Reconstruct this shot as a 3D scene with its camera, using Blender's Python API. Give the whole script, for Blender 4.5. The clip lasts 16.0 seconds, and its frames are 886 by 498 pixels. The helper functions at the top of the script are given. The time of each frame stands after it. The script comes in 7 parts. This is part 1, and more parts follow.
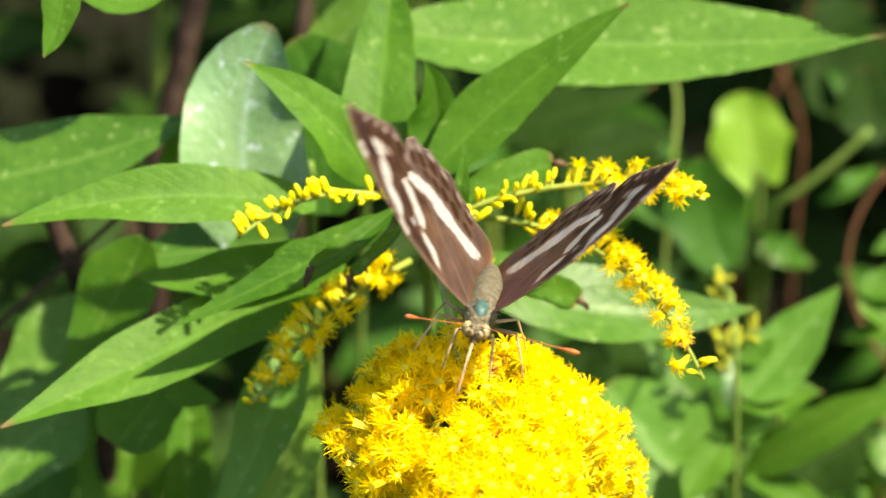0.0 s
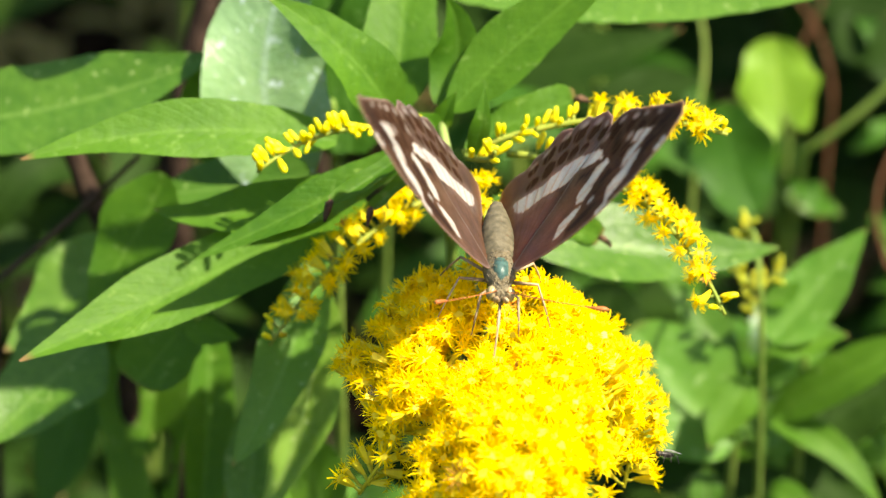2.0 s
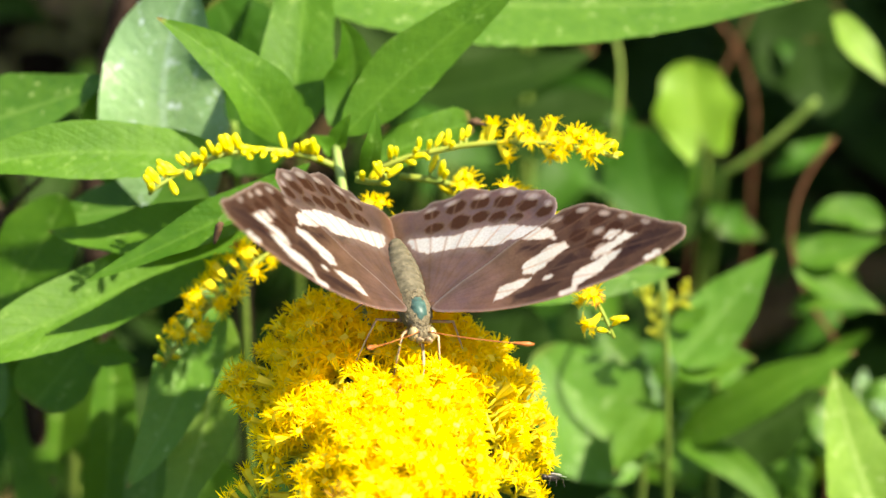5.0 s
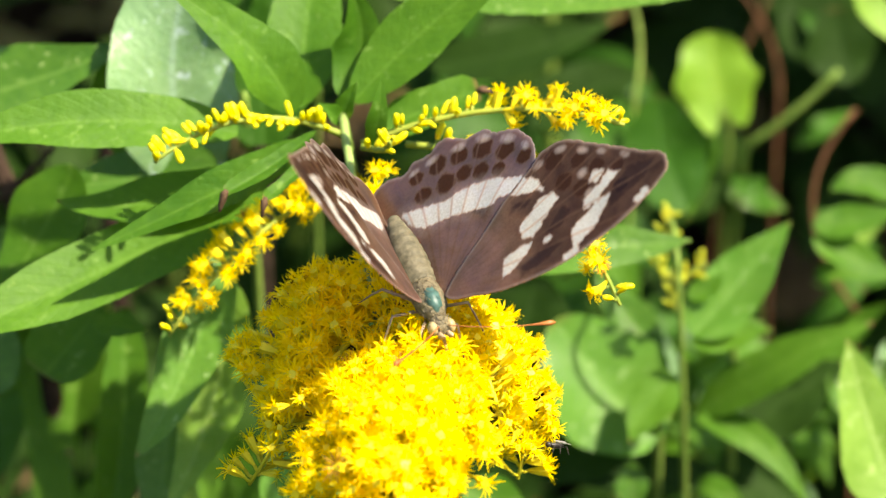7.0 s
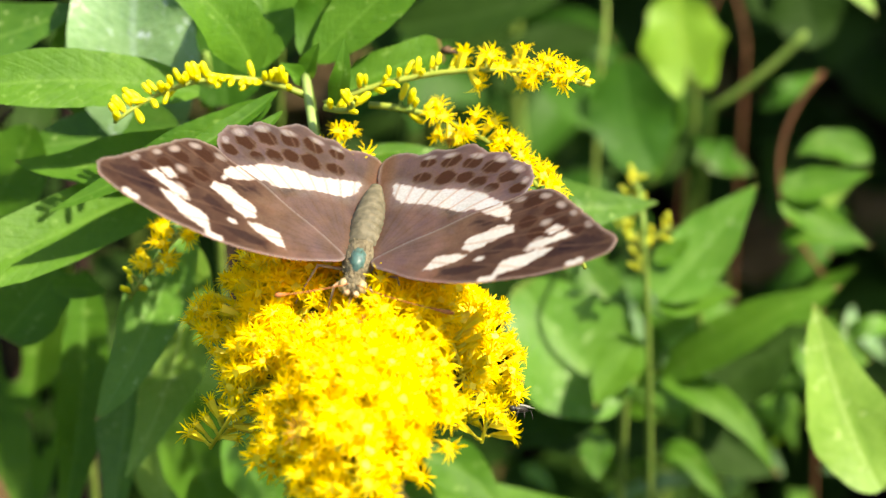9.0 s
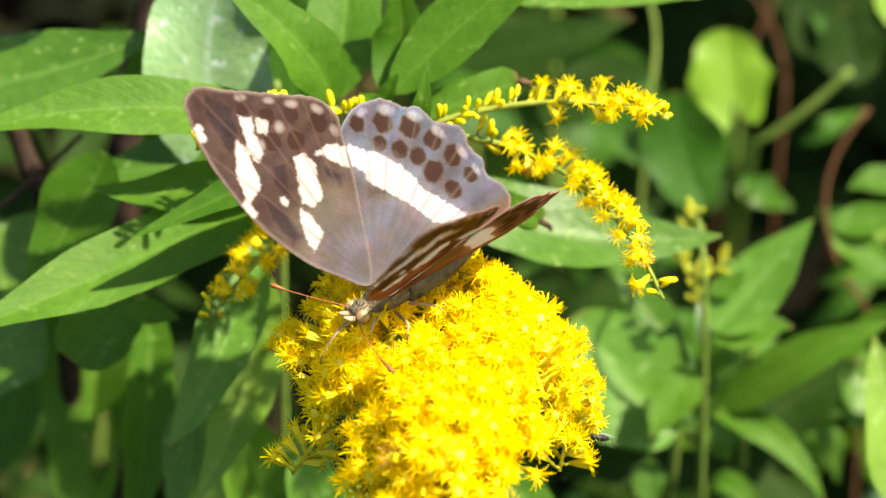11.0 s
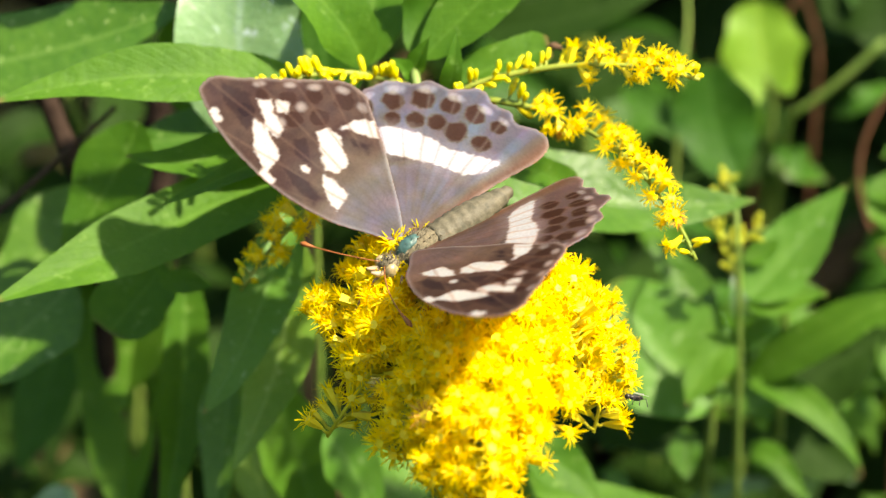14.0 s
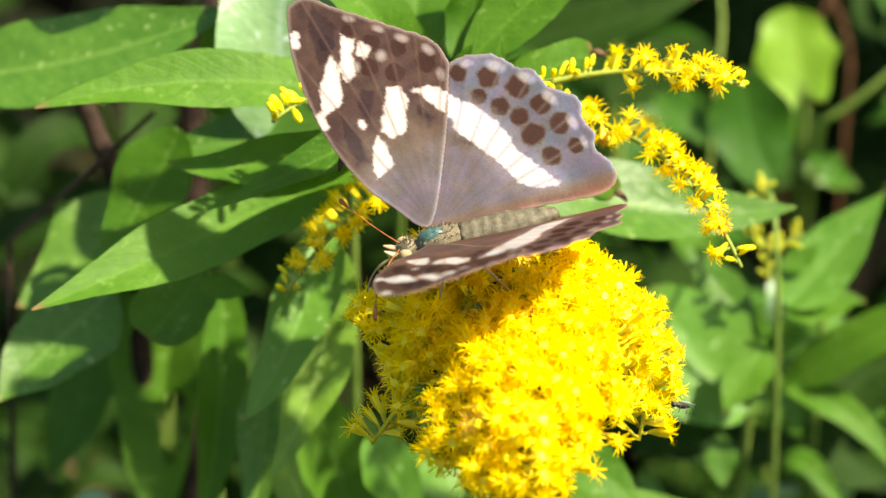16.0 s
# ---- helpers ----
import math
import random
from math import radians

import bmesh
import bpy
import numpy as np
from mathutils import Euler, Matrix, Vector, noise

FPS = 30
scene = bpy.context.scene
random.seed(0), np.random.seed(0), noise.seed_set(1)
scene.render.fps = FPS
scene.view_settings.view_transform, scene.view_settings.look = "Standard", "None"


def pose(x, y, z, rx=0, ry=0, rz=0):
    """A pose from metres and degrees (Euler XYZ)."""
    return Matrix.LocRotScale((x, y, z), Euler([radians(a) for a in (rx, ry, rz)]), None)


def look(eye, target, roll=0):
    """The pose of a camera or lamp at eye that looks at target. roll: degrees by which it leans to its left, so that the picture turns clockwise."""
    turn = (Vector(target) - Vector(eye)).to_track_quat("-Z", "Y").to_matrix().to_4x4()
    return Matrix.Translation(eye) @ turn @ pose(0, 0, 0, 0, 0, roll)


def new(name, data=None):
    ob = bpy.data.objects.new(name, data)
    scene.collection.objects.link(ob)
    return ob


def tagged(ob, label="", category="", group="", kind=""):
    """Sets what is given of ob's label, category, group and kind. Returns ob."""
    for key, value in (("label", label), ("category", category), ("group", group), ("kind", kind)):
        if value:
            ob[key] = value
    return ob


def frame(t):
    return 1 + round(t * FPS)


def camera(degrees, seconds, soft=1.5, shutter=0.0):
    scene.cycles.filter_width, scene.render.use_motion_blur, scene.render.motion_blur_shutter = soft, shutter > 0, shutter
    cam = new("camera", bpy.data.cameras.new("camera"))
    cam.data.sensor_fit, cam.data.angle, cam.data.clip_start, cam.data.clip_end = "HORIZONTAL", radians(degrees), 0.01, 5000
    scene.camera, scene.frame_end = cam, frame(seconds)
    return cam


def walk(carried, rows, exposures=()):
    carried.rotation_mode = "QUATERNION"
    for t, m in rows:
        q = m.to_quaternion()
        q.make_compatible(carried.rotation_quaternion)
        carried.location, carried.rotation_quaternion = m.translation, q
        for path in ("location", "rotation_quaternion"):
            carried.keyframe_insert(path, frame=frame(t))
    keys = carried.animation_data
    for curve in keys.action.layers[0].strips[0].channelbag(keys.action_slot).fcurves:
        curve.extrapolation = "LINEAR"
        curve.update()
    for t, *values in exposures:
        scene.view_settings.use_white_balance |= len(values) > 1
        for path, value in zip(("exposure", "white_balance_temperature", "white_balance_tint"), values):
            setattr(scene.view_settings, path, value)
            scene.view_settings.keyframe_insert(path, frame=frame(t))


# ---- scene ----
# Goldenrod panicle with a feeding butterfly in a sunlit thicket, seen from close by.
cam = camera(18.0, 16.0, soft=1.3, shutter=0.2)
cam.data.dof.use_dof = True
cam.data.dof.focus_distance = 0.425
cam.data.dof.aperture_fstop = 15.0
walk(cam, [
    (0, look((-0.02761, -0.36142, 0.27364), (-0.01234, 0.00378, 0.01116), 1.218)),
    (0.5, look((-0.02485, -0.36472, 0.26969), (-0.00342, 0.00200, 0.00976), 1.618)),
    (1, look((-0.02872, -0.36421, 0.26797), (-0.00887, 0.00082, 0.00556), 1.710)),
    (1.5, look((-0.02379, -0.36389, 0.26801), (-0.00991, 0.00007, 0.00373), 1.191)),
    (2, look((-0.02411, -0.36362, 0.26660), (-0.01557, -0.00032, 0.00119), 0.736)),
    (2.5, look((-0.01360, -0.36289, 0.26544), (-0.00766, -0.00073, -0.00159), 0.351)),
    (3, look((-0.01743, -0.36476, 0.26562), (-0.00510, -0.00356, -0.00249), 0.968)),
    (3.5, look((-0.01862, -0.36440, 0.26790), (-0.00369, 0.00060, 0.00511), 1.234)),
    (4, look((-0.01450, -0.36591, 0.26701), (0.00077, -0.00011, 0.00537), 1.245)),
    (4.5, look((-0.01100, -0.36378, 0.26724), (0.00225, 0.00183, 0.00524), 1.206)),
    (7, look((0.00077, -0.36444, 0.26397), (0.00089, -0.00041, -0.00057), 0.002)),
    (7.5, look((0.00084, -0.36423, 0.26198), (0.00258, -0.00043, -0.00287), 0.063)),
    (8, look((0.00103, -0.36255, 0.25913), (0.00443, -0.00032, -0.00784), 0.325)),
    (8.5, look((0.00260, -0.36041, 0.25983), (0.00688, 0.00004, -0.00954), 0.420)),
    (11, look((-0.01818, -0.36466, 0.26253), (-0.00571, -0.00086, -0.00204), 1.907)),
    (11.5, look((-0.02148, -0.36509, 0.26159), (-0.01140, -0.00042, -0.00187), 1.759)),
    (12, look((-0.02444, -0.36722, 0.25957), (-0.01399, -0.00197, -0.00308), 1.603)),
    (12.5, look((-0.01892, -0.36685, 0.25949), (-0.01201, -0.00182, -0.00358), 1.113)),
    (13, look((-0.02132, -0.36836, 0.25855), (-0.01333, -0.00274, -0.00367), 1.182)),
    (13.5, look((-0.01904, -0.36996, 0.25757), (-0.01093, -0.00419, -0.00444), 1.024)),
    (14, look((-0.01698, -0.36923, 0.25701), (-0.01092, -0.00457, -0.00659), 0.734)),
    (14.5, look((-0.01451, -0.36653, 0.25571), (-0.01177, -0.00429, -0.01127), 0.652)),
    (15, look((-0.01677, -0.36483, 0.25908), (-0.01381, -0.00302, -0.00847), 0.619)),
    (15.5, look((-0.01866, -0.36730, 0.25685), (-0.01452, -0.00291, -0.00717), 0.767)),
    (16, look((-0.02392, -0.36778, 0.25670), (-0.01791, -0.00285, -0.00653), 0.853)),
], exposures=[(0, 1.58), (8.5, 1.58), (11, 1.47), (14, 1.47), (15, 1.56), (16, 1.58)])

# ---- light: high sun from the side, blue sky ----
SUN_ELEV, SUN_AZ = radians(58), radians(104)      # azimuth from +y towards +x
world = bpy.data.worlds.new("sky")
scene.world = world
world.use_nodes = True
wn = world.node_tree
sky = wn.nodes.new("ShaderNodeTexSky")
sky.sky_type = "NISHITA"
sky.sun_disc = False
sky.sun_elevation, sky.sun_rotation = SUN_ELEV, SUN_AZ
wn.links.new(sky.outputs[0], wn.nodes["Background"].inputs[0])
wn.nodes["Background"].inputs[1].default_value = 0.15
sun = new("sun", bpy.data.lights.new("sun", "SUN"))
sun.data.energy, sun.data.angle, sun.data.color = 5.0, radians(1.4), (1.0, 0.95, 0.84)
sun_way = Vector((math.sin(SUN_AZ) * math.cos(SUN_ELEV), math.cos(SUN_AZ) * math.cos(SUN_ELEV), math.sin(SUN_ELEV)))
sun.matrix_world = look(sun_way * 3, (0, 0, 0))
scene.view_settings.use_white_balance = True
scene.view_settings.white_balance_temperature = 7600


# ---- materials ----
def mat(name):
    m = bpy.data.materials.new(name)
    m.use_nodes = True
    nt = m.node_tree
    nt.nodes.clear()
    return m, nt.nodes, nt.links


def node(nodes, kind, **values):
    n = nodes.new(kind)
    for key, value in values.items():
        n.inputs[key.replace("_", " ")].default_value = value
    return n


def ramp(nodes, stops):
    r = nodes.new("ShaderNodeValToRGB")
    while len(r.color_ramp.elements) < len(stops):
        r.color_ramp.elements.new(0.5)
    for e, (p, c) in zip(r.color_ramp.elements, stops):
        e.position, e.color = p, (*c, 1)
    return r


def leaf_material(name, dark, light, gloss=0.42, thin=0.3, spots=0.5, shine=0.22, glow=(0.18, 0.33, 0.022)):
    """Leaf blade: uv.x runs along the leaf, uv.y across it; veins leave the midrib at a slant."""
    m, n, l = mat(name)
    uv = n.new("ShaderNodeUVMap")
    sep = n.new("ShaderNodeSeparateXYZ")
    l.new(uv.outputs[0], sep.inputs[0])
    geo = n.new("ShaderNodeTexCoord")
    info = n.new("ShaderNodeObjectInfo")
    big = node(n, "ShaderNodeTexNoise", Scale=90.0, Detail=3.0)
    fine = node(n, "ShaderNodeTexNoise", Scale=1400.0, Detail=4.0)
    l.new(geo.outputs["Object"], big.inputs["Vector"])
    l.new(geo.outputs["Object"], fine.inputs["Vector"])
    # slanted side veins: waves of (along - |across|)
    across = n.new("ShaderNodeMath"); across.operation = "ABSOLUTE"
    l.new(sep.outputs[1], across.inputs[0])
    slant = n.new("ShaderNodeMath"); slant.operation = "MULTIPLY_ADD"
    l.new(across.outputs[0], slant.inputs[0]); slant.inputs[1].default_value = -0.16
    l.new(sep.outputs[0], slant.inputs[2])
    wob = n.new("ShaderNodeMath"); wob.operation = "MULTIPLY_ADD"
    l.new(big.outputs[0], wob.inputs[0]); wob.inputs[1].default_value = 0.05
    l.new(slant.outputs[0], wob.inputs[2])
    comb = n.new("ShaderNodeCombineXYZ")
    l.new(wob.outputs[0], comb.inputs[0])
    wave = node(n, "ShaderNodeTexWave", Scale=5.5, Distortion=0.6)
    l.new(comb.outputs[0], wave.inputs[0])
    vein = ramp(n, [(0.86, (0, 0, 0)), (1.0, (1, 1, 1))])
    l.new(wave.outputs[1], vein.inputs[0])
    rib = ramp(n, [(0.0, (1, 1, 1)), (0.09, (0, 0, 0))])
    l.new(across.outputs[0], rib.inputs[0])
    # base colour
    base = n.new("ShaderNodeMix"); base.data_type = "RGBA"
    base.inputs[6].default_value, base.inputs[7].default_value = (*dark, 1), (*light, 1)
    fac = n.new("ShaderNodeMath"); fac.operation = "MULTIPLY_ADD"
    l.new(info.outputs["Random"], fac.inputs[0]); fac.inputs[1].default_value = 0.55
    mid = node(n, "ShaderNodeTexNoise", Scale=480.0, Detail=4.0, Roughness=0.65)
    l.new(geo.outputs["Object"], mid.inputs["Vector"])
    tone = n.new("ShaderNodeMath"); tone.operation = "MULTIPLY_ADD"
    l.new(mid.outputs[0], tone.inputs[0]); tone.inputs[1].default_value = 1.4
    l.new(big.outputs[0], tone.inputs[2])
    l.new(tone.outputs[0], fac.inputs[2])
    shift = n.new("ShaderNodeMath"); shift.operation = "SUBTRACT"; shift.use_clamp = True
    l.new(fac.outputs[0], shift.inputs[0]); shift.inputs[1].default_value = 0.95
    l.new(shift.outputs[0], base.inputs[0])
    # pale worn specks
    speck = node(n, "ShaderNodeTexNoise", Scale=420.0, Detail=2.0, Roughness=0.7)
    l.new(geo.outputs["Object"], speck.inputs["Vector"])
    sr = ramp(n, [(0.62, (0, 0, 0)), (0.72, (spots, spots, spots))])
    l.new(speck.outputs[0], sr.inputs[0])
    worn = n.new("ShaderNodeMix"); worn.data_type = "RGBA"
    worn.inputs[7].default_value = (light[0] * 2.4 + 0.01, light[1] * 1.75, light[2] * 4 + 0.01, 1)
    l.new(sr.outputs[0], worn.inputs[0]); l.new(base.outputs[2], worn.inputs[6])
    lines = n.new("ShaderNodeMath"); lines.operation = "MULTIPLY_ADD"; lines.use_clamp = True
    l.new(vein.outputs[0], lines.inputs[0]); lines.inputs[1].default_value = 0.05
    ribw = n.new("ShaderNodeMath"); ribw.operation = "MULTIPLY"
    l.new(rib.outputs[0], ribw.inputs[0]); ribw.inputs[1].default_value = 0.35
    l.new(ribw.outputs[0], lines.inputs[2])
    col = n.new("ShaderNodeMix"); col.data_type = "RGBA"
    col.inputs[7].default_value = (light[0] * 2.0, light[1] * 1.6, light[2] * 3, 1)
    l.new(lines.outputs[0], col.inputs[0]); l.new(worn.outputs[2], col.inputs[6])
    # brown dried tip where uv.x nears one
    tip = ramp(n, [(0.955, (0, 0, 0)), (0.985, (1, 1, 1))])
    l.new(sep.outputs[0], tip.inputs[0])
    dry = n.new("ShaderNodeMix"); dry.data_type = "RGBA"
    dry.inputs[7].default_value = (0.16, 0.09, 0.04, 1)
    half = n.new("ShaderNodeMath"); half.operation = "MULTIPLY"
    l.new(tip.outputs[0], half.inputs[0]); l.new(info.outputs["Random"], half.inputs[1])
    l.new(half.outputs[0], dry.inputs[0]); l.new(col.outputs[2], dry.inputs[6])
    # relief
    hsum = n.new("ShaderNodeMath"); hsum.operation = "MULTIPLY_ADD"
    l.new(vein.outputs[0], hsum.inputs[0]); hsum.inputs[1].default_value = -0.10
    l.new(mid.outputs[0], hsum.inputs[2])
    bump = node(n, "ShaderNodeBump", Strength=0.45, Distance=0.0007)
    l.new(hsum.outputs[0], bump.inputs["Height"])
    bs = node(n, "ShaderNodeBsdfPrincipled", Roughness=gloss)
    bs.inputs["Specular IOR Level"].default_value = shine
    l.new(dry.outputs[2], bs.inputs["Base Color"]); l.new(bump.outputs[0], bs.inputs["Normal"])
    tr = node(n, "ShaderNodeBsdfTranslucent", Color=(*glow, 1))
    mix = n.new("ShaderNodeMixShader"); mix.inputs[0].default_value = thin
    out = n.new("ShaderNodeOutputMaterial")
    l.new(bs.outputs[0], mix.inputs[1]); l.new(tr.outputs[0], mix.inputs[2])
    l.new(mix.outputs[0], out.inputs[0])
    return m


def plain_material(name, a, b, scale, rough, relief=0.3, depth=0.0005, thin=0.0, glow=None, metal=0.0, detail=5.0, shine=0.3):
    """Mottled surface between two colours, with relief; thin: share of light that passes through."""
    m, n, l = mat(name)
    geo = n.new("ShaderNodeTexCoord")
    info = n.new("ShaderNodeObjectInfo")
    tex = node(n, "ShaderNodeTexNoise", Scale=scale, Detail=detail, Roughness=0.62)
    l.new(geo.outputs["Object"], tex.inputs["Vector"])
    add = n.new("ShaderNodeMath"); add.operation = "MULTIPLY_ADD"
    l.new(info.outputs["Random"], add.inputs[0]); add.inputs[1].default_value = 0.25
    l.new(tex.outputs[0], add.inputs[2])
    r = ramp(n, [(0.38, a), (0.80, b)])
    l.new(add.outputs[0], r.inputs[0])
    bump = node(n, "ShaderNodeBump", Strength=relief, Distance=depth)
    l.new(tex.outputs[0], bump.inputs["Height"])
    bs = node(n, "ShaderNodeBsdfPrincipled", Roughness=rough, Metallic=metal)
    bs.inputs["Specular IOR Level"].default_value = shine
    l.new(r.outputs[0], bs.inputs["Base Color"]); l.new(bump.outputs[0], bs.inputs["Normal"])
    out = n.new("ShaderNodeOutputMaterial")
    if thin:
        tr = node(n, "ShaderNodeBsdfTranslucent", Color=(*(glow or b), 1))
        mix = n.new("ShaderNodeMixShader"); mix.inputs[0].default_value = thin
        l.new(bs.outputs[0], mix.inputs[1]); l.new(tr.outputs[0], mix.inputs[2])
        l.new(mix.outputs[0], out.inputs[0])
    else:
        l.new(bs.outputs[0], out.inputs[0])
    return m


def wing_material():
    """Scaled wing: colour attribute 'mark' holds white (r), dark spot (g) and sheen (b)."""
    m, n, l = mat("wing_scales")
    at = n.new("ShaderNodeAttribute"); at.attribute_name = "mark"
    sep = n.new("ShaderNodeSeparateColor")
    l.new(at.outputs[0], sep.inputs[0])
    geo = n.new("ShaderNodeTexCoord")
    grain = node(n, "ShaderNodeTexNoise", Scale=2600.0, Detail=3.0)
    blot = node(n, "ShaderNodeTexNoise", Scale=220.0, Detail=3.0)
    l.new(geo.outputs["Object"], grain.inputs["Vector"]); l.new(geo.outputs["Object"], blot.inputs["Vector"])
    brown = ramp(n, [(0.32, (0.180, 0.098, 0.058)), (0.70, (0.300, 0.182, 0.115))])
    l.new(blot.outputs[0], brown.inputs[0])
    dark = n.new("ShaderNodeMix"); dark.data_type = "RGBA"
    dark.inputs[7].default_value = (0.030, 0.012, 0.007, 1)
    deep = n.new("ShaderNodeMix"); deep.data_type = "RGBA"
    deep.inputs[6].default_value, deep.inputs[7].default_value = (0.058, 0.023, 0.011, 1), (0.030, 0.014, 0.014, 1)
    l.new(at.outputs["Alpha"], deep.inputs[0]); l.new(deep.outputs[2], dark.inputs[7])
    melanin = n.new("ShaderNodeMix"); melanin.data_type = "RGBA"
    melanin.inputs[7].default_value = (0.046, 0.038, 0.039, 1)
    under = n.new("ShaderNodeMath"); under.operation = "MULTIPLY"
    l.new(sep.outputs[2], under.inputs[0]); under.inputs[1].default_value = 0.50
    l.new(under.outputs[0], melanin.inputs[0]); l.new(brown.outputs[0], melanin.inputs[6])
    l.new(sep.outputs[1], dark.inputs[0]); l.new(melanin.outputs[2], dark.inputs[6])
    white = n.new("ShaderNodeMix"); white.data_type = "RGBA"
    white.inputs[7].default_value = (0.72, 0.71, 0.69, 1)
    l.new(sep.outputs[0], white.inputs[0]); l.new(dark.outputs[2], white.inputs[6])
    speck = n.new("ShaderNodeMix"); speck.data_type = "RGBA"; speck.blend_type = "MULTIPLY"
    gr = ramp(n, [(0.3, (0.80, 0.77, 0.74)), (0.62, (1, 1, 1))])
    l.new(grain.outputs[0], gr.inputs[0])
    speck.inputs[0].default_value = 0.8
    l.new(white.outputs[2], speck.inputs[6]); l.new(gr.outputs[0], speck.inputs[7])
    bump = node(n, "ShaderNodeBump", Strength=0.5, Distance=0.00006)
    l.new(grain.outputs[0], bump.inputs["Height"])
    bs = node(n, "ShaderNodeBsdfPrincipled", Roughness=0.6)
    bs.inputs["Specular IOR Level"].default_value = 0.15
    l.new(speck.outputs[2], bs.inputs["Base Color"]); l.new(bump.outputs[0], bs.inputs["Normal"])
    # structural sheen: a broad blue-green gloss that shows near the mirror angle only
    gl = node(n, "ShaderNodeBsdfGlossy", Roughness=0.46)
    hue = ramp(n, [(0.10, (0.40, 0.30, 0.44)), (0.40, (0.24, 0.54, 0.52)), (0.62, (0.18, 0.50, 0.86)), (0.85, (0.24, 0.40, 1.00))])
    shade = n.new("ShaderNodeMath"); shade.operation = "MULTIPLY_ADD"
    l.new(blot.outputs[0], shade.inputs[0]); shade.inputs[1].default_value = 0.5
    less = n.new("ShaderNodeMath"); less.operation = "SUBTRACT"; less.inputs[1].default_value = 0.25
    l.new(sep.outputs[2], less.inputs[0]); l.new(less.outputs[0], shade.inputs[2])
    l.new(shade.outputs[0], hue.inputs[0]); l.new(hue.outputs[0], gl.inputs["Color"])
    l.new(bump.outputs[0], gl.inputs["Normal"])
    amount = n.new("ShaderNodeMath"); amount.operation = "MULTIPLY"
    l.new(sep.outputs[2], amount.inputs[0]); amount.inputs[1].default_value = 0.24
    mix = n.new("ShaderNodeMixShader")
    l.new(amount.outputs[0], mix.inputs[0]); l.new(bs.outputs[0], mix.inputs[1]); l.new(gl.outputs[0], mix.inputs[2])
    tr = node(n, "ShaderNodeBsdfTranslucent")
    warm = n.new("ShaderNodeMix"); warm.data_type = "RGBA"
    warm.inputs[6].default_value, warm.inputs[7].default_value = (2.45, 1.55, 1.00, 1), (1, 1, 1, 1)
    l.new(sep.outputs[0], warm.inputs[0])
    through_scale = n.new("ShaderNodeMix"); through_scale.data_type = "RGBA"; through_scale.blend_type = "MULTIPLY"
    through_scale.inputs[0].default_value = 1.0
    l.new(speck.outputs[2], through_scale.inputs[6]); l.new(warm.outputs[2], through_scale.inputs[7])
    l.new(through_scale.outputs[2], tr.inputs["Color"])
    mix2 = n.new("ShaderNodeMixShader"); mix2.inputs[0].default_value = 0.64
    l.new(mix.outputs[0], mix2.inputs[1]); l.new(tr.outputs[0], mix2.inputs[2])
    out = n.new("ShaderNodeOutputMaterial")
    l.new(mix2.outputs[0], out.inputs[0])
    return m


GREEN = leaf_material("goldenrod_leaf", (0.024, 0.084, 0.005), (0.062, 0.152, 0.012), gloss=0.50, shine=0.13)
# darker copy of the green leaf, with shade mixed into its colour
DEEP = leaf_material("shade_toned_leaf", (0.0133, 0.0533, 0.0044), (0.0326, 0.0947, 0.0096), gloss=0.45, thin=0.16, shine=0.10, glow=(0.0888, 0.2368, 0.0370))
PALE = leaf_material("grey_green_leaf", (0.0333, 0.0962, 0.0104), (0.0740, 0.1591, 0.0192), gloss=0.34, thin=0.2, spots=0.8, shine=0.18, glow=(0.1184, 0.2664, 0.0444))
GLAUC = leaf_material("glaucous_leaf", (0.095, 0.198, 0.072), (0.172, 0.288, 0.135), gloss=0.34, thin=0.2, spots=0.7, shine=0.5, glow=(0.1480, 0.3108, 0.0740))
MID = leaf_material("mid_green_leaf", (0.048, 0.145, 0.014), (0.100, 0.215, 0.034), gloss=0.36, thin=0.3, spots=0.8, shine=0.16)
LIGHT = leaf_material("yellow_green_leaf", (0.1036, 0.2146, 0.0222), (0.1998, 0.3330, 0.0592), thin=0.35)
LIME = leaf_material("lime_leaf", (0.1184, 0.2516, 0.0185), (0.1924, 0.3404, 0.0296), gloss=0.45, thin=0.4, spots=0.2, glow=(0.3108, 0.4588, 0.0296))
# near-black leaf copy: the thicket's deep shade is put into its colour
GLOOM = leaf_material("deep_shade_toned_leaf", (0.006, 0.019, 0.002), (0.016, 0.040, 0.005), gloss=0.6, thin=0.12, spots=0.15, shine=0.06, glow=(0.04, 0.11, 0.01))
SPRAY = plain_material("yellow_green_stalk", (0.48, 0.46, 0.03), (0.72, 0.62, 0.03), 300, 0.55, thin=0.2)
ARM = plain_material("flower_arm", (0.1480, 0.2220, 0.0259), (0.2812, 0.3256, 0.0444), 300, 0.55, thin=0.2)
STEM = plain_material("green_stem", (0.0962, 0.1776, 0.0259), (0.2072, 0.2960, 0.0592), 300, 0.55, thin=0.1)
PALE_STEM = plain_material("pale_flower_stem", (0.13, 0.21, 0.045), (0.24, 0.33, 0.10), 300, 0.6, thin=0.15)
BARK = plain_material("dark_bark", (0.0154, 0.0098, 0.0077), (0.0595, 0.0385, 0.0280), 160, 0.85, 0.8, 0.002, shine=0.05)
VINE = plain_material("brown_vine", (0.0420, 0.0182, 0.0084), (0.1050, 0.0490, 0.0238), 200, 0.7, 0.5, 0.001, shine=0.1)
# soil kept near black: the shade over the ground is in this colour
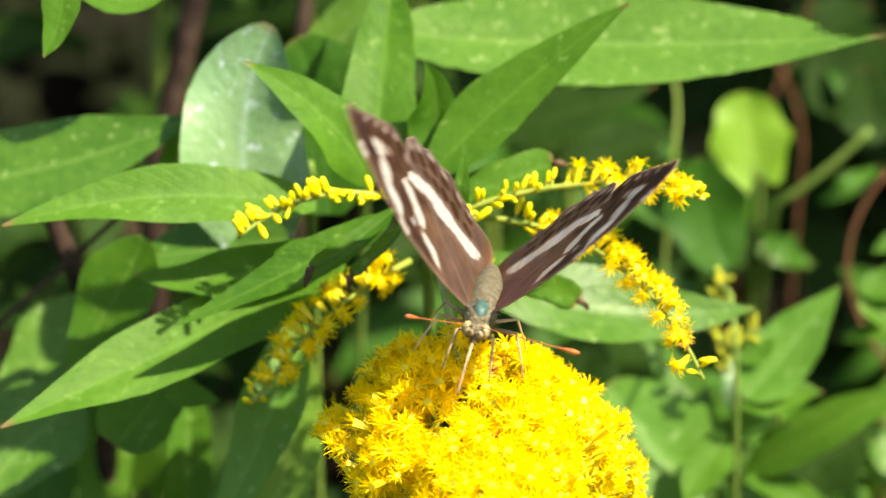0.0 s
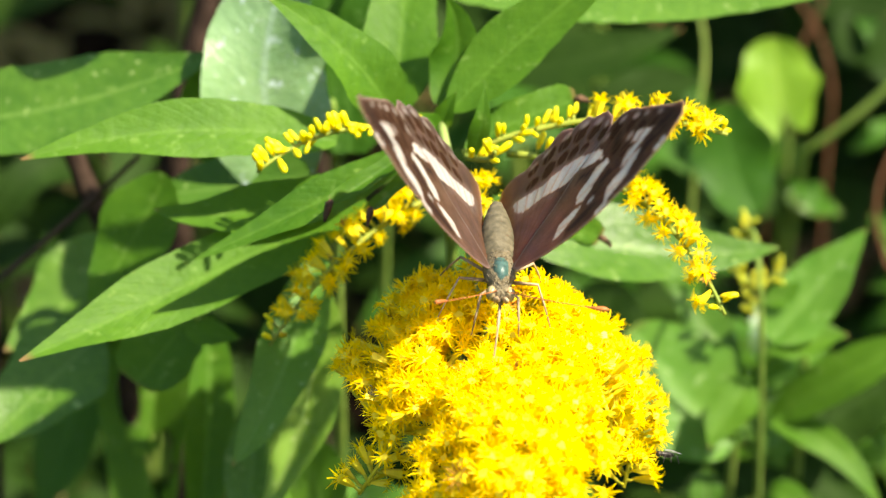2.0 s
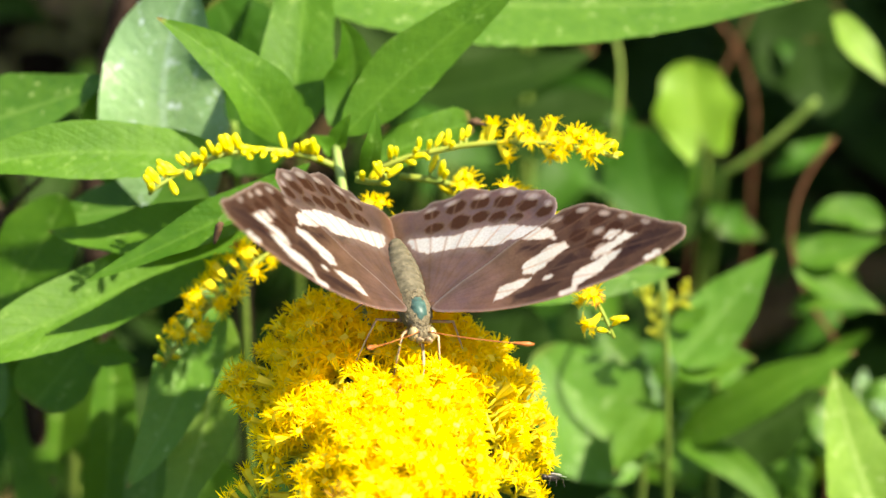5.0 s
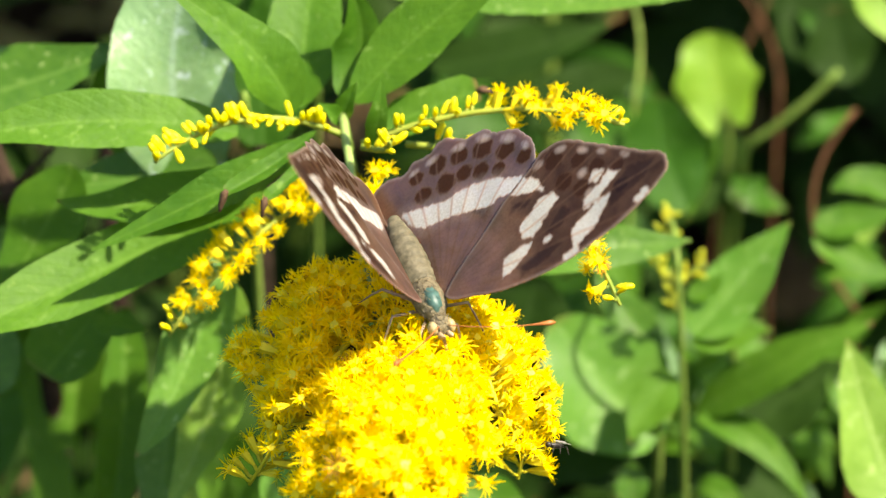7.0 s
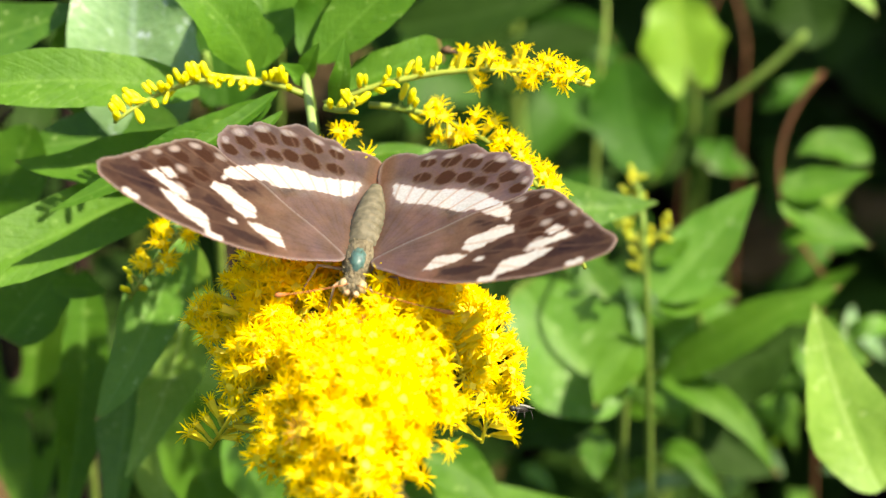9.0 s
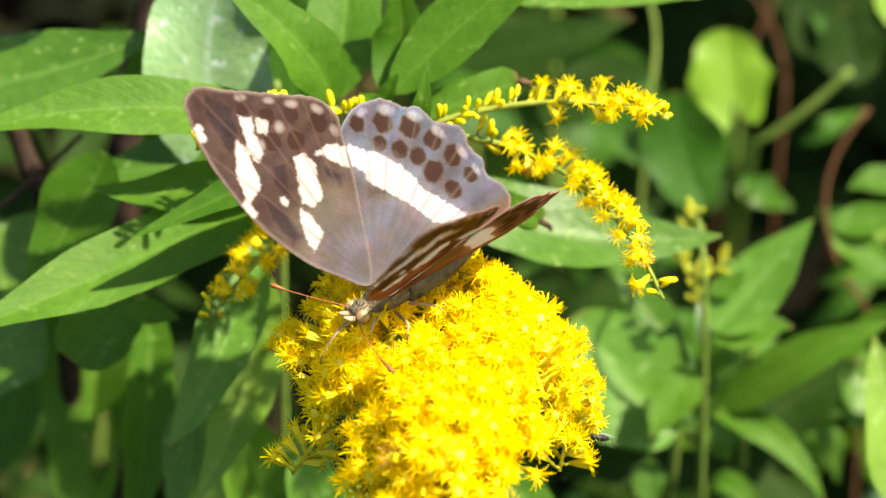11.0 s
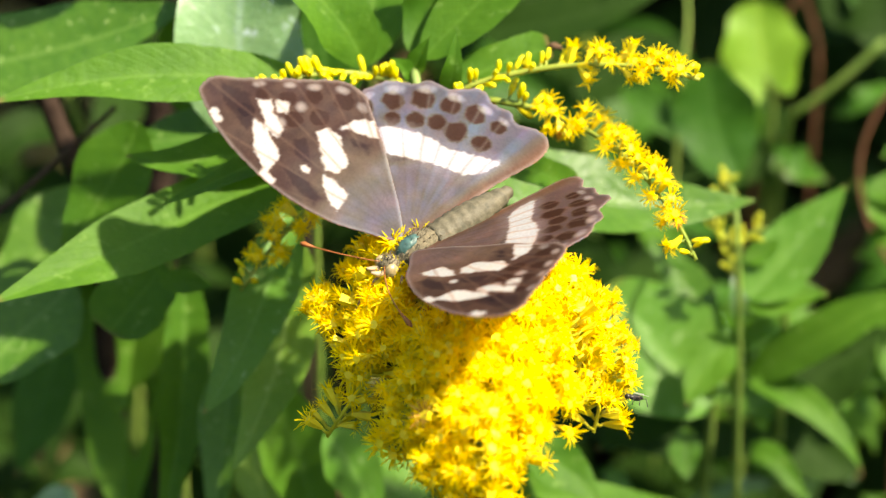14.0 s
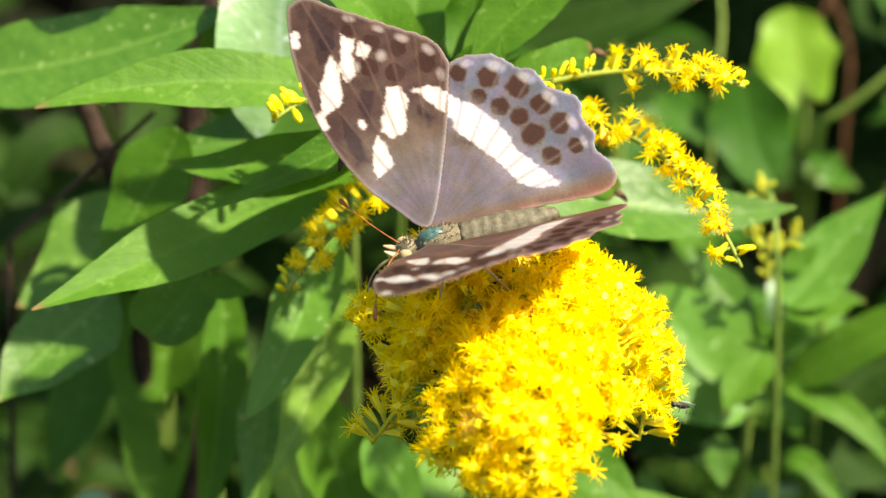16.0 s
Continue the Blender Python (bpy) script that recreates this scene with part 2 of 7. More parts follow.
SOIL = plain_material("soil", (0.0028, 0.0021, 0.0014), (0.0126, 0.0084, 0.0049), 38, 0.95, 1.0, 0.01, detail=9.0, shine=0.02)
LITTER = plain_material("dead_leaf", (0.0630, 0.0385, 0.0168), (0.2240, 0.1540, 0.0770), 70, 0.8, 0.5, 0.002, thin=0.1, shine=0.1)
MOSS = plain_material("dry_grass", (0.0595, 0.0525, 0.0126), (0.1750, 0.1540, 0.0490), 120, 0.85, 0.5, 0.001, thin=0.15)
DRIED = plain_material("dried_leaf", (0.022, 0.013, 0.008), (0.10, 0.06, 0.035), 900, 0.8, 0.6, 0.0006, shine=0.1)
RAY = plain_material("yellow_ray", (0.92, 0.70, 0.004), (0.98, 0.81, 0.007), 900, 0.55, 0.2, 0.0002, thin=0.66, glow=(1.0, 0.75, 0.003))
BUD = plain_material("yellow_bud", (0.60, 0.56, 0.008), (0.82, 0.73, 0.014), 700, 0.45, 0.2, 0.0002, thin=0.2, glow=(0.85, 0.75, 0.01))
YOUNG = plain_material("young_bud", (0.26, 0.32, 0.02), (0.50, 0.50, 0.03), 700, 0.5, 0.2, 0.0002, thin=0.2, glow=(0.5, 0.5, 0.02))
CUP = plain_material("green_cup", (0.66, 0.55, 0.02), (0.85, 0.70, 0.03), 600, 0.5, 0.2, 0.0002, thin=0.15)
FADED = plain_material("faded_flower", (0.30, 0.13, 0.02), (0.55, 0.30, 0.03), 600, 0.7, 0.3, 0.0003)
WING = wing_material()
FUR = plain_material("thorax_fur", (0.055, 0.047, 0.028), (0.165, 0.135, 0.080), 900, 0.8, 0.9, 0.0006)
TEAL = plain_material("thorax_back", (0.008, 0.030, 0.028), (0.050, 0.105, 0.090), 800, 0.35, 0.5, 0.0004)
BELLY = plain_material("abdomen_scales", (0.050, 0.045, 0.026), (0.140, 0.120, 0.075), 700, 0.6, 0.7, 0.0004)
EYE = plain_material("eye", (0.20, 0.15, 0.07), (0.34, 0.27, 0.14), 500, 0.25)
LEG = plain_material("pale_leg", (0.24, 0.16, 0.085), (0.38, 0.28, 0.17), 500, 0.5)
HORN = plain_material("antenna", (0.20, 0.055, 0.015), (0.34, 0.12, 0.03), 500, 0.4)
BLACK = plain_material("black_chitin", (0.010, 0.009, 0.008), (0.035, 0.030, 0.026), 600, 0.3)
CLEAR = plain_material("fly_wing", (0.42, 0.43, 0.42), (0.62, 0.63, 0.62), 600, 0.25, thin=0.6, glow=(0.8, 0.8, 0.8))


# ---- mesh helpers ----
def link_mesh(name, bm, material, smooth=True):
    me = bpy.data.meshes.new(name)
    bm.to_mesh(me)
    bm.free()
    me.materials.append(material)
    if smooth:
        me.polygons.foreach_set("use_smooth", [True] * len(me.polygons))
    return me


def part(name, bm, material, parent, label=""):
    ob = new(name, bm if isinstance(bm, bpy.types.Mesh) else link_mesh(name, bm, material))
    ob.parent = parent
    return tagged(ob, label=label)


def thing(name, at, label, category, group="", kind=""):
    ob = new(name)
    ob.empty_display_size = 0.01
    ob.location = at
    return tagged(ob, label, category, group, kind)


def arc(a, b, c, n):
    """n + 1 points of the curve from a to c that passes b half-way."""
    a, b, c = Vector(a), Vector(b), Vector(c)
    q = 2 * b - 0.5 * (a + c)
    return [(1 - s) ** 2 * a + 2 * s * (1 - s) * q + s * s * c for s in (i / n for i in range(n + 1))]


def tube(bm, pts, radii, sides=7):
    """A closed round tube along pts, added to bm."""
    rings, ref = [], None
    for i, p in enumerate(pts):
        t = (pts[min(i + 1, len(pts) - 1)] - pts[max(i - 1, 0)]).normalized()
        if ref is None:
            ref = t.orthogonal().normalized()
        u = (ref - t * ref.dot(t)).normalized()
        ref, v = u, t.cross(u)
        r = radii[i] if isinstance(radii, (list, tuple)) else radii
        rings.append([bm.verts.new(p + (u * math.cos(k) + v * math.sin(k)) * r) for k in (2 * math.pi * j / sides for j in range(sides))])
    for a, b in zip(rings, rings[1:]):
        for j in range(sides):
            bm.faces.new((a[j], a[(j + 1) % sides], b[(j + 1) % sides], b[j]))
    bm.faces.new(rings[0][::-1]), bm.faces.new(rings[-1])
    return bm


FACING = Vector((0, -0.50, 0.87))


def blade(base, mid, tip, width, roll=0.0, fold=0.14, shape="lance", wave=0.06, seed=0, nl=26, nw=8, hole=None, tooth=0.02):
    """A leaf blade in world space: a folded, slightly wavy sheet 0.3 mm thick along an arc, with a fine toothed edge."""
    rnd = random.Random(seed)
    if hole:
        nl, nw = 64, 28
    pts = arc(base, mid, tip, nl)
    bm = bmesh.new()
    uvl = bm.loops.layers.uv.new("uv")
    ph = rnd.uniform(0, 6)
    grid = []
    for i, p in enumerate(pts):
        s = i / nl
        t = (pts[min(i + 1, nl)] - pts[max(i - 1, 0)]).normalized()
        nrm = (FACING - t * FACING.dot(t)).normalized()
        nrm = Matrix.Rotation(radians(roll), 3, t) @ nrm
        side = t.cross(nrm).normalized()
        if shape == "lance":
            w = (math.sin(math.pi * min(1, s ** 0.80 * 0.97 + 0.03)) ** 0.85) * (1 - 0.25 * s)
            w = max(w, 0.03) * 1.12
        elif shape == "oval":
            w = max(0.05, math.sin(math.pi * min(1, s * 0.96 + 0.03)) ** 0.6)
        elif shape == "blunt":
            w = max(0.05, min(1.0, (s * 3) ** 0.6)) * (1 if s < 0.86 else 1 - 0.45 * ((s - 0.86) / 0.14) ** 2)
        else:  # heart, base lobes first
            w = (0.80 + 0.20 * min(1, s / 0.25)) * math.sqrt(max(0, 1 - max(0, (s - 0.25) / 0.75) ** 2.2)) + 0.03
        row = []
        for j in range(nw + 1):
            c = 2 * j / nw - 1
            edge = 1 + (tooth * rnd.uniform(-1, 1) + 0.05 * math.sin(ph + 13 * s) if abs(c) == 1 else 0)
            lift = fold * abs(c) * 0.5 * width * w * 0.5 - 0.06 * width * w * (1 - abs(c))
            lift += wave * width * w * math.sin(ph + 9 * s + (2 if c > 0 else 0)) * c * c
            lobe = -0.36 * width * math.sin(math.pi * abs(c)) ** 0.8 * max(0, 1 - s / 0.5) if shape == "heart" else 0
            q = p + side * (c * 0.5 * width * w * edge) + nrm * lift + t * lobe
            row.append((bm.verts.new(q), s, c))
        grid.append(row)
    for i in range(nl):
        for j in range(nw):
            if hole:
                hs, hc = (i + 0.5) / nl - hole[0], (2 * j + 1) / nw - 1 - hole[1]
                if math.hypot(hs / hole[2], hc / hole[3]) + 0.5 * noise.noise(Vector((i * 0.21, j * 0.4, seed))) < 1:
                    continue
            quad = (grid[i][j], grid[i][j + 1], grid[i + 1][j + 1], grid[i + 1][j])
            f = bm.faces.new([v for v, _, _ in quad])
            for lp, (_, s, c) in zip(f.loops, quad):
                lp[uvl].uv = (s, c)
    return bm


leaf_seed = 0


def leaf(plant, base, mid, tip, width, material, roll=0.0, fold=0.20, shape="lance", wave=0.06, hole=None, label="", nl=26, nw=8):
    global leaf_seed
    leaf_seed += 1
    bm = blade(base, mid, tip, width, roll, fold, shape, wave, leaf_seed, nl=nl, nw=nw, hole=hole)
    inv = Matrix.Translation(-plant.location)
    bm.transform(inv)
    return part("leaf", bm, material, plant, label)


def stalk(plant, pts, r0, r1, material, name="stem", label="", sides=8):
    bm = bmesh.new()
    n = len(pts)
    tube(bm, pts, [r0 + (r1 - r0) * i / (n - 1) for i in range(n)], sides)
    bm.transform(Matrix.Translation(-plant.location))
    return part(name, bm, material, plant, label)


# ---- ground ----
GROUND = -0.27


def build_ground():
    bm = bmesh.new()
    n, inner = 90, 1.6
    near = [[bm.verts.new((x, y, GROUND + 0.02 * noise.noise(Vector((x * 6, y * 6, 0))) + 0.008 * noise.noise(Vector((x * 31, y * 31, 3)))))
             for x in (-inner + 2 * inner * i / n for i in range(n + 1))] for y in (-inner + 2 * inner * j / n for j in range(n + 1))]
    for j in range(n):
        for i in range(n):
            bm.faces.new((near[j][i], near[j][i + 1], near[j + 1][i + 1], near[j + 1][i]))
    rim = [v for v in near[0]] + [r[-1] for r in near[1:]] + near[-1][-2::-1] + [r[0] for r in near[-2:0:-1]]
    far = [bm.verts.new((v.co.x * 400, v.co.y * 400, GROUND)) for v in rim]
    for k in range(len(rim)):
        bm.faces.new((rim[k], far[k], far[(k + 1) % len(rim)], rim[(k + 1) % len(rim)]))
    bmesh.ops.recalc_face_normals(bm, faces=bm.faces)
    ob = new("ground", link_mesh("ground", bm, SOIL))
    tagged(ob, "brown soil darkened in colour for shade, strewn with dead leaves", "ground", kind="structure")


build_ground()


# ---- goldenrod in flower ----
def head_mesh(kind, seed):
    """One flower head, base at the origin, opening along +z: cup, thin rays and disc florets, or a closed bud."""
    rnd = random.Random(seed)
    bm = bmesh.new()
    s = 0.001
    if kind in ("bud", "young"):
        tube(bm, [Vector((0, 0, z * s)) for z in (0, 0.9, 2.0, 2.9, 3.3)], [r * s for r in (0.3, 0.58, 0.66, 0.55, 0.2)], 6)
        me = link_mesh("bud", bm, YOUNG if kind == "young" else BUD)
        me.materials.append(CUP)
        me.polygons.foreach_set("material_index", [1 if p.center.z < 0.9 * s else 0 for p in me.polygons])
        return me
    tube(bm, [Vector((0, 0, z * s)) for z in (0, 1.6, 3.3)], [r * s for r in (0.35, 0.75, 0.95)], 5)
    cup = len(bm.faces)

    def strip(a, ln, el, w, z0):
        out = Vector((math.cos(a), math.sin(a), 0))
        sd = Vector((-math.sin(a), math.cos(a), 0)) * w * s
        p0 = Vector((0, 0, z0 * s)) + out * 0.5 * s
        p1 = p0 + (out * math.cos(el) + Vector((0, 0, math.sin(el)))) * ln * 0.55 * s
        el2 = el - rnd.uniform(0.2, 0.9)
        p2 = p1 + (out * math.cos(el2) + Vector((0, 0, math.sin(el2)))) * ln * 0.45 * s
        v = [bm.verts.new(q) for q in (p0 - sd * 0.6, p0 + sd * 0.6, p1 + sd, p1 - sd, p2 + sd * 0.35, p2 - sd * 0.35)]
        bm.faces.new(v[:4]), bm.faces.new((v[3], v[2], v[4], v[5]))

    n = rnd.randint(10, 13)
    for k in range(n):
        strip(2 * math.pi * (k + rnd.uniform(-0.3, 0.3)) / n, rnd.uniform(1.7, 2.9), rnd.uniform(0.1, 0.95), rnd.uniform(0.11, 0.19), 3.1)
    for k in range(11):
        strip(rnd.uniform(0, 6.3), rnd.uniform(1.2, 2.6), rnd.uniform(0.75, 1.4), rnd.uniform(0.10, 0.19), 3.1)
    me = link_mesh("flower_head", bm, FADED if kind == "faded" else RAY, smooth=False)
    me.materials.append(CUP)
    me.polygons.foreach_set("material_index", [1 if i < cup else 0 for i in range(len(me.polygons))])
    return me


HEADS = [head_mesh("open", k) for k in range(8)]
BUDS = [head_mesh("bud", k) for k in range(2)]
YOUNGS = [head_mesh("young", k) for k in range(2)]
FADES = [head_mesh("faded", 50)]


def raceme(plant, a, b, c, count, spread, opened=(0.0, 1.0), label="", lift=0.55, size=1.0, seed=1, buds=BUDS):
    """A flower branch of the plant from a over b to c with count heads round it; opened: stretch of the branch whose heads are open."""
    rnd = random.Random(seed)
    pts = arc(a, b, c, 14)
    bm = bmesh.new()
    tube(bm, pts, [0.0006 - 0.0003 * i / 14 for i in range(15)], 6)
    places = []
    for k in range(count):
        s = 0.10 + 0.90 * (k + rnd.uniform(-0.4, 0.4)) / count
        s = min(1.0, max(0.02, s))
        i = min(13, int(s * 14))
        p = pts[i].lerp(pts[i + 1], s * 14 - i)
        t = (pts[i + 1] - pts[i]).normalized()
        out = Vector((rnd.gauss(0, 1), rnd.gauss(0, 1), rnd.gauss(0, 1)))
        out = (out - t * out.dot(t)).normalized()
        way = (out + Vector((0, -0.25, 1)) * lift * rnd.uniform(0.8, 2.2) + t * 0.3).normalized()
        foot = p + way * spread * rnd.uniform(0.15, 1.0)
        places.append((s, p, foot, way))
        tube(bm, [p, (p + foot) / 2 + Vector((0, 0, -0.0004)), foot], 0.00028, 4)
    bm.transform(Matrix.Translation(-plant.location))
    branch = part("flower_branch", bm, SPRAY if spread > 0.002 else ARM, plant, label)
    for s, p, foot, way in places:
        if opened[0] <= s <= opened[1]:
            me = FADES[0] if rnd.random() < 0.02 else rnd.choice(HEADS)
        else:
            me = rnd.choice(buds)
        turn = way.to_track_quat("Z", "Y").to_matrix().to_4x4() @ Matrix.Rotation(rnd.uniform(0, 6.3), 4, "Z")
        ob = new("flower_bud" if me in buds else "flower_head", me)
        ob.parent = branch
        ob.matrix_basis = Matrix.Translation(foot - plant.location) @ turn @ Matrix.Scale(size * rnd.uniform(0.66, 1.02), 4)
    return branch


goldenrod = thing("goldenrod", (-0.0077, 0.0595, -0.2650), "goldenrod in full yellow bloom with long green leaves", "wildflower")
stalk(goldenrod, arc((-0.0077, 0.0595, -0.2650), (-0.0112, 0.0380, -0.0800), (-0.0156, 0.0210, 0.0112), 24), 0.0022, 0.0007, STEM)
stalk(goldenrod, arc((-0.0156, 0.0205, 0.0112), (-0.0121, -0.0060, 0.0080), (-0.0059, -0.0393, -0.0065), 20), 0.0008, 0.0005, PALE_STEM, "flower_axis")
leaf(goldenrod, (-0.0328, 0.0190, 0.0091), (-0.0577, 0.0160, 0.0135), (-0.0834, 0.0090, 0.0123), 0.0105, GREEN)
leaf(goldenrod, (-0.0282, 0.0175, -0.0014), (-0.0571, 0.0053, -0.0097), (-0.0830, -0.0140, -0.0108), 0.0133, GREEN)
leaf(goldenrod, (-0.0282, 0.0170, 0.0030), (-0.0480, 0.0155, -0.0025), (-0.0633, 0.0157, -0.0023), 0.0087, GREEN)
leaf(goldenrod, (-0.0208, 0.0097, 0.0133), (-0.0364, 0.0048, 0.0067), (-0.0556, -0.0022, 0.0004), 0.0069, GREEN)
leaf(goldenrod, (-0.0239, 0.0209, 0.0117), (-0.0304, 0.0230, 0.0232), (-0.0443, 0.0245, 0.0337), 0.0102, GREEN)
leaf(goldenrod, (-0.0234, 0.0280, 0.0080), (-0.0218, 0.0421, 0.0205), (-0.0192, 0.0615, 0.0336), 0.0126, GREEN)
leaf(goldenrod, (-0.0158, 0.0203, 0.0105), (-0.0149, 0.0205, 0.0138), (-0.0132, 0.0215, 0.0172), 0.0034, GREEN, fold=0.5)
leaf(goldenrod, (-0.0158, 0.0200, 0.0102), (-0.0172, 0.0190, 0.0128), (-0.0196, 0.0185, 0.0150), 0.0032, GREEN, fold=0.5)
leaf(goldenrod, (-0.0163, 0.0267, 0.0112), (-0.0128, 0.0322, 0.0188), (-0.0148, 0.0330, 0.0284), 0.0082, GREEN, fold=0.6)
leaf(goldenrod, (-0.0140, 0.0236, 0.0121), (-0.0004, 0.0299, 0.0242), (0.0188, 0.0344, 0.0389), 0.0108, GREEN)
leaf(goldenrod, (-0.0112, 0.0100, 0.0116), (-0.0095, 0.0100, 0.0181), (-0.0090, 0.0130, 0.0233), 0.0034, GREEN)
leaf(goldenrod, (-0.0117, 0.0199, 0.0069), (-0.0027, 0.0228, 0.0109), (0.0069, 0.0247, 0.0136), 0.0071, GREEN, shape='blunt')
leaf(goldenrod, (-0.0067, 0.0293, -0.0107), (0.0185, 0.0313, -0.0215), (0.0445, 0.0337, -0.0234), 0.0146, PALE)
leaf(goldenrod, (-0.0052, 0.0207, -0.0056), (0.0033, 0.0179, -0.0060), (0.0110, 0.0137, -0.0067), 0.0056, GREEN, shape='blunt')
leaf(goldenrod, (-0.0195, 0.0091, 0.0159), (-0.0263, 0.0043, 0.0127), (-0.0335, -0.0016, 0.0114), 0.0030, GREEN, fold=0.8, shape='blunt')
leaf(goldenrod, (-0.0186, 0.0056, 0.0145), (-0.0229, 0.0016, 0.0124), (-0.0271, -0.0039, 0.0116), 0.0022, GREEN, fold=0.8, shape='blunt')
leaf(goldenrod, (-0.0361, 0.0246, -0.0171), (-0.0427, 0.0055, -0.0298), (-0.0507, -0.0056, -0.0400), 0.0105, MID, fold=0.3)
leaf(goldenrod, (-0.0363, 0.0247, -0.0255), (-0.0389, 0.0090, -0.0404), (-0.0465, -0.0042, -0.0535), 0.0111, LIGHT, fold=0.35)
leaf(goldenrod, (-0.0379, 0.0322, -0.0067), (-0.0518, 0.0344, -0.0105), (-0.0651, 0.0351, -0.0129), 0.0135, PALE)
leaf(goldenrod, (-0.0588, 0.0229, -0.0298), (-0.0629, 0.0181, -0.0329), (-0.0679, 0.0120, -0.0362), 0.0124, GREEN, shape='blunt')
leaf(goldenrod, (-0.0592, 0.0163, -0.0286), (-0.0543, 0.0162, -0.0288), (-0.0498, 0.0156, -0.0295), 0.0047, GREEN)
raceme(goldenrod, (-0.0145, 0.0152, 0.0106), (-0.0306, 0.0143, 0.0147), (-0.0453, 0.0053, 0.0124), 46, 0.00082, (2, 3), size=1.0, seed=1)
raceme(goldenrod, (-0.0172, 0.0160, 0.0000), (-0.0317, 0.0054, -0.0045), (-0.0437, -0.0047, -0.0150), 44, 0.00172, (0.0, 0.88), size=0.92, seed=2)
raceme(goldenrod, (-0.0123, 0.0112, 0.0120), (0.0096, 0.0127, 0.0175), (0.0297, 0.0063, 0.0189), 44, 0.00136, (0.45, 0.93), size=0.92, seed=3)
raceme(goldenrod, (-0.0052, 0.0128, 0.0109), (0.0157, 0.0053, 0.0073), (0.0287, -0.0145, -0.0013), 48, 0.00145, (0.2, 0.93), size=0.92, seed=4)
raceme(goldenrod, (-0.0121, 0.0059, 0.0150), (-0.0084, 0.0040, 0.0157), (-0.0075, 0.0031, 0.0179), 8, 0.00127, (2, 3), size=1.0, seed=5)
raceme(goldenrod, (-0.0102, 0.0085, 0.0070), (-0.0091, 0.0047, 0.0068), (-0.0086, -0.0015, 0.0062), 11, 0.00127, (0, 1), size=1.0, seed=6)
raceme(goldenrod, (-0.0123, -0.0080, -0.0012), (-0.0201, -0.0150, -0.0026), (-0.0303, -0.0254, -0.0077), 97, 0.0029, (0, 1), size=1.0, seed=7)
raceme(goldenrod, (-0.0114, -0.0155, 0.0025), (-0.0200, -0.0260, 0.0016), (-0.0242, -0.0335, -0.0105), 75, 0.0026, (0, 1), size=1.0, seed=8)
raceme(goldenrod, (-0.0105, -0.0197, 0.0002), (-0.0173, -0.0327, -0.0008), (-0.0289, -0.0379, -0.0181), 75, 0.0026, (0, 1), size=1.0, seed=9)
raceme(goldenrod, (-0.0096, -0.0249, -0.0002), (-0.0139, -0.0453, 0.0005), (-0.0184, -0.0511, -0.0108), 91, 0.0031, (0, 1), size=1.0, seed=10)
raceme(goldenrod, (-0.0080, -0.0286, 0.0015), (-0.0098, -0.0545, 0.0016), (-0.0117, -0.0611, -0.0109), 100, 0.00364, (0, 1), size=1.0, seed=11)
raceme(goldenrod, (-0.0063, -0.0286, 0.0015), (-0.0058, -0.0585, 0.0029), (-0.0065, -0.0655, -0.0102), 104, 0.00364, (0, 1), size=1.0, seed=12)
raceme(goldenrod, (-0.0054, -0.0281, 0.0022), (-0.0026, -0.0533, 0.0026), (-0.0012, -0.0589, -0.0062), 96, 0.00364, (0, 1), size=1.0, seed=13)
raceme(goldenrod, (-0.0045, -0.0234, 0.0019), (0.0017, -0.0447, 0.0036), (0.0043, -0.0507, -0.0051), 92, 0.00345, (0, 1), size=1.0, seed=14)
raceme(goldenrod, (-0.0035, -0.0170, 0.0004), (0.0062, -0.0300, 0.0000), (0.0105, -0.0386, -0.0123), 73, 0.003, (0, 1), size=1.0, seed=15)
raceme(goldenrod, (-0.0025, -0.0127, -0.0005), (0.0098, -0.0215, -0.0045), (0.0158, -0.0290, -0.0165), 63, 0.0026, (0, 1), size=1.0, seed=16)
raceme(goldenrod, (-0.0033, -0.0111, -0.0017), (0.0117, -0.0189, -0.0090), (0.0126, -0.0313, -0.0227), 52, 0.00236, (0, 1), size=1.0, seed=17)
raceme(goldenrod, (-0.0105, -0.0080, 0.0026), (-0.0079, -0.0202, 0.0010), (-0.0064, -0.0365, 0.0000), 74, 0.00364, (0, 1), size=1.0, seed=18)
raceme(goldenrod, (-0.0140, -0.0107, -0.0010), (-0.0191, -0.0265, 0.0000), (-0.0206, -0.0389, -0.0025), 59, 0.0026, (0, 1), size=1.0, seed=19)
raceme(goldenrod, (-0.0069, -0.0112, 0.0016), (0.0007, -0.0223, 0.0015), (0.0028, -0.0364, 0.0008), 74, 0.00309, (0, 1), size=1.0, seed=20)



def dried_tip(plant, at, way, size, seed):
    """The curled, dead brown end of a leaf."""
    rnd = random.Random(seed)
    at, way = Vector(at), Vector(way).normalized()
    pts = [at + way * size * k / 6 + Vector((0, -0.12, -0.5)) * size * (max(0, k) / 6) ** 2.2 for k in range(-1, 7)]
    bm = bmesh.new()
    tube(bm, pts, [size * r for r in (0.12, 0.24, 0.30, 0.27, 0.24, 0.20, 0.14, 0.04)], 9)
    for v in bm.verts:
        v.co += Vector((rnd.uniform(-1, 1), rnd.uniform(-1, 1), rnd.uniform(-1, 1))) * size * 0.05
    bm.transform(Matrix.Translation(-plant.location))
    return part("leaf_tip", bm, DRIED, plant, "curled dark brown dead leaf tip")


dried_tip(goldenrod, (-0.0335, -0.0016, 0.0114), (-0.5, -0.5, -0.9), 0.0023, 1)
dried_tip(goldenrod, (-0.0271, -0.0039, 0.0116), (-0.3, -0.5, -0.9), 0.0020, 2)
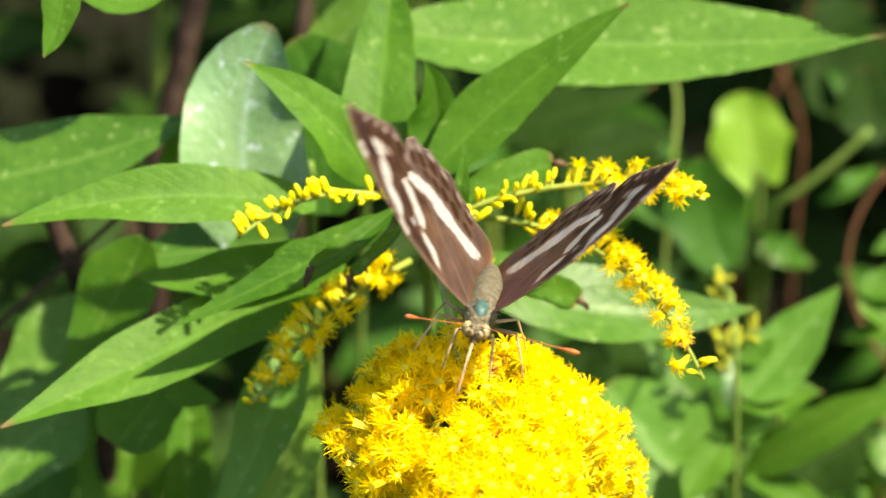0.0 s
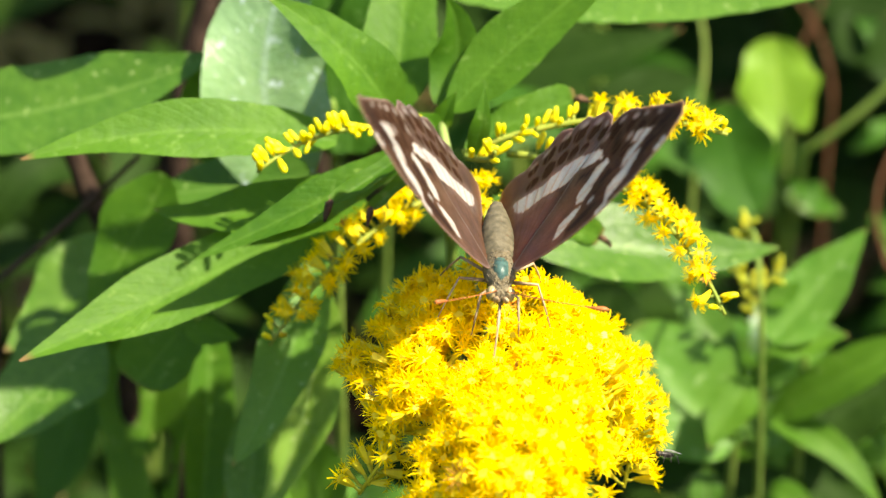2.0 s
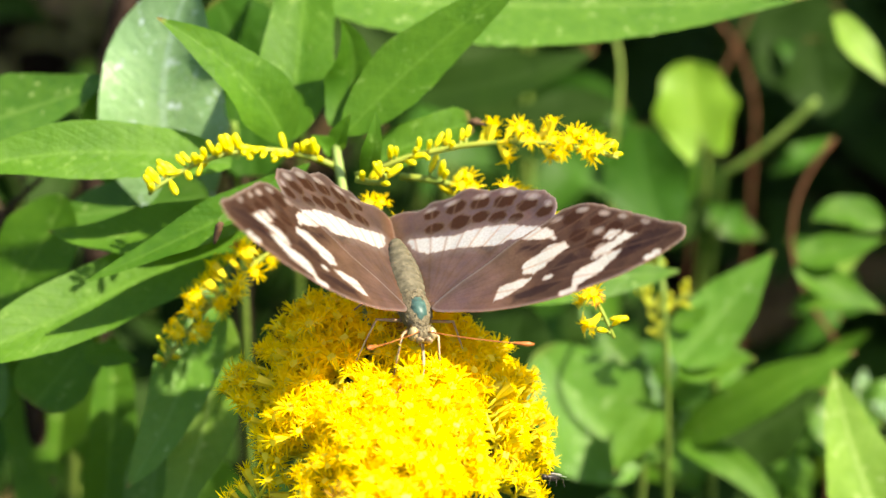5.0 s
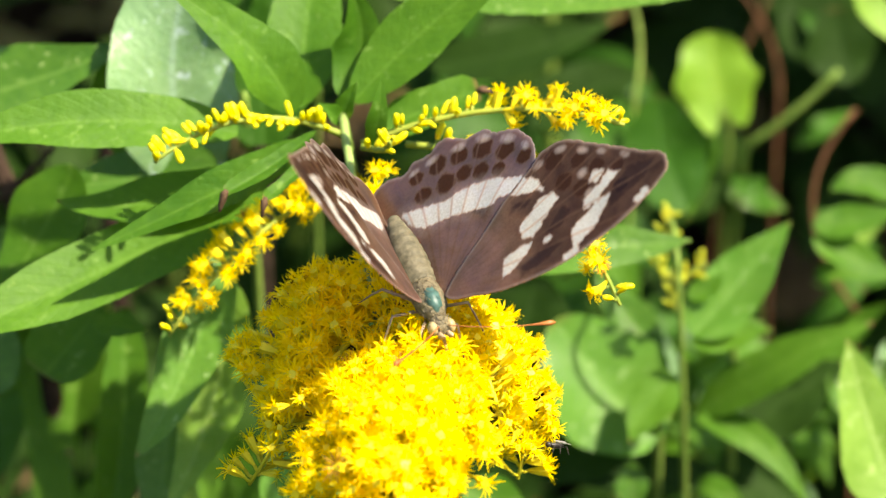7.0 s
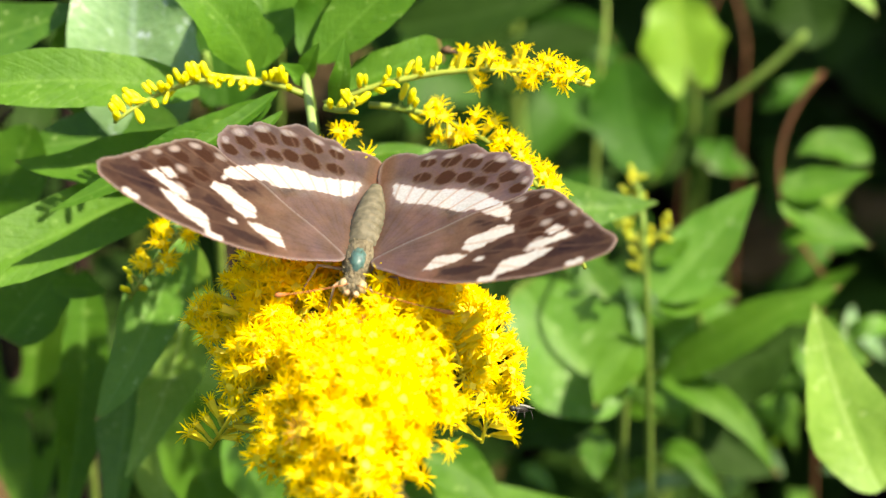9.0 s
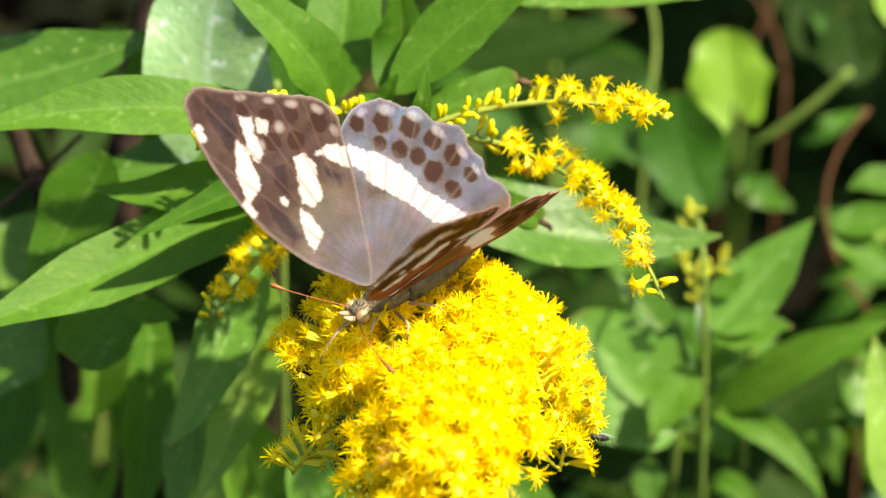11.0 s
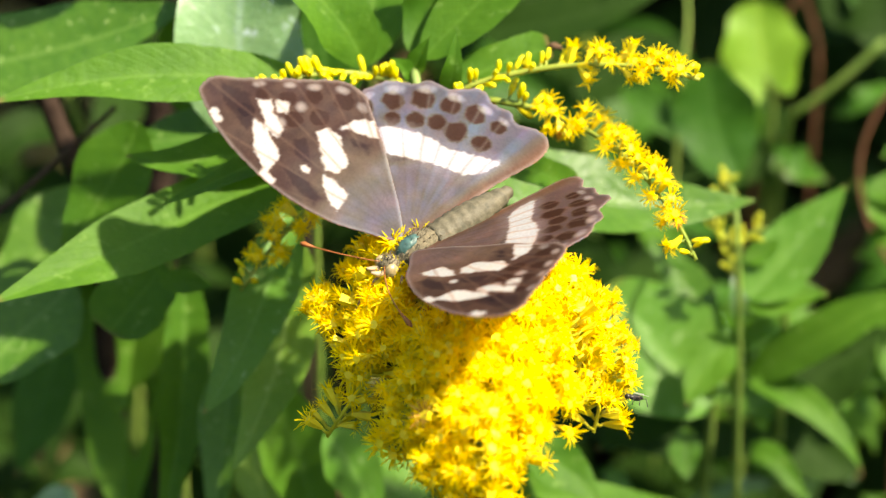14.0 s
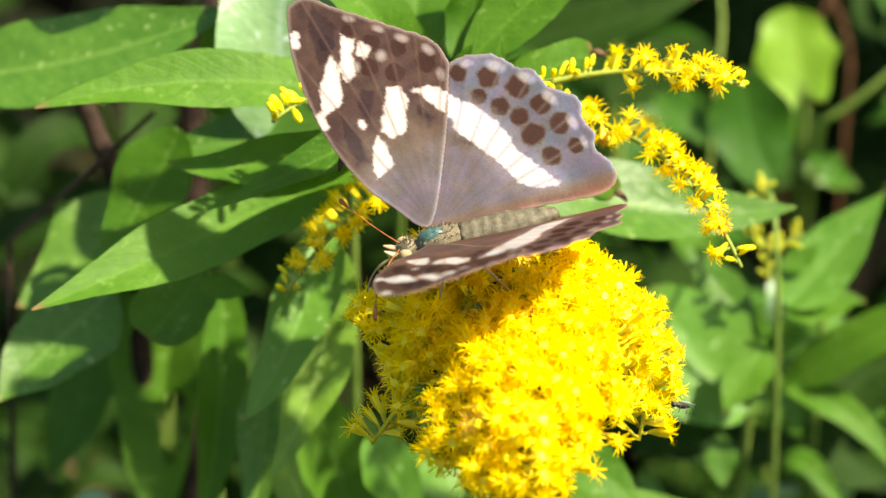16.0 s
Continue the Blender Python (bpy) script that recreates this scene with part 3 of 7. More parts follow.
dried_tip(goldenrod, (0.0069, 0.0247, 0.0136), (0.9, 0.1, 0.2), 0.0022, 3)
dried_tip(goldenrod, (0.0110, 0.0137, -0.0067), (0.9, -0.3, -0.2), 0.0020, 4)

# ---- second goldenrod, in bud ----
budding = thing("goldenrod", (0.0596, 0.0883, -0.2650), "slim goldenrod shoot with green-yellow closed buds", "wildflower")
stalk(budding, arc((0.0596, 0.0883, -0.2650), (0.0469, 0.0487, -0.0776), (0.0437, 0.0655, -0.0426), 20), 0.0009, 0.0004, STEM)
leaf(budding, (0.0482, 0.0547, -0.0608), (0.0569, 0.0606, -0.0527), (0.0668, 0.0674, -0.0434), 0.0127, MID)
leaf(budding, (0.0479, 0.0539, -0.0620), (0.0555, 0.0547, -0.0608), (0.0631, 0.0555, -0.0597), 0.0062, GREEN)
leaf(budding, (0.0446, 0.0487, -0.0656), (0.0397, 0.0437, -0.0691), (0.0360, 0.0389, -0.0741), 0.0088, GREEN)
leaf(budding, (0.0432, 0.0603, -0.0702), (0.0360, 0.0651, -0.0635), (0.0305, 0.0697, -0.0572), 0.0087, PALE)
leaf(budding, (0.0473, 0.0588, -0.0551), (0.0512, 0.0601, -0.0534), (0.0539, 0.0614, -0.0516), 0.0045, GREEN)
raceme(budding, (0.0436, 0.0623, -0.0469), (0.0433, 0.0649, -0.0434), (0.0441, 0.0671, -0.0404), 10, 0.00136, (2, 3), size=0.8, seed=70, buds=YOUNGS)
raceme(budding, (0.0444, 0.0585, -0.0521), (0.0468, 0.0582, -0.0492), (0.0504, 0.0587, -0.0469), 9, 0.00136, (2, 3), size=0.8, seed=71, buds=YOUNGS)
raceme(budding, (0.0442, 0.0598, -0.0504), (0.0425, 0.0604, -0.0495), (0.0411, 0.0608, -0.0491), 6, 0.00136, (2, 3), size=0.8, seed=72, buds=YOUNGS)
raceme(budding, (0.0447, 0.0560, -0.0556), (0.0441, 0.0563, -0.0518), (0.0445, 0.0574, -0.0486), 6, 0.00114, (2, 3), size=0.8, seed=73, buds=YOUNGS)

# ---- leaves and shoots behind ----
plant = thing("broad_leaf_shrub", (-0.0340, 0.0578, -0.2650), "shrub shoot with broad glossy spotted green leaves", "shrub")
stalk(plant, arc((-0.0340, 0.0578, -0.2650), (-0.0336, 0.0536, -0.0453), (-0.0353, 0.0526, -0.0161), 20), 0.0010, 0.0006, STEM)
leaf(plant, (-0.0410, 0.0337, -0.0149), (-0.0457, 0.0420, 0.0068), (-0.0406, 0.0503, 0.0250), 0.0221, GLAUC, shape='oval', wave=0.12)
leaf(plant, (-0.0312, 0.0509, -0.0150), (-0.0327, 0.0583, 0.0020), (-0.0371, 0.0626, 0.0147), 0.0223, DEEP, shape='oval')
leaf(plant, (-0.0551, 0.0432, -0.0120), (-0.0572, 0.0480, -0.0020), (-0.0550, 0.0513, 0.0060), 0.0079, GREEN)
plant = thing("lanceleaf_weed", (-0.0273, 0.0996, -0.2650), "tall weed with long arching lance-shaped leaves", "weed")
stalk(plant, arc((-0.0273, 0.0996, -0.2650), (-0.0248, 0.1001, -0.0664), (-0.0200, 0.0683, 0.0124), 20), 0.0010, 0.0006, STEM)
leaf(plant, (-0.0210, 0.0660, 0.0143), (0.0231, 0.0624, 0.0145), (0.0672, 0.0579, 0.0184), 0.0216, PALE, roll=-8, hole=(0.97, -1.0, 0.13, 0.95))
leaf(plant, (-0.1044, 0.0457, -0.0051), (-0.0773, 0.0450, 0.0007), (-0.0546, 0.0478, 0.0080), 0.0172, PALE)
leaf(plant, (-0.0334, 0.0780, -0.0033), (-0.0271, 0.0809, 0.0059), (-0.0167, 0.0859, 0.0162), 0.0121, PALE)
leaf(plant, (-0.0734, 0.0336, 0.0463), (-0.0741, 0.0288, 0.0396), (-0.0767, 0.0249, 0.0343), 0.0060, GREEN)
leaf(plant, (-0.0737, 0.0494, 0.0339), (-0.0652, 0.0477, 0.0316), (-0.0576, 0.0484, 0.0325), 0.0060, GREEN)
leaf(plant, (-0.0630, 0.0355, -0.0089), (-0.0696, 0.0299, -0.0200), (-0.0765, 0.0236, -0.0288), 0.0135, GREEN)
leaf(plant, (-0.0727, 0.0501, -0.0332), (-0.0817, 0.0424, -0.0403), (-0.0936, 0.0341, -0.0466), 0.0174, PALE)
leaf(plant, (-0.0754, 0.0280, -0.0380), (-0.0850, 0.0204, -0.0433), (-0.0944, 0.0110, -0.0495), 0.0179, PALE)
plant = thing("drooping_weed", (-0.0619, 0.0667, -0.2650), "leafy weed with drooping torn dark green leaves", "weed")
stalk(plant, arc((-0.0619, 0.0667, -0.2650), (-0.0603, 0.0489, -0.0858), (-0.0598, 0.0403, -0.0432), 20), 0.0010, 0.0006, STEM)
leaf(plant, (-0.0649, 0.0640, -0.0566), (-0.0705, 0.0489, -0.0790), (-0.0693, 0.0313, -0.0998), 0.0195, GREEN, hole=(0.6, -0.4, 0.13, 0.36), fold=0.5, roll=14)
leaf(plant, (-0.0570, 0.0387, -0.0420), (-0.0572, 0.0222, -0.0613), (-0.0609, 0.0070, -0.0788), 0.0091, GREEN, fold=0.7, roll=-18)
leaf(plant, (-0.0474, 0.0263, -0.0489), (-0.0492, 0.0141, -0.0623), (-0.0509, 0.0035, -0.0735), 0.0090, PALE, fold=0.5, roll=12)
leaf(plant, (-0.0411, 0.0255, -0.0585), (-0.0356, 0.0188, -0.0728), (-0.0309, 0.0113, -0.0865), 0.0131, GREEN, fold=0.5)
leaf(plant, (-0.0313, 0.0163, -0.0627), (-0.0257, 0.0137, -0.0696), (-0.0217, 0.0094, -0.0806), 0.0102, MID, fold=0.4)
leaf(plant, (-0.0289, 0.0471, -0.0968), (-0.0135, 0.0455, -0.1025), (0.0052, 0.0423, -0.1068), 0.0152, MID)
leaf(plant, (-0.0455, 0.0335, -0.0730), (-0.0439, 0.0267, -0.0823), (-0.0407, 0.0212, -0.0899), 0.0094, LIGHT, fold=0.4)
leaf(plant, (-0.0763, 0.0413, -0.0453), (-0.0827, 0.0313, -0.0505), (-0.0920, 0.0214, -0.0557), 0.0162, GREEN)
leaf(plant, (-0.0857, 0.0749, -0.0841), (-0.0890, 0.0669, -0.0950), (-0.0945, 0.0577, -0.1078), 0.0132, DEEP, fold=0.4)
leaf(plant, (-0.0878, 0.0357, -0.1039), (-0.0843, 0.0368, -0.0991), (-0.0827, 0.0400, -0.0947), 0.0092, GLAUC, shape='heart')
leaf(plant, (0.0042, 0.0108, -0.0617), (0.0112, 0.0091, -0.0641), (0.0174, 0.0056, -0.0689), 0.0095, GREEN)
leaf(plant, (0.0004, 0.0111, -0.0698), (0.0172, 0.0169, -0.0788), (0.0377, 0.0240, -0.0861), 0.0087, GREEN)
plant = thing("heart_leaf_vine", (0.0628, 0.1483, -0.2650), "climbing vine with a lime-green heart-shaped leaf", "vine")
stalk(plant, arc((0.0628, 0.1483, -0.2650), (0.0641, 0.1482, -0.1022), (0.0607, 0.1383, -0.0682), 20), 0.0010, 0.0006, STEM)
leaf(plant, (0.0606, 0.1395, -0.0636), (0.0592, 0.1435, -0.0578), (0.0586, 0.1484, -0.0510), 0.0172, LIME, shape='heart')
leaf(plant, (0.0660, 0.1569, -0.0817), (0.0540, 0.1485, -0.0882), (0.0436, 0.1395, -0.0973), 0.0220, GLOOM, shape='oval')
leaf(plant, (0.0512, 0.1050, -0.0667), (0.0465, 0.1100, -0.0568), (0.0451, 0.1150, -0.0456), 0.0174, DEEP, shape='oval')
leaf(plant, (0.0594, 0.1453, -0.0722), (0.0562, 0.1394, -0.0803), (0.0543, 0.1329, -0.0893), 0.0078, GREEN)
leaf(plant, (0.0641, 0.1543, -0.0939), (0.0718, 0.1520, -0.0971), (0.0783, 0.1504, -0.0992), 0.0067, PALE)
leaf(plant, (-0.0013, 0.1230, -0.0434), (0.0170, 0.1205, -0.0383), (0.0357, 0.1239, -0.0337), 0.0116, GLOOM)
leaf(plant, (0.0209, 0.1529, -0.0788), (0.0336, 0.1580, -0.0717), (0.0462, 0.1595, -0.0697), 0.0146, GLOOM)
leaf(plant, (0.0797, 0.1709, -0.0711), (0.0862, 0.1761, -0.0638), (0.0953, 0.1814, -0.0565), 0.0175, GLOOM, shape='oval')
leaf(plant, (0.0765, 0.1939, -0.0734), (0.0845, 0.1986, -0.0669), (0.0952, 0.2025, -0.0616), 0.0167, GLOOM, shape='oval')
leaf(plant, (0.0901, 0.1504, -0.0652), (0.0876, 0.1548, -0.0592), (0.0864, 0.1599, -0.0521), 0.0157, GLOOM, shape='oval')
plant = thing("broadleaf_seedling", (0.0472, 0.0807, -0.2650), "low plant with pale rounded grey-green leaves", "weed")
stalk(plant, arc((0.0472, 0.0807, -0.2650), (0.0433, 0.0562, -0.0928), (0.0420, 0.0482, -0.0800), 20), 0.0010, 0.0006, STEM)
leaf(plant, (0.0419, 0.0468, -0.0802), (0.0326, 0.0526, -0.0723), (0.0223, 0.0603, -0.0616), 0.0246, MID, shape='oval')
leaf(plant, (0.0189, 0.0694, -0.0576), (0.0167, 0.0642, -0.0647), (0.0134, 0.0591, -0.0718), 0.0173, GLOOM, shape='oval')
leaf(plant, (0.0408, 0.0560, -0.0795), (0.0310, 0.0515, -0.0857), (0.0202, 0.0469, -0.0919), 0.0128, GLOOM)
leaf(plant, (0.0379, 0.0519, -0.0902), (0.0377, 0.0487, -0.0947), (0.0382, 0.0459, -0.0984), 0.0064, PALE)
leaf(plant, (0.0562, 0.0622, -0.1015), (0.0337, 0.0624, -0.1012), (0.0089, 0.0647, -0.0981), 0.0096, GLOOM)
plant = thing("willow_leaf_weed", (0.0672, 0.0955, -0.2650), "slender weed with willow-like bright green leaves", "weed")
stalk(plant, arc((0.0672, 0.0955, -0.2650), (0.0599, 0.0760, -0.0996), (0.0567, 0.0762, -0.0687), 20), 0.0010, 0.0006, STEM)
leaf(plant, (0.0853, 0.0110, -0.0699), (0.0783, 0.0199, -0.0577), (0.0732, 0.0306, -0.0430), 0.0150, LIGHT)
leaf(plant, (0.0829, 0.1200, -0.0234), (0.0892, 0.1200, -0.0300), (0.0948, 0.1150, -0.0356), 0.0072, LIGHT)
leaf(plant, (0.0508, 0.0600, -0.0840), (0.0664, 0.0580, -0.0698), (0.0833, 0.0600, -0.0618), 0.0096, GREEN)
leaf(plant, (0.0504, 0.0580, -0.0838), (0.0626, 0.0520, -0.0854), (0.0717, 0.0440, -0.0946), 0.0064, GREEN)
leaf(plant, (0.0502, 0.0580, -0.0657), (0.0575, 0.0600, -0.0631), (0.0643, 0.0600, -0.0642), 0.0050, GREEN)
leaf(plant, (0.0377, 0.0500, -0.0814), (0.0425, 0.0520, -0.0766), (0.0456, 0.0560, -0.0729), 0.0061, LIGHT)
leaf(plant, (0.0519, 0.0600, -0.1033), (0.0564, 0.0560, -0.1024), (0.0639, 0.0500, -0.1087), 0.0068, GREEN)
leaf(plant, (0.0789, 0.0850, -0.0937), (0.0858, 0.0900, -0.0859), (0.0922, 0.0900, -0.0801), 0.0051, GREEN)
leaf(plant, (0.0754, 0.0850, -0.0637), (0.0839, 0.0900, -0.0631), (0.0908, 0.0900, -0.0556), 0.0057, LIGHT)
leaf(plant, (0.0753, 0.0850, -0.0693), (0.0836, 0.0850, -0.0672), (0.0929, 0.0850, -0.0707), 0.0052, GREEN)
leaf(plant, (0.0738, 0.0819, -0.0575), (0.0816, 0.0796, -0.0606), (0.0916, 0.0766, -0.0647), 0.0071, GREEN)
leaf(plant, (0.0738, 0.0832, -0.0557), (0.0816, 0.0838, -0.0548), (0.0916, 0.0851, -0.0530), 0.0071, GREEN)
leaf(plant, (0.0932, 0.0946, -0.0569), (0.0853, 0.0966, -0.0542), (0.0785, 0.0953, -0.0560), 0.0072, GREEN)
leaf(plant, (0.0799, 0.0818, -0.0915), (0.0868, 0.0798, -0.0943), (0.0949, 0.0791, -0.0952), 0.0134, PALE)
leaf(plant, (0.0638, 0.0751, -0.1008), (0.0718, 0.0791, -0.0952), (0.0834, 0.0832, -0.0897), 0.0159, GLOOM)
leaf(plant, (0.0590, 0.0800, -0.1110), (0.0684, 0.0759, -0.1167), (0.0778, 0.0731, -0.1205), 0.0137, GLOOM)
plant = thing("mixed_ground_weed", (0.0760, 0.1253, -0.2650), "low weeds with many small overlapping mid-green leaves", "weed")
stalk(plant, arc((0.0760, 0.1253, -0.2650), (0.0732, 0.1332, -0.1399), (0.0704, 0.1376, -0.1168), 20), 0.0010, 0.0006, STEM)
leaf(plant, (0.0946, 0.1335, -0.0953), (0.0871, 0.1305, -0.0892), (0.0821, 0.1389, -0.0912), 0.0061, DEEP, shape='oval')
leaf(plant, (0.0393, 0.1255, -0.1573), (0.0325, 0.1253, -0.1474), (0.0266, 0.1310, -0.1429), 0.0057, GREEN, fold=0.5)
leaf(plant, (0.0626, 0.1118, -0.1268), (0.0558, 0.1108, -0.1180), (0.0493, 0.1120, -0.1112), 0.0070, GLAUC)
leaf(plant, (0.0993, 0.1188, -0.1530), (0.0959, 0.1182, -0.1435), (0.0924, 0.1168, -0.1336), 0.0057, GREEN, fold=0.5)
leaf(plant, (0.0811, 0.0943, -0.0931), (0.0829, 0.0842, -0.0968), (0.0857, 0.0788, -0.1042), 0.0116, MID, shape='oval')
leaf(plant, (0.0453, 0.1228, -0.1373), (0.0505, 0.1155, -0.1370), (0.0575, 0.1190, -0.1458), 0.0044, GREEN)
leaf(plant, (0.0348, 0.1320, -0.0905), (0.0383, 0.1223, -0.0936), (0.0415, 0.1128, -0.0966), 0.0092, GREEN, shape='oval')
leaf(plant, (0.0829, 0.1043, -0.1133), (0.0874, 0.1020, -0.1063), (0.0920, 0.0996, -0.0994), 0.0061, MID, fold=0.5)
leaf(plant, (0.0383, 0.1429, -0.1062), (0.0435, 0.1338, -0.1084), (0.0493, 0.1296, -0.1143), 0.0091, DEEP)
leaf(plant, (0.0543, 0.1168, -0.1047), (0.0427, 0.1094, -0.1046), (0.0329, 0.1153, -0.1152), 0.0094, DEEP, shape='oval')
leaf(plant, (0.0258, 0.1646, -0.0797), (0.0337, 0.1577, -0.0790), (0.0417, 0.1534, -0.0797), 0.0049, DEEP)
leaf(plant, (0.0526, 0.0901, -0.1090), (0.0575, 0.0824, -0.1095), (0.0635, 0.0807, -0.1153), 0.0077, MID, fold=0.5)
leaf(plant, (0.1039, 0.1505, -0.1178), (0.0936, 0.1452, -0.1149), (0.0855, 0.1485, -0.1188), 0.0048, DEEP)
leaf(plant, (0.0508, 0.1115, -0.1051), (0.0566, 0.1068, -0.1014), (0.0647, 0.1145, -0.1078), 0.0057, PALE, shape='oval')
leaf(plant, (0.0824, 0.0976, -0.1277), (0.0767, 0.0983, -0.1165), (0.0725, 0.1060, -0.1111), 0.0113, MID)
leaf(plant, (0.0747, 0.1420, -0.0921), (0.0684, 0.1392, -0.0857), (0.0646, 0.1486, -0.0881), 0.0067, DEEP)
leaf(plant, (0.0525, 0.0903, -0.1070), (0.0518, 0.0887, -0.0991), (0.0514, 0.0892, -0.0933), 0.0045, PALE)
leaf(plant, (0.0572, 0.0984, -0.1164), (0.0643, 0.0935, -0.1129), (0.0715, 0.0894, -0.1101), 0.0049, GLAUC, fold=0.5)
leaf(plant, (0.0795, 0.1190, -0.1084), (0.0850, 0.1168, -0.1012), (0.0917, 0.1192, -0.0980), 0.0052, DEEP, shape='oval')
leaf(plant, (0.0925, 0.1322, -0.1378), (0.0835, 0.1244, -0.1384), (0.0757, 0.1227, -0.1442), 0.0062, MID)
leaf(plant, (0.0766, 0.1231, -0.1316), (0.0836, 0.1196, -0.1263), (0.0911, 0.1192, -0.1235), 0.0060, GREEN)
leaf(plant, (0.0512, 0.1449, -0.0932), (0.0420, 0.1399, -0.0898), (0.0344, 0.1463, -0.0947), 0.0057, GLOOM, shape='oval')
leaf(plant, (0.0490, 0.1404, -0.1045), (0.0464, 0.1316, -0.1064), (0.0441, 0.1236, -0.1089), 0.0046, GLOOM, fold=0.5)
leaf(plant, (0.0782, 0.1355, -0.1418), (0.0741, 0.1344, -0.1332), (0.0699, 0.1323, -0.1241), 0.0048, MID, shape='oval')
leaf(plant, (0.0568, 0.1092, -0.0930), (0.0547, 0.1006, -0.0946), (0.0552, 0.1060, -0.1075), 0.0063, GLAUC, fold=0.5)
leaf(plant, (0.0379, 0.1279, -0.1234), (0.0386, 0.1190, -0.1254), (0.0403, 0.1163, -0.1326), 0.0053, GLAUC, shape='oval')
leaf(plant, (0.0781, 0.1015, -0.1240), (0.0662, 0.0994, -0.1167), (0.0569, 0.1111, -0.1210), 0.0081, MID, shape='oval')
leaf(plant, (0.0294, 0.1265, -0.1372), (0.0354, 0.1234, -0.1313), (0.0431, 0.1334, -0.1362), 0.0071, GREEN, shape='oval')
leaf(plant, (0.0507, 0.1053, -0.1137), (0.0601, 0.1035, -0.1060), (0.0703, 0.1072, -0.1026), 0.0066, MID, fold=0.5)
leaf(plant, (0.0518, 0.1190, -0.1135), (0.0626, 0.1133, -0.1112), (0.0733, 0.1084, -0.1094), 0.0105, GREEN, shape='oval')
leaf(plant, (0.0409, 0.1026, -0.0969), (0.0458, 0.0944, -0.0980), (0.0521, 0.0955, -0.1068), 0.0085, GLAUC, fold=0.5)
leaf(plant, (0.0881, 0.1592, -0.1093), (0.0939, 0.1523, -0.1085), (0.1022, 0.1551, -0.1148), 0.0053, DEEP, fold=0.5)
leaf(plant, (0.0442, 0.1558, -0.1020), (0.0502, 0.1531, -0.0954), (0.0570, 0.1577, -0.0943), 0.0061, DEEP, fold=0.5)
leaf(plant, (0.0459, 0.1297, -0.1005), (0.0402, 0.1268, -0.0942), (0.0355, 0.1311, -0.0935), 0.0061, GREEN, fold=0.5)
leaf(plant, (0.0278, 0.1050, -0.1294), (0.0375, 0.1029, -0.1220), (0.0481, 0.1070, -0.1199), 0.0074, MID, shape='oval')
leaf(plant, (0.0441, 0.1306, -0.1468), (0.0525, 0.1283, -0.1398), (0.0605, 0.1243, -0.1317), 0.0074, GREEN)
leaf(plant, (0.0408, 0.1475, -0.1287), (0.0476, 0.1420, -0.1261), (0.0558, 0.1459, -0.1310), 0.0049, GREEN, fold=0.5)
leaf(plant, (0.0540, 0.1299, -0.0985), (0.0429, 0.1280, -0.0909), (0.0332, 0.1365, -0.0911), 0.0103, DEEP, shape='oval')
leaf(plant, (0.0968, 0.1743, -0.0749), (0.0881, 0.1725, -0.0671), (0.0809, 0.1775, -0.0637), 0.0084, DEEP, fold=0.5)
leaf(plant, (0.0802, 0.1625, -0.0894), (0.0864, 0.1598, -0.0829), (0.0959, 0.1720, -0.0865), 0.0054, DEEP)
leaf(plant, (0.0694, 0.1369, -0.1416), (0.0760, 0.1292, -0.1421), (0.0851, 0.1328, -0.1523), 0.0100, MID, fold=0.5)
leaf(plant, (0.0218, 0.1221, -0.1228), (0.0293, 0.1199, -0.1156), (0.0369, 0.1185, -0.1091), 0.0055, GREEN)
leaf(plant, (0.0314, 0.1536, -0.0761), (0.0381, 0.1447, -0.0781), (0.0454, 0.1417, -0.0840), 0.0074, DEEP)
leaf(plant, (0.0740, 0.1358, -0.1595), (0.0655, 0.1328, -0.1572), (0.0588, 0.1431, -0.1689), 0.0039, MID)
leaf(plant, (0.0678, 0.0952, -0.1281), (0.0621, 0.0922, -0.1260), (0.0579, 0.0999, -0.1355), 0.0051, MID)
leaf(plant, (0.0395, 0.1381, -0.1970), (0.0338, 0.1351, -0.1857), (0.0291, 0.1460, -0.1899), 0.0052, GREEN)
leaf(plant, (0.0417, 0.1334, -0.1325), (0.0335, 0.1304, -0.1238), (0.0263, 0.1416, -0.1289), 0.0044, GREEN)
leaf(plant, (0.0727, 0.1125, -0.1522), (0.0678, 0.1095, -0.1422), (0.0641, 0.1137, -0.1412), 0.0043, GREEN)
leaf(plant, (0.0945, 0.0990, -0.1100), (0.0935, 0.0960, -0.0997), (0.0952, 0.1054, -0.1016), 0.0033, GLAUC)
leaf(plant, (0.0497, 0.1063, -0.1555), (0.0587, 0.1033, -0.1491), (0.0700, 0.1165, -0.1597), 0.0038, GLAUC)
leaf(plant, (0.0401, 0.1240, -0.1363), (0.0327, 0.1210, -0.1361), (0.0254, 0.1185, -0.1390), 0.0053, GREEN)
leaf(plant, (0.0364, 0.1380, -0.1542), (0.0362, 0.1350, -0.1451), (0.0358, 0.1263, -0.1341), 0.0052, GREEN)
leaf(plant, (0.0615, 0.1225, -0.1387), (0.0645, 0.1195, -0.1416), (0.0681, 0.1206, -0.1506), 0.0053, MID)
leaf(plant, (0.0500, 0.1395, -0.1539), (0.0599, 0.1365, -0.1501), (0.0721, 0.1487, -0.1616), 0.0042, MID)
leaf(plant, (0.0497, 0.1320, -0.1518), (0.0456, 0.1290, -0.1439), (0.0416, 0.1262, -0.1389), 0.0039, GREEN)
leaf(plant, (0.0793, 0.1013, -0.1166), (0.0836, 0.0983, -0.1151), (0.0870, 0.0897, -0.1113), 0.0047, MID)
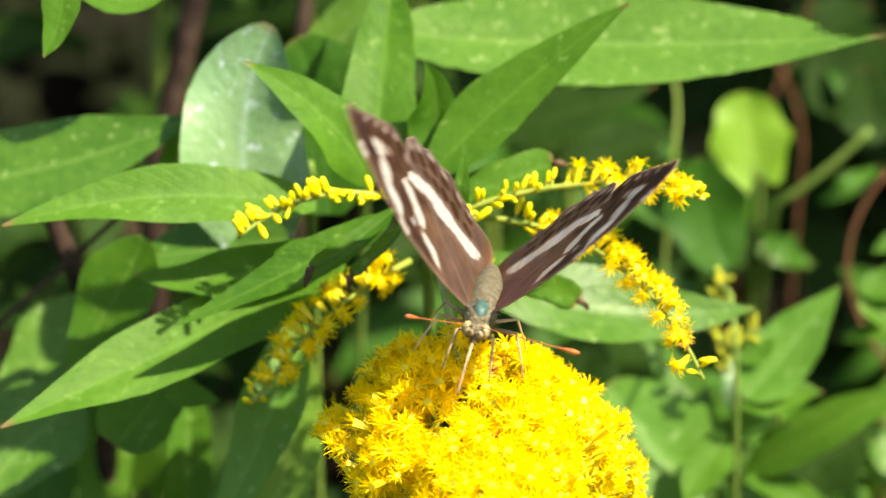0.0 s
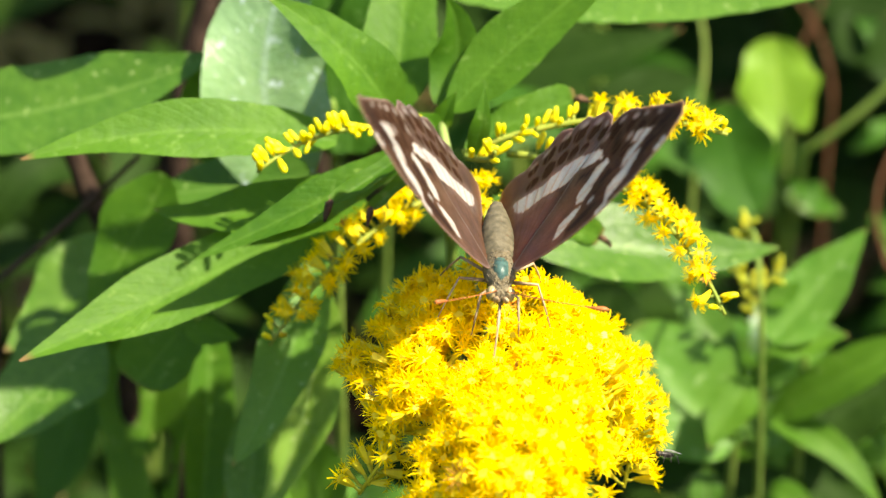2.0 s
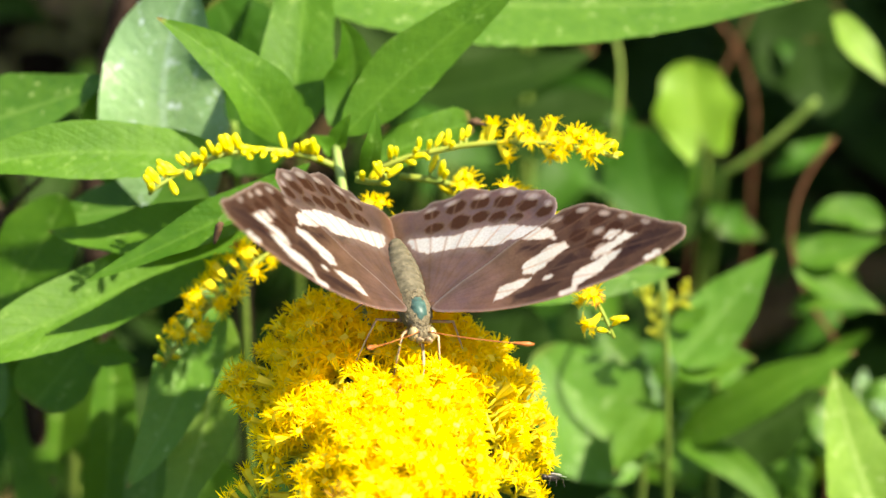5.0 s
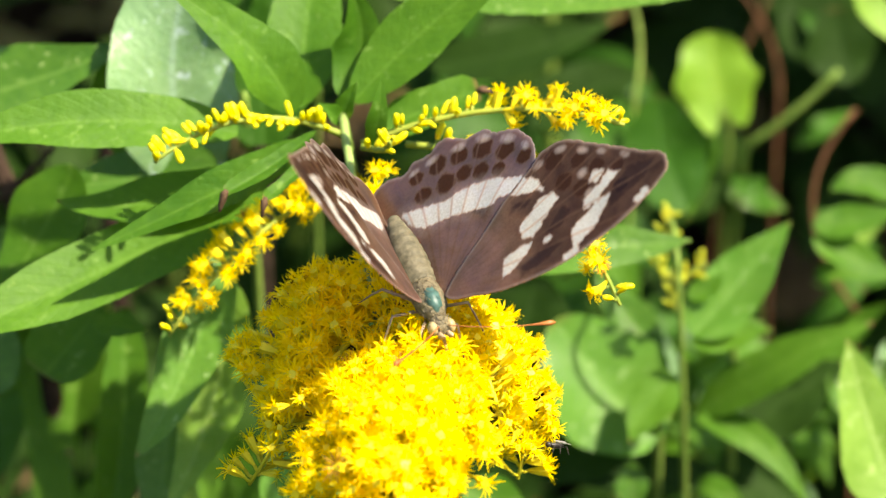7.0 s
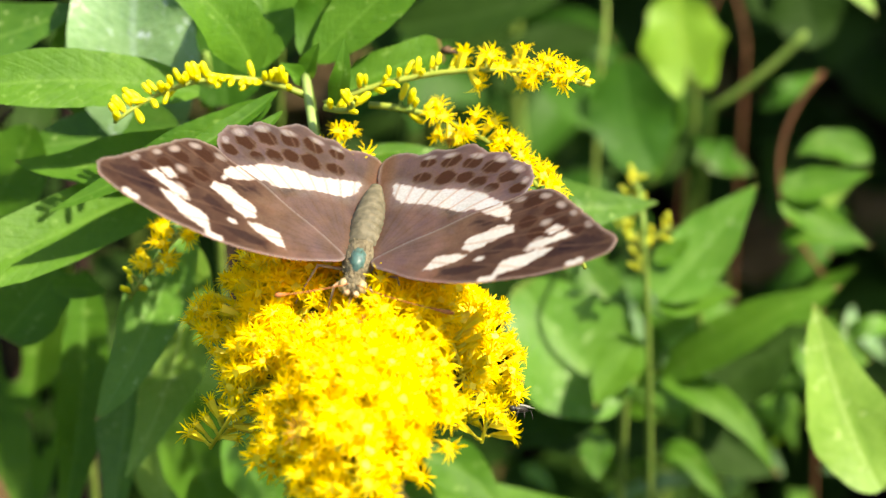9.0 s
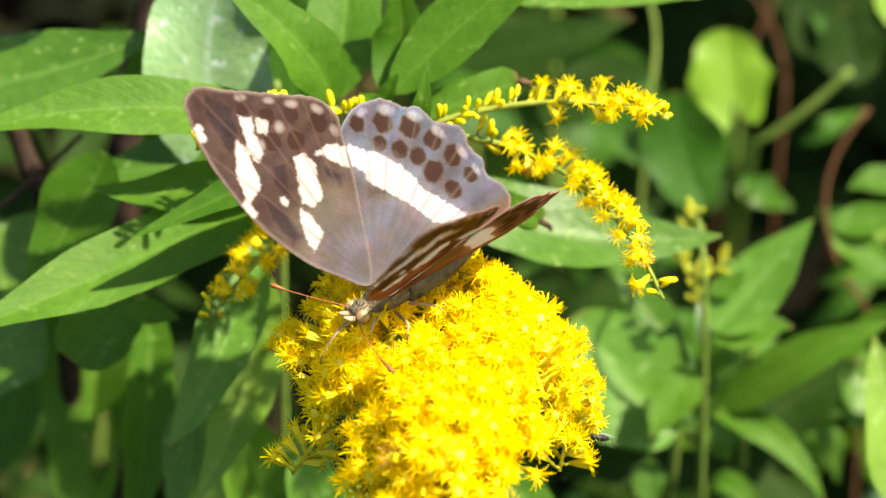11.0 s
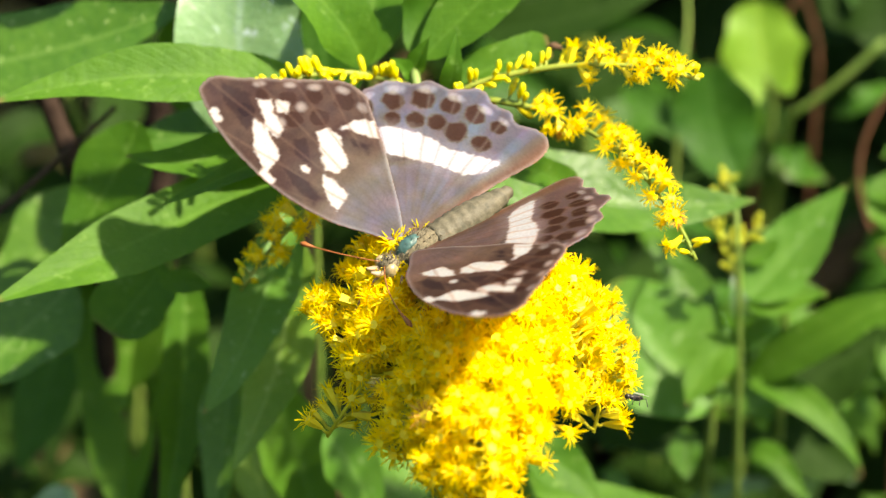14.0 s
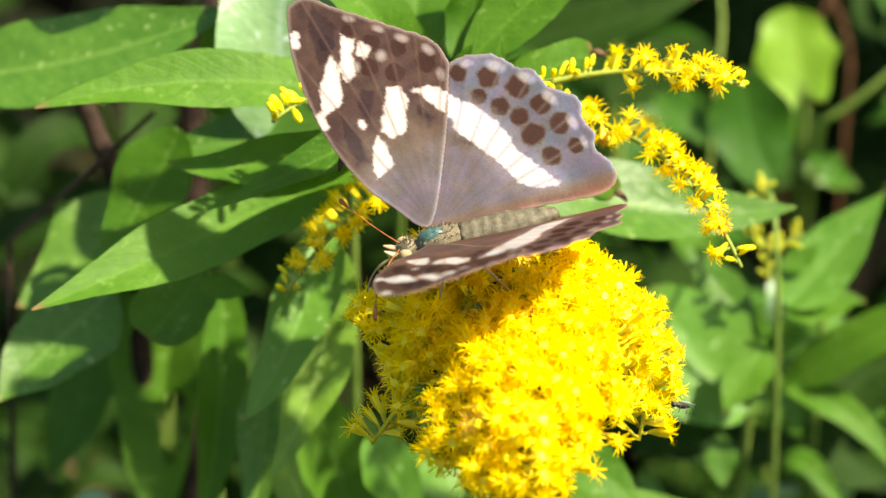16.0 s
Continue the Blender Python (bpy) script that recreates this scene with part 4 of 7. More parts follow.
leaf(plant, (0.0626, 0.0920, -0.1320), (0.0539, 0.0890, -0.1237), (0.0454, 0.0844, -0.1166), 0.0052, GREEN)
leaf(plant, (0.0422, 0.1300, -0.1719), (0.0421, 0.1270, -0.1738), (0.0428, 0.1313, -0.1851), 0.0051, MID)
leaf(plant, (0.0751, 0.1115, -0.1283), (0.0793, 0.1085, -0.1268), (0.0866, 0.1226, -0.1420), 0.0033, GLAUC)
leaf(plant, (0.0423, 0.0991, -0.1452), (0.0453, 0.0961, -0.1345), (0.0501, 0.1094, -0.1404), 0.0045, GREEN)
leaf(plant, (0.1057, 0.1114, -0.1216), (0.0995, 0.1084, -0.1119), (0.0970, 0.1214, -0.1172), 0.0039, GLAUC)
leaf(plant, (0.0464, 0.0998, -0.0987), (0.0413, 0.0968, -0.0966), (0.0370, 0.1005, -0.1023), 0.0037, GREEN)
leaf(plant, (0.1019, 0.0926, -0.0970), (0.0952, 0.0896, -0.0952), (0.0903, 0.0946, -0.1021), 0.0047, MID)
leaf(plant, (0.0292, 0.0860, -0.0943), (0.0357, 0.0830, -0.0868), (0.0431, 0.0893, -0.0890), 0.0030, GLAUC)
leaf(plant, (0.0590, 0.1025, -0.1429), (0.0640, 0.0995, -0.1390), (0.0682, 0.0916, -0.1334), 0.0042, MID)
leaf(plant, (0.0901, 0.0921, -0.1358), (0.0958, 0.0891, -0.1305), (0.1051, 0.1017, -0.1413), 0.0049, GLAUC)
leaf(plant, (0.0922, 0.1285, -0.1521), (0.0965, 0.1255, -0.1425), (0.1016, 0.1256, -0.1381), 0.0051, MID)
leaf(plant, (0.0228, 0.0900, -0.0919), (0.0272, 0.0870, -0.0919), (0.0318, 0.0873, -0.0969), 0.0047, MID)
leaf(plant, (0.0814, 0.1092, -0.1442), (0.0834, 0.1062, -0.1360), (0.0870, 0.1117, -0.1377), 0.0033, MID)
leaf(plant, (0.0739, 0.1234, -0.1309), (0.0649, 0.1204, -0.1273), (0.0555, 0.1117, -0.1216), 0.0039, MID)
leaf(plant, (0.0449, 0.0961, -0.1264), (0.0496, 0.0931, -0.1304), (0.0552, 0.0961, -0.1423), 0.0054, MID)
leaf(plant, (0.0516, 0.0988, -0.1271), (0.0448, 0.0958, -0.1171), (0.0385, 0.0960, -0.1124), 0.0053, GREEN)
leaf(plant, (0.0782, 0.0925, -0.1106), (0.0684, 0.0895, -0.1072), (0.0611, 0.1033, -0.1198), 0.0048, GLAUC)
leaf(plant, (0.0490, 0.1098, -0.1112), (0.0479, 0.1068, -0.1129), (0.0476, 0.1103, -0.1223), 0.0041, MID)
leaf(plant, (0.0889, 0.1313, -0.1717), (0.0829, 0.1283, -0.1630), (0.0785, 0.1339, -0.1646), 0.0042, GLAUC)
leaf(plant, (0.0828, 0.1045, -0.1244), (0.0770, 0.1015, -0.1149), (0.0723, 0.1034, -0.1120), 0.0035, MID)
leaf(plant, (0.0265, 0.0981, -0.1410), (0.0296, 0.0951, -0.1408), (0.0326, 0.0887, -0.1402), 0.0035, MID)
leaf(plant, (0.0630, 0.1053, -0.1373), (0.0680, 0.1023, -0.1361), (0.0749, 0.1104, -0.1470), 0.0039, MID)
leaf(plant, (0.0794, 0.0870, -0.1104), (0.0807, 0.0840, -0.1147), (0.0834, 0.0875, -0.1270), 0.0048, MID)
leaf(plant, (0.0731, 0.1066, -0.1572), (0.0746, 0.1036, -0.1441), (0.0787, 0.1161, -0.1471), 0.0043, GLAUC)
leaf(plant, (0.0521, 0.0958, -0.1239), (0.0553, 0.0928, -0.1173), (0.0604, 0.1049, -0.1257), 0.0045, MID)
leaf(plant, (0.0948, 0.1105, -0.1677), (0.0900, 0.1075, -0.1588), (0.0879, 0.1177, -0.1644), 0.0056, MID)
leaf(plant, (0.0975, 0.0983, -0.1020), (0.0930, 0.0953, -0.1014), (0.0913, 0.1053, -0.1135), 0.0044, GREEN)
leaf(plant, (0.0592, 0.1321, -0.1755), (0.0556, 0.1291, -0.1758), (0.0527, 0.1302, -0.1826), 0.0044, MID)
leaf(plant, (0.0440, 0.0970, -0.1543), (0.0484, 0.0940, -0.1452), (0.0530, 0.0930, -0.1407), 0.0037, GLAUC)
leaf(plant, (0.0916, 0.0932, -0.1026), (0.0824, 0.0902, -0.0982), (0.0762, 0.1039, -0.1095), 0.0047, MID)
leaf(plant, (0.0624, 0.0897, -0.1374), (0.0637, 0.0867, -0.1405), (0.0663, 0.0912, -0.1531), 0.0052, GREEN)
leaf(plant, (0.0428, 0.1349, -0.1491), (0.0425, 0.1319, -0.1535), (0.0434, 0.1433, -0.1731), 0.0040, MID)
leaf(plant, (0.0998, 0.1165, -0.1357), (0.1021, 0.1135, -0.1389), (0.1054, 0.1136, -0.1473), 0.0033, MID)


# ---- woody stems, twigs and vine ----
wood = thing("woody_stem", (-0.0742, 0.1097, -0.2650), "dark brown woody stem rising from the soil", "stem")
stalk(wood, arc((-0.0570, 0.1382, -0.0139), (-0.0622, 0.1302, -0.0334), (-0.0682, 0.1200, -0.0560), 14) + [Vector((-0.0712, 0.1148, -0.1605)), Vector((-0.0742, 0.1097, -0.2650))], 0.0024, 0.0029, BARK)
wood = thing("woody_stem", (-0.0690, 0.0472, -0.2650), "dark brown woody stem rising from the soil", "stem")
stalk(wood, arc((-0.0850, 0.0658, -0.0150), (-0.0811, 0.0608, -0.0252), (-0.0750, 0.0540, -0.0379), 14) + [Vector((-0.0720, 0.0506, -0.1515)), Vector((-0.0690, 0.0472, -0.2650))], 0.0017, 0.0021, BARK)
wood = thing("twig", (-0.1097, 0.0401, -0.2650), "thin brown dry twig crossing the stems", "stem")
stalk(wood, arc((-0.0694, 0.0557, -0.0187), (-0.0818, 0.0507, -0.0289), (-0.0958, 0.0454, -0.0396), 14) + [Vector((-0.1027, 0.0427, -0.1523)), Vector((-0.1097, 0.0401, -0.2650))], 0.0005, 0.0006, BARK)
wood = thing("woody_stem", (-0.0410, 0.1416, -0.2650), "dark brown woody stem rising from the soil", "stem")
stalk(wood, arc((-0.0356, 0.1556, -0.0240), (-0.0371, 0.1486, -0.0337), (-0.0391, 0.1451, -0.0470), 14) + [Vector((-0.0400, 0.1433, -0.1560)), Vector((-0.0410, 0.1416, -0.2650))], 0.0015, 0.0018, BARK)
wood = thing("vine_stem", (0.0969, 0.0926, -0.2650), "thin reddish brown vine hanging in the shade", "stem")
stalk(wood, arc((0.0880, 0.1301, -0.0591), (0.0788, 0.1181, -0.0756), (0.0879, 0.1053, -0.0932), 14) + [Vector((0.0924, 0.0989, -0.1791)), Vector((0.0969, 0.0926, -0.2650))], 0.0005, 0.0006, VINE)
wood = thing("green_shoot", (0.0404, 0.1245, -0.2650), "blurred pale green upright shoot", "stem")
stalk(wood, arc((0.0403, 0.1443, -0.0395), (0.0425, 0.1387, -0.0473), (0.0415, 0.1316, -0.0570), 14) + [Vector((0.0409, 0.1281, -0.1610)), Vector((0.0404, 0.1245, -0.2650))], 0.0004, 0.0005, STEM)
wood = thing("green_shoot", (0.0590, 0.1469, -0.2650), "blurred pale green slanting shoot", "stem")
stalk(wood, arc((0.0866, 0.1477, -0.0605), (0.0763, 0.1460, -0.0713), (0.0676, 0.1465, -0.0791), 14) + [Vector((0.0633, 0.1467, -0.1721)), Vector((0.0590, 0.1469, -0.2650))], 0.0008, 0.0009, STEM)
wood = thing("dead_stalk", (0.0817, 0.1736, -0.2650), "reddish brown dead stalk among leaves", "stem")
stalk(wood, arc((0.0672, 0.1986, -0.0669), (0.0764, 0.1908, -0.0777), (0.0791, 0.1822, -0.0895), 14) + [Vector((0.0804, 0.1779, -0.1772)), Vector((0.0817, 0.1736, -0.2650))], 0.0004, 0.0006, VINE)
wood = thing("dead_stalk", (0.0604, 0.1768, -0.2650), "reddish brown dead stalk among leaves", "stem")
stalk(wood, arc((0.0819, 0.2048, -0.0583), (0.0765, 0.1955, -0.0712), (0.0684, 0.1861, -0.0841), 14) + [Vector((0.0644, 0.1814, -0.1745)), Vector((0.0604, 0.1768, -0.2650))], 0.00035, 0.0005, VINE)


# ---- weeds filling the thicket behind ----
def build_weed(at, top, seed):
    rnd = random.Random(seed)
    plant = thing("weed", at, "leafy green weed growing in the thicket behind", "weed", "weeds in the thicket")
    at, top = Vector(at), Vector(top)
    pts = arc(at, (at + top) / 2 + Vector((rnd.uniform(-0.02, 0.02), rnd.uniform(-0.01, 0.02), 0)), top, 16)
    stalk(plant, pts, 0.0022, 0.0009, STEM)
    # weeds behind take leaf colours that already carry shade
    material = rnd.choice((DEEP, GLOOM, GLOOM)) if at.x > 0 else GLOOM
    shape = rnd.choice(("lance", "lance", "oval"))
    turn = rnd.uniform(0, 6.3)
    for k in range(12):
        p = pts[4 + k] if k < 12 else pts[16]
        turn += 2.4
        ln = rnd.uniform(0.022, 0.048) * (1.25 - 0.045 * k)
        d = Vector((math.cos(turn), math.sin(turn), 0))
        leaf(plant, p, p + d * ln * 0.55 + Vector((0, 0, 0.25 * ln)), p + d * ln + Vector((0, 0, rnd.uniform(-0.35, 0.15) * ln)), ln * (0.28 if shape == "lance" else 0.55), material,
             roll=rnd.uniform(-20, 20), shape=shape, nl=14, nw=6)


def build_thicket():
    rnd = random.Random(21)
    for k in range(34):
        y = rnd.uniform(0.0, 0.50)
        x = rnd.uniform(-0.19, 0.19) * (1 + 1.2 * y)
        high = (0.809 * y - 0.11) / 0.588 - rnd.uniform(0.0, 0.10)
        high = max(GROUND + 0.05, min(high, GROUND + 0.36))
        if (x < -0.04 and y > 0.26) or (x > 0.045 and (y < 0.2 or k % 2)):
            continue
        build_weed((x + rnd.uniform(-0.02, 0.02), y + 0.02, GROUND), (x, y, high), 300 + k)


build_thicket()


# ---- unseen shrub added over the thicket to keep its depth in shade ----
def build_shade_shrub():
    rnd = random.Random(5)
    foot = Vector((0.52, 0.50, GROUND))
    shrub = thing("added_shade_shrub", foot, "unseen leafy shrub added to overhang and shade the thicket behind", "shrub")
    for k in range(17):
        top = Vector((rnd.uniform(0.24, 0.60) if k < 10 else rnd.uniform(-0.10, 0.30), (0.11 if k < 10 else -0.18) + 0.055 * k + rnd.uniform(-0.02, 0.02), rnd.uniform(0.30, 0.44)))
        bend = (foot + top) / 2 + Vector((0.06, 0.03, 0.12))
        pts = arc(foot, bend, top, 18)
        stalk(shrub, pts, 0.004, 0.001, BARK, "branch")
        for j in range(96):
            p = pts[7 + j % 12].lerp(pts[8 + j % 10], rnd.random()) + Vector((rnd.uniform(-0.04, 0.04), rnd.uniform(-0.04, 0.04), rnd.uniform(0, 0.02)))
            a, ln = rnd.uniform(0, 6.3), rnd.uniform(0.055, 0.10)
            p.x, p.y = max(p.x, 0.20 if p.y > 0.16 else 0.35), max(p.y, 0.08)
            d = Vector((math.cos(a), math.sin(a), rnd.uniform(-0.3, 0.1)))
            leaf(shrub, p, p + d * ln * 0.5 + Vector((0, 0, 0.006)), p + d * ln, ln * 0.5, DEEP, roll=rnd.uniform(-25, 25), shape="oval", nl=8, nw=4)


build_shade_shrub()


def surroundings():
    """Unseen leafy stems added round the overgrown patch, to close off the low sky."""
    rnd = random.Random(77)
    bm = bmesh.new()
    for k in range(520):
        a = rnd.uniform(0, 2 * math.pi)
        r = 0.66 + 2.6 * rnd.random() ** 1.8
        foot = Vector((r * math.cos(a), 0.12 + r * math.sin(a) * 1.05, GROUND))
        if foot.y < 0 and abs(foot.x) < 0.35 and foot.y > -0.85:
            continue
        high = rnd.uniform(0.35, 0.62) + 0.12 * r
        top = foot + Vector((rnd.uniform(-0.06, 0.06), rnd.uniform(-0.06, 0.06), high))
        tube(bm, arc(foot, (foot + top) / 2 + Vector((rnd.uniform(-0.03, 0.03), 0, 0)), top, 4), 0.002, 4)
        for j in range(13):
            p = foot.lerp(top, 0.12 + 0.88 * j / 12)
            w, ln = rnd.uniform(0, 6.3), rnd.uniform(0.07, 0.15)
            d = Vector((math.cos(w), math.sin(w), rnd.uniform(-0.5, 0.35)))
            one = blade(p, p + d * ln * 0.5 + Vector((0, 0, 0.01)), p + d * ln, ln * rnd.uniform(0.3, 0.5), rnd.uniform(-30, 30), 0.3, "lance", 0.08, k, nl=4, nw=2)
            me = bpy.data.meshes.new("tmp")
            one.to_mesh(me), one.free()
            bm.from_mesh(me)
            bpy.data.meshes.remove(me)
    ob = new("tall_weeds", link_mesh("tall_weeds", bm, GREEN))
    tagged(ob, "unseen tall green weeds added all round the clearing", "weeds", kind="stuff")


surroundings()


# ---- undergrowth and litter ----
def undergrowth():
    rnd = random.Random(7)
    bm = bmesh.new()
    for k in range(1500):
        y = rnd.uniform(0.02, 0.80)
        x = rnd.uniform(-0.30, 0.34) * (1 + y)
        z = GROUND + 0.01 + rnd.uniform(0, 0.17) * min(1, 0.35 + y)
        if x < -0.06 and y > 0.3:
            continue
        ln = rnd.uniform(0.025, 0.06)
        a = rnd.uniform(0, 6.3)
        d = Vector((math.cos(a), math.sin(a), rnd.uniform(-0.5, 0.5))) * ln
        p = Vector((x, y, z))
        one = blade(p, p + d * 0.5 + Vector((0, 0, 0.004)), p + d, ln * rnd.uniform(0.3, 0.6), rnd.uniform(-40, 40), 0.3, rnd.choice(("lance", "oval")), 0.08, k, nl=8, nw=4)
        me = bpy.data.meshes.new("tmp")
        one.to_mesh(me), one.free()
        bm.from_mesh(me)
        bpy.data.meshes.remove(me)
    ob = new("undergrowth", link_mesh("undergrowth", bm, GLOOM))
    tagged(ob, "low green weeds darkened in colour for shade, covering the soil", "undergrowth", kind="stuff")
    bm = bmesh.new()
    for k in range(420):
        y = rnd.uniform(-0.1, 1.3)
        p = Vector((rnd.uniform(-0.6, 0.12) * (1 + y), y, GROUND + rnd.uniform(0.012, 0.03)))
        a = rnd.uniform(0, 6.3)
        ln = rnd.uniform(0.02, 0.055)
        d = Vector((math.cos(a), math.sin(a), rnd.uniform(-0.2, 0.25))) * ln
        one = blade(p, p + d * 0.5 + Vector((0, 0, 0.005)), p + d, ln * 0.5, rnd.uniform(-30, 30), 0.5, "oval", 0.15, k, nl=7, nw=4)
        me = bpy.data.meshes.new("tmp")
        one.to_mesh(me), one.free()
        bm.from_mesh(me)
        bpy.data.meshes.remove(me)
    grass = bmesh.new()
    for k in range(900):
        y = rnd.uniform(0.16, 0.80)
        p = Vector((rnd.uniform(-0.42, 0.0) * (0.6 + y), y, GROUND + rnd.uniform(0.0, 0.02)))
        a, ln = rnd.uniform(0, 6.3), rnd.uniform(0.015, 0.05)
        d = Vector((math.cos(a), math.sin(a), rnd.uniform(0.1, 1.0))).normalized() * ln
        one = blade(p, p + d * 0.55, p + d + Vector((0, 0, -0.3 * ln)), ln * rnd.uniform(0.08, 0.22), 0, 0.3, "lance", 0.05, k, nl=5, nw=2)
        me = bpy.data.meshes.new("tmp")
        one.to_mesh(me), one.free()
        grass.from_mesh(me)
        bpy.data.meshes.remove(me)
    ob = new("dry_grass", link_mesh("dry_grass", grass, MOSS))
    tagged(ob, "short olive-brown dry grass on sunlit soil", "grass", kind="stuff")
    ob = new("leaf_litter", link_mesh("leaf_litter", bm, LITTER))
    tagged(ob, "curled brown dead leaves scattered on the soil", "leaf litter", kind="stuff")


undergrowth()


# ---- butterfly ----
def spline(ctrl, n=10):
    """Closed smooth outline through the control points."""
    out = []
    for i in range(len(ctrl)):
        p0, p1, p2, p3 = (Vector(ctrl[(i + k) % len(ctrl)]) for k in (-1, 0, 1, 2))
        for j in range(n):
            s = j / n
            out.append(0.5 * (2 * p1 + (p2 - p0) * s + (2 * p0 - 5 * p1 + 4 * p2 - p3) * s * s + (3 * p1 - p0 - 3 * p2 + p3) * s ** 3))
    return out


# control outlines and markings of the wings in millimetres: x outwards, y towards the head
FORE_EDGE = [(0.6, 1.9), (4.5, 5.3), (8.6, 8.6), (14.6, 11.4), (20.7, 13.2), (27.2, 14.1), (32.4, 14.2), (36.8, 13.6), (39.2, 12.9), (40.1, 11.0), (39.5, 8.7), (37.4, 6.2), (34.7, 1.9), (31.7, -2.9), (28.6, -7.0), (24.8, -8.6), (22.1, -8.0), (14.7, -5.7), (2.6, -0.7)]
HIND_EDGE = [(0.0, 0.5), (11.0, -1.6), (17.6, -3.4), (21.8, -5.6), (24.7, -10.6), (24.4, -14.8), (22.9, -17.3), (20.7, -19.2), (19.7, -21.5), (16.7, -22.9), (15.2, -24.7), (13.1, -26.8), (10.0, -26.4), (7.2, -27.6), (5.1, -26.8), (2.2, -28.4), (-0.8, -28.2), (-2.0, -25.0), (-1.2, -16.0)]
FORE_WHITE = [[(16.1, 4.9), (15.0, 4.1), (11.2, 3.7), (9.8, 6.4), (10.8, 6.7), (13.9, 6.1)], [(23.0, 1.4), (22.6, -0.5), (20.6, -0.9), (15.6, 0.6), (15.4, 2.7), (16.7, 4.1)], [(30.2, 8.5), (27.8, 7.9), (22.5, 8.7), (21.3, 12.0), (25.6, 11.3)], [(21.8, 12.1), (19.2, 11.8), (19.0, 12.5), (21.4, 13.1)], [(32.9, 6.2), (31.7, 4.4), (29.8, 5.3), (26.3, 5.8), (25.7, 7.2), (28.0, 7.7), (30.0, 6.7)], [(31.4, 3.8), (30.0, 2.5), (28.5, 3.5), (29.4, 4.5)], [(35.1, 13.6), (34.9, 12.3), (32.6, 12.9), (32.7, 13.7)], [(21.7, -2.0), (21.7, -4.8), (20.0, -7.1), (17.3, -5.9), (18.7, -4.6), (21.1, -3.2)], [(19.2, 6.7), (18.4, 6.0), (17.7, 6.8), (18.7, 7.3)]]
FORE_GLOOMY = [[(24.9, 5.6), (23.2, 2.6), (17.8, 5.1), (19.3, 6.5), (21.7, 7.1)], [(20.8, -2.2), (16.8, -4.7), (15.3, -3.3), (18.0, -1.4)], [(22.1, 9.8), (18.5, 7.0), (12.5, 6.8), (11.9, 9.4), (17.0, 10.4)], [(39.7, 9.1), (34.5, 5.8), (29.7, 7.8), (28.1, 11.1), (36.6, 11.3)]]
HIND_GLOOMY = [[(13.7, -6.9), (10.8, -9.9), (9.5, -10.5), (11.9, -6.1)]]
FORE_DARK = [(26.9, 3.3, 1.6, 1.6, 0), (25.1, -0.3, 1.7, 1.7, 0), (29.5, 6.4, 1.0, 1.0, 0), (30.6, 2.0, 1.5, 1.5, 0), (28.8, -1.7, 1.5, 1.5, 0), (25.6, -5.3, 1.8, 1.8, 0), (32.2, 8.6, 1.4, 1.4, 0), (33.2, 5.1, 1.1, 1.1, 0)]
FORE_PALE = [(35.1, 4.3, 0.9, 0.5, -122), (32.4, 0.4, 0.9, 0.5, -126), (30.1, -2.7, 0.9, 0.6, -126), (27.3, -6.1, 1.0, 0.6, -140), (23.1, -7.0, 0.9, 0.6, -180), (28.2, 1.0, 0.8, 0.8, 0), (27.5, 5.4, 0.8, 0.8, 0)]
HIND_WHITE = [[(17.9, -9.1), (16.1, -11.3), (13.3, -13.2), (10.7, -14.4), (8.5, -14.8), (6.0, -16.5), (3.2, -18.4), (1.5, -19.7), (1.8, -17.4), (3.3, -14.3), (6.4, -13.0), (9.8, -10.7), (12.0, -9.2), (14.0, -7.5), (16.2, -8.0)], [(20.0, -7.1), (18.3, -8.8), (16.0, -7.7), (17.4, -6.2)]]
HIND_DARK = [(20.5, -14.4, 1.8, 1.8, 0), (17.8, -18.4, 1.9, 1.9, 0), (14.2, -21.0, 1.7, 1.7, 0), (10.4, -22.9, 1.8, 1.8, 0), (6.4, -24.1, 1.3, 1.3, 0), (18.0, -12.2, 1.3, 1.3, 0), (15.6, -14.8, 1.6, 1.6, 0), (13.2, -17.2, 1.5, 1.5, 0), (9.9, -18.3, 2.0, 2.0, 0), (5.8, -20.0, 1.6, 1.6, 0), (12.1, -8.5, 1.9, 0.8, -131), (22.4, -10.3, 1.4, 1.4, 0)]
HIND_PALE = [(21.9, -16.1, 1.4, 0.8, -126), (18.8, -20.1, 1.3, 0.8, -132), (14.8, -22.5, 1.3, 0.7, -153), (10.1, -24.7, 1.1, 0.7, -171), (6.6, -25.5, 0.9, 0.5, -174), (23.5, -11.9, 0.9, 0.6, -89)]
FORE_VEINS = [radians(a) for a in (34, 24, 15, 7, -1, -9, -17)]
HIND_VEINS = [radians(a) for a in (-28, -38, -48, -57, -66, -75, -83)]


def inside(poly, x, y):
    hit = False
    for a, b in zip(poly, poly[1:] + poly[:1]):
        if (a[1] > y) != (b[1] > y) and x < (b[0] - a[0]) * (y - a[1]) / (b[1] - a[1]) + a[0]:
            hit = not hit
    return hit


def blob(x, y, marks, soft=0.22):
    """How far (0 to 1) the point lies in one of the turned ellipses (x, y, half length, half width, degrees)."""
    best = 0.0
    for mx, my, ra, rb, turn in marks:
        dx, dy = x - mx, y - my
        if dx * dx + dy * dy > (ra + 1.5) ** 2:
            continue
        c, s = math.cos(radians(turn)), math.sin(radians(turn))
        d = math.hypot((dx * c + dy * s) / ra, (dy * c - dx * s) / rb)
        d += 0.20 * noise.noise(Vector((x * 0.9, y * 0.9, 4))) + 0.10 * noise.noise(Vector((x * 2.6, y * 2.6, 7)))
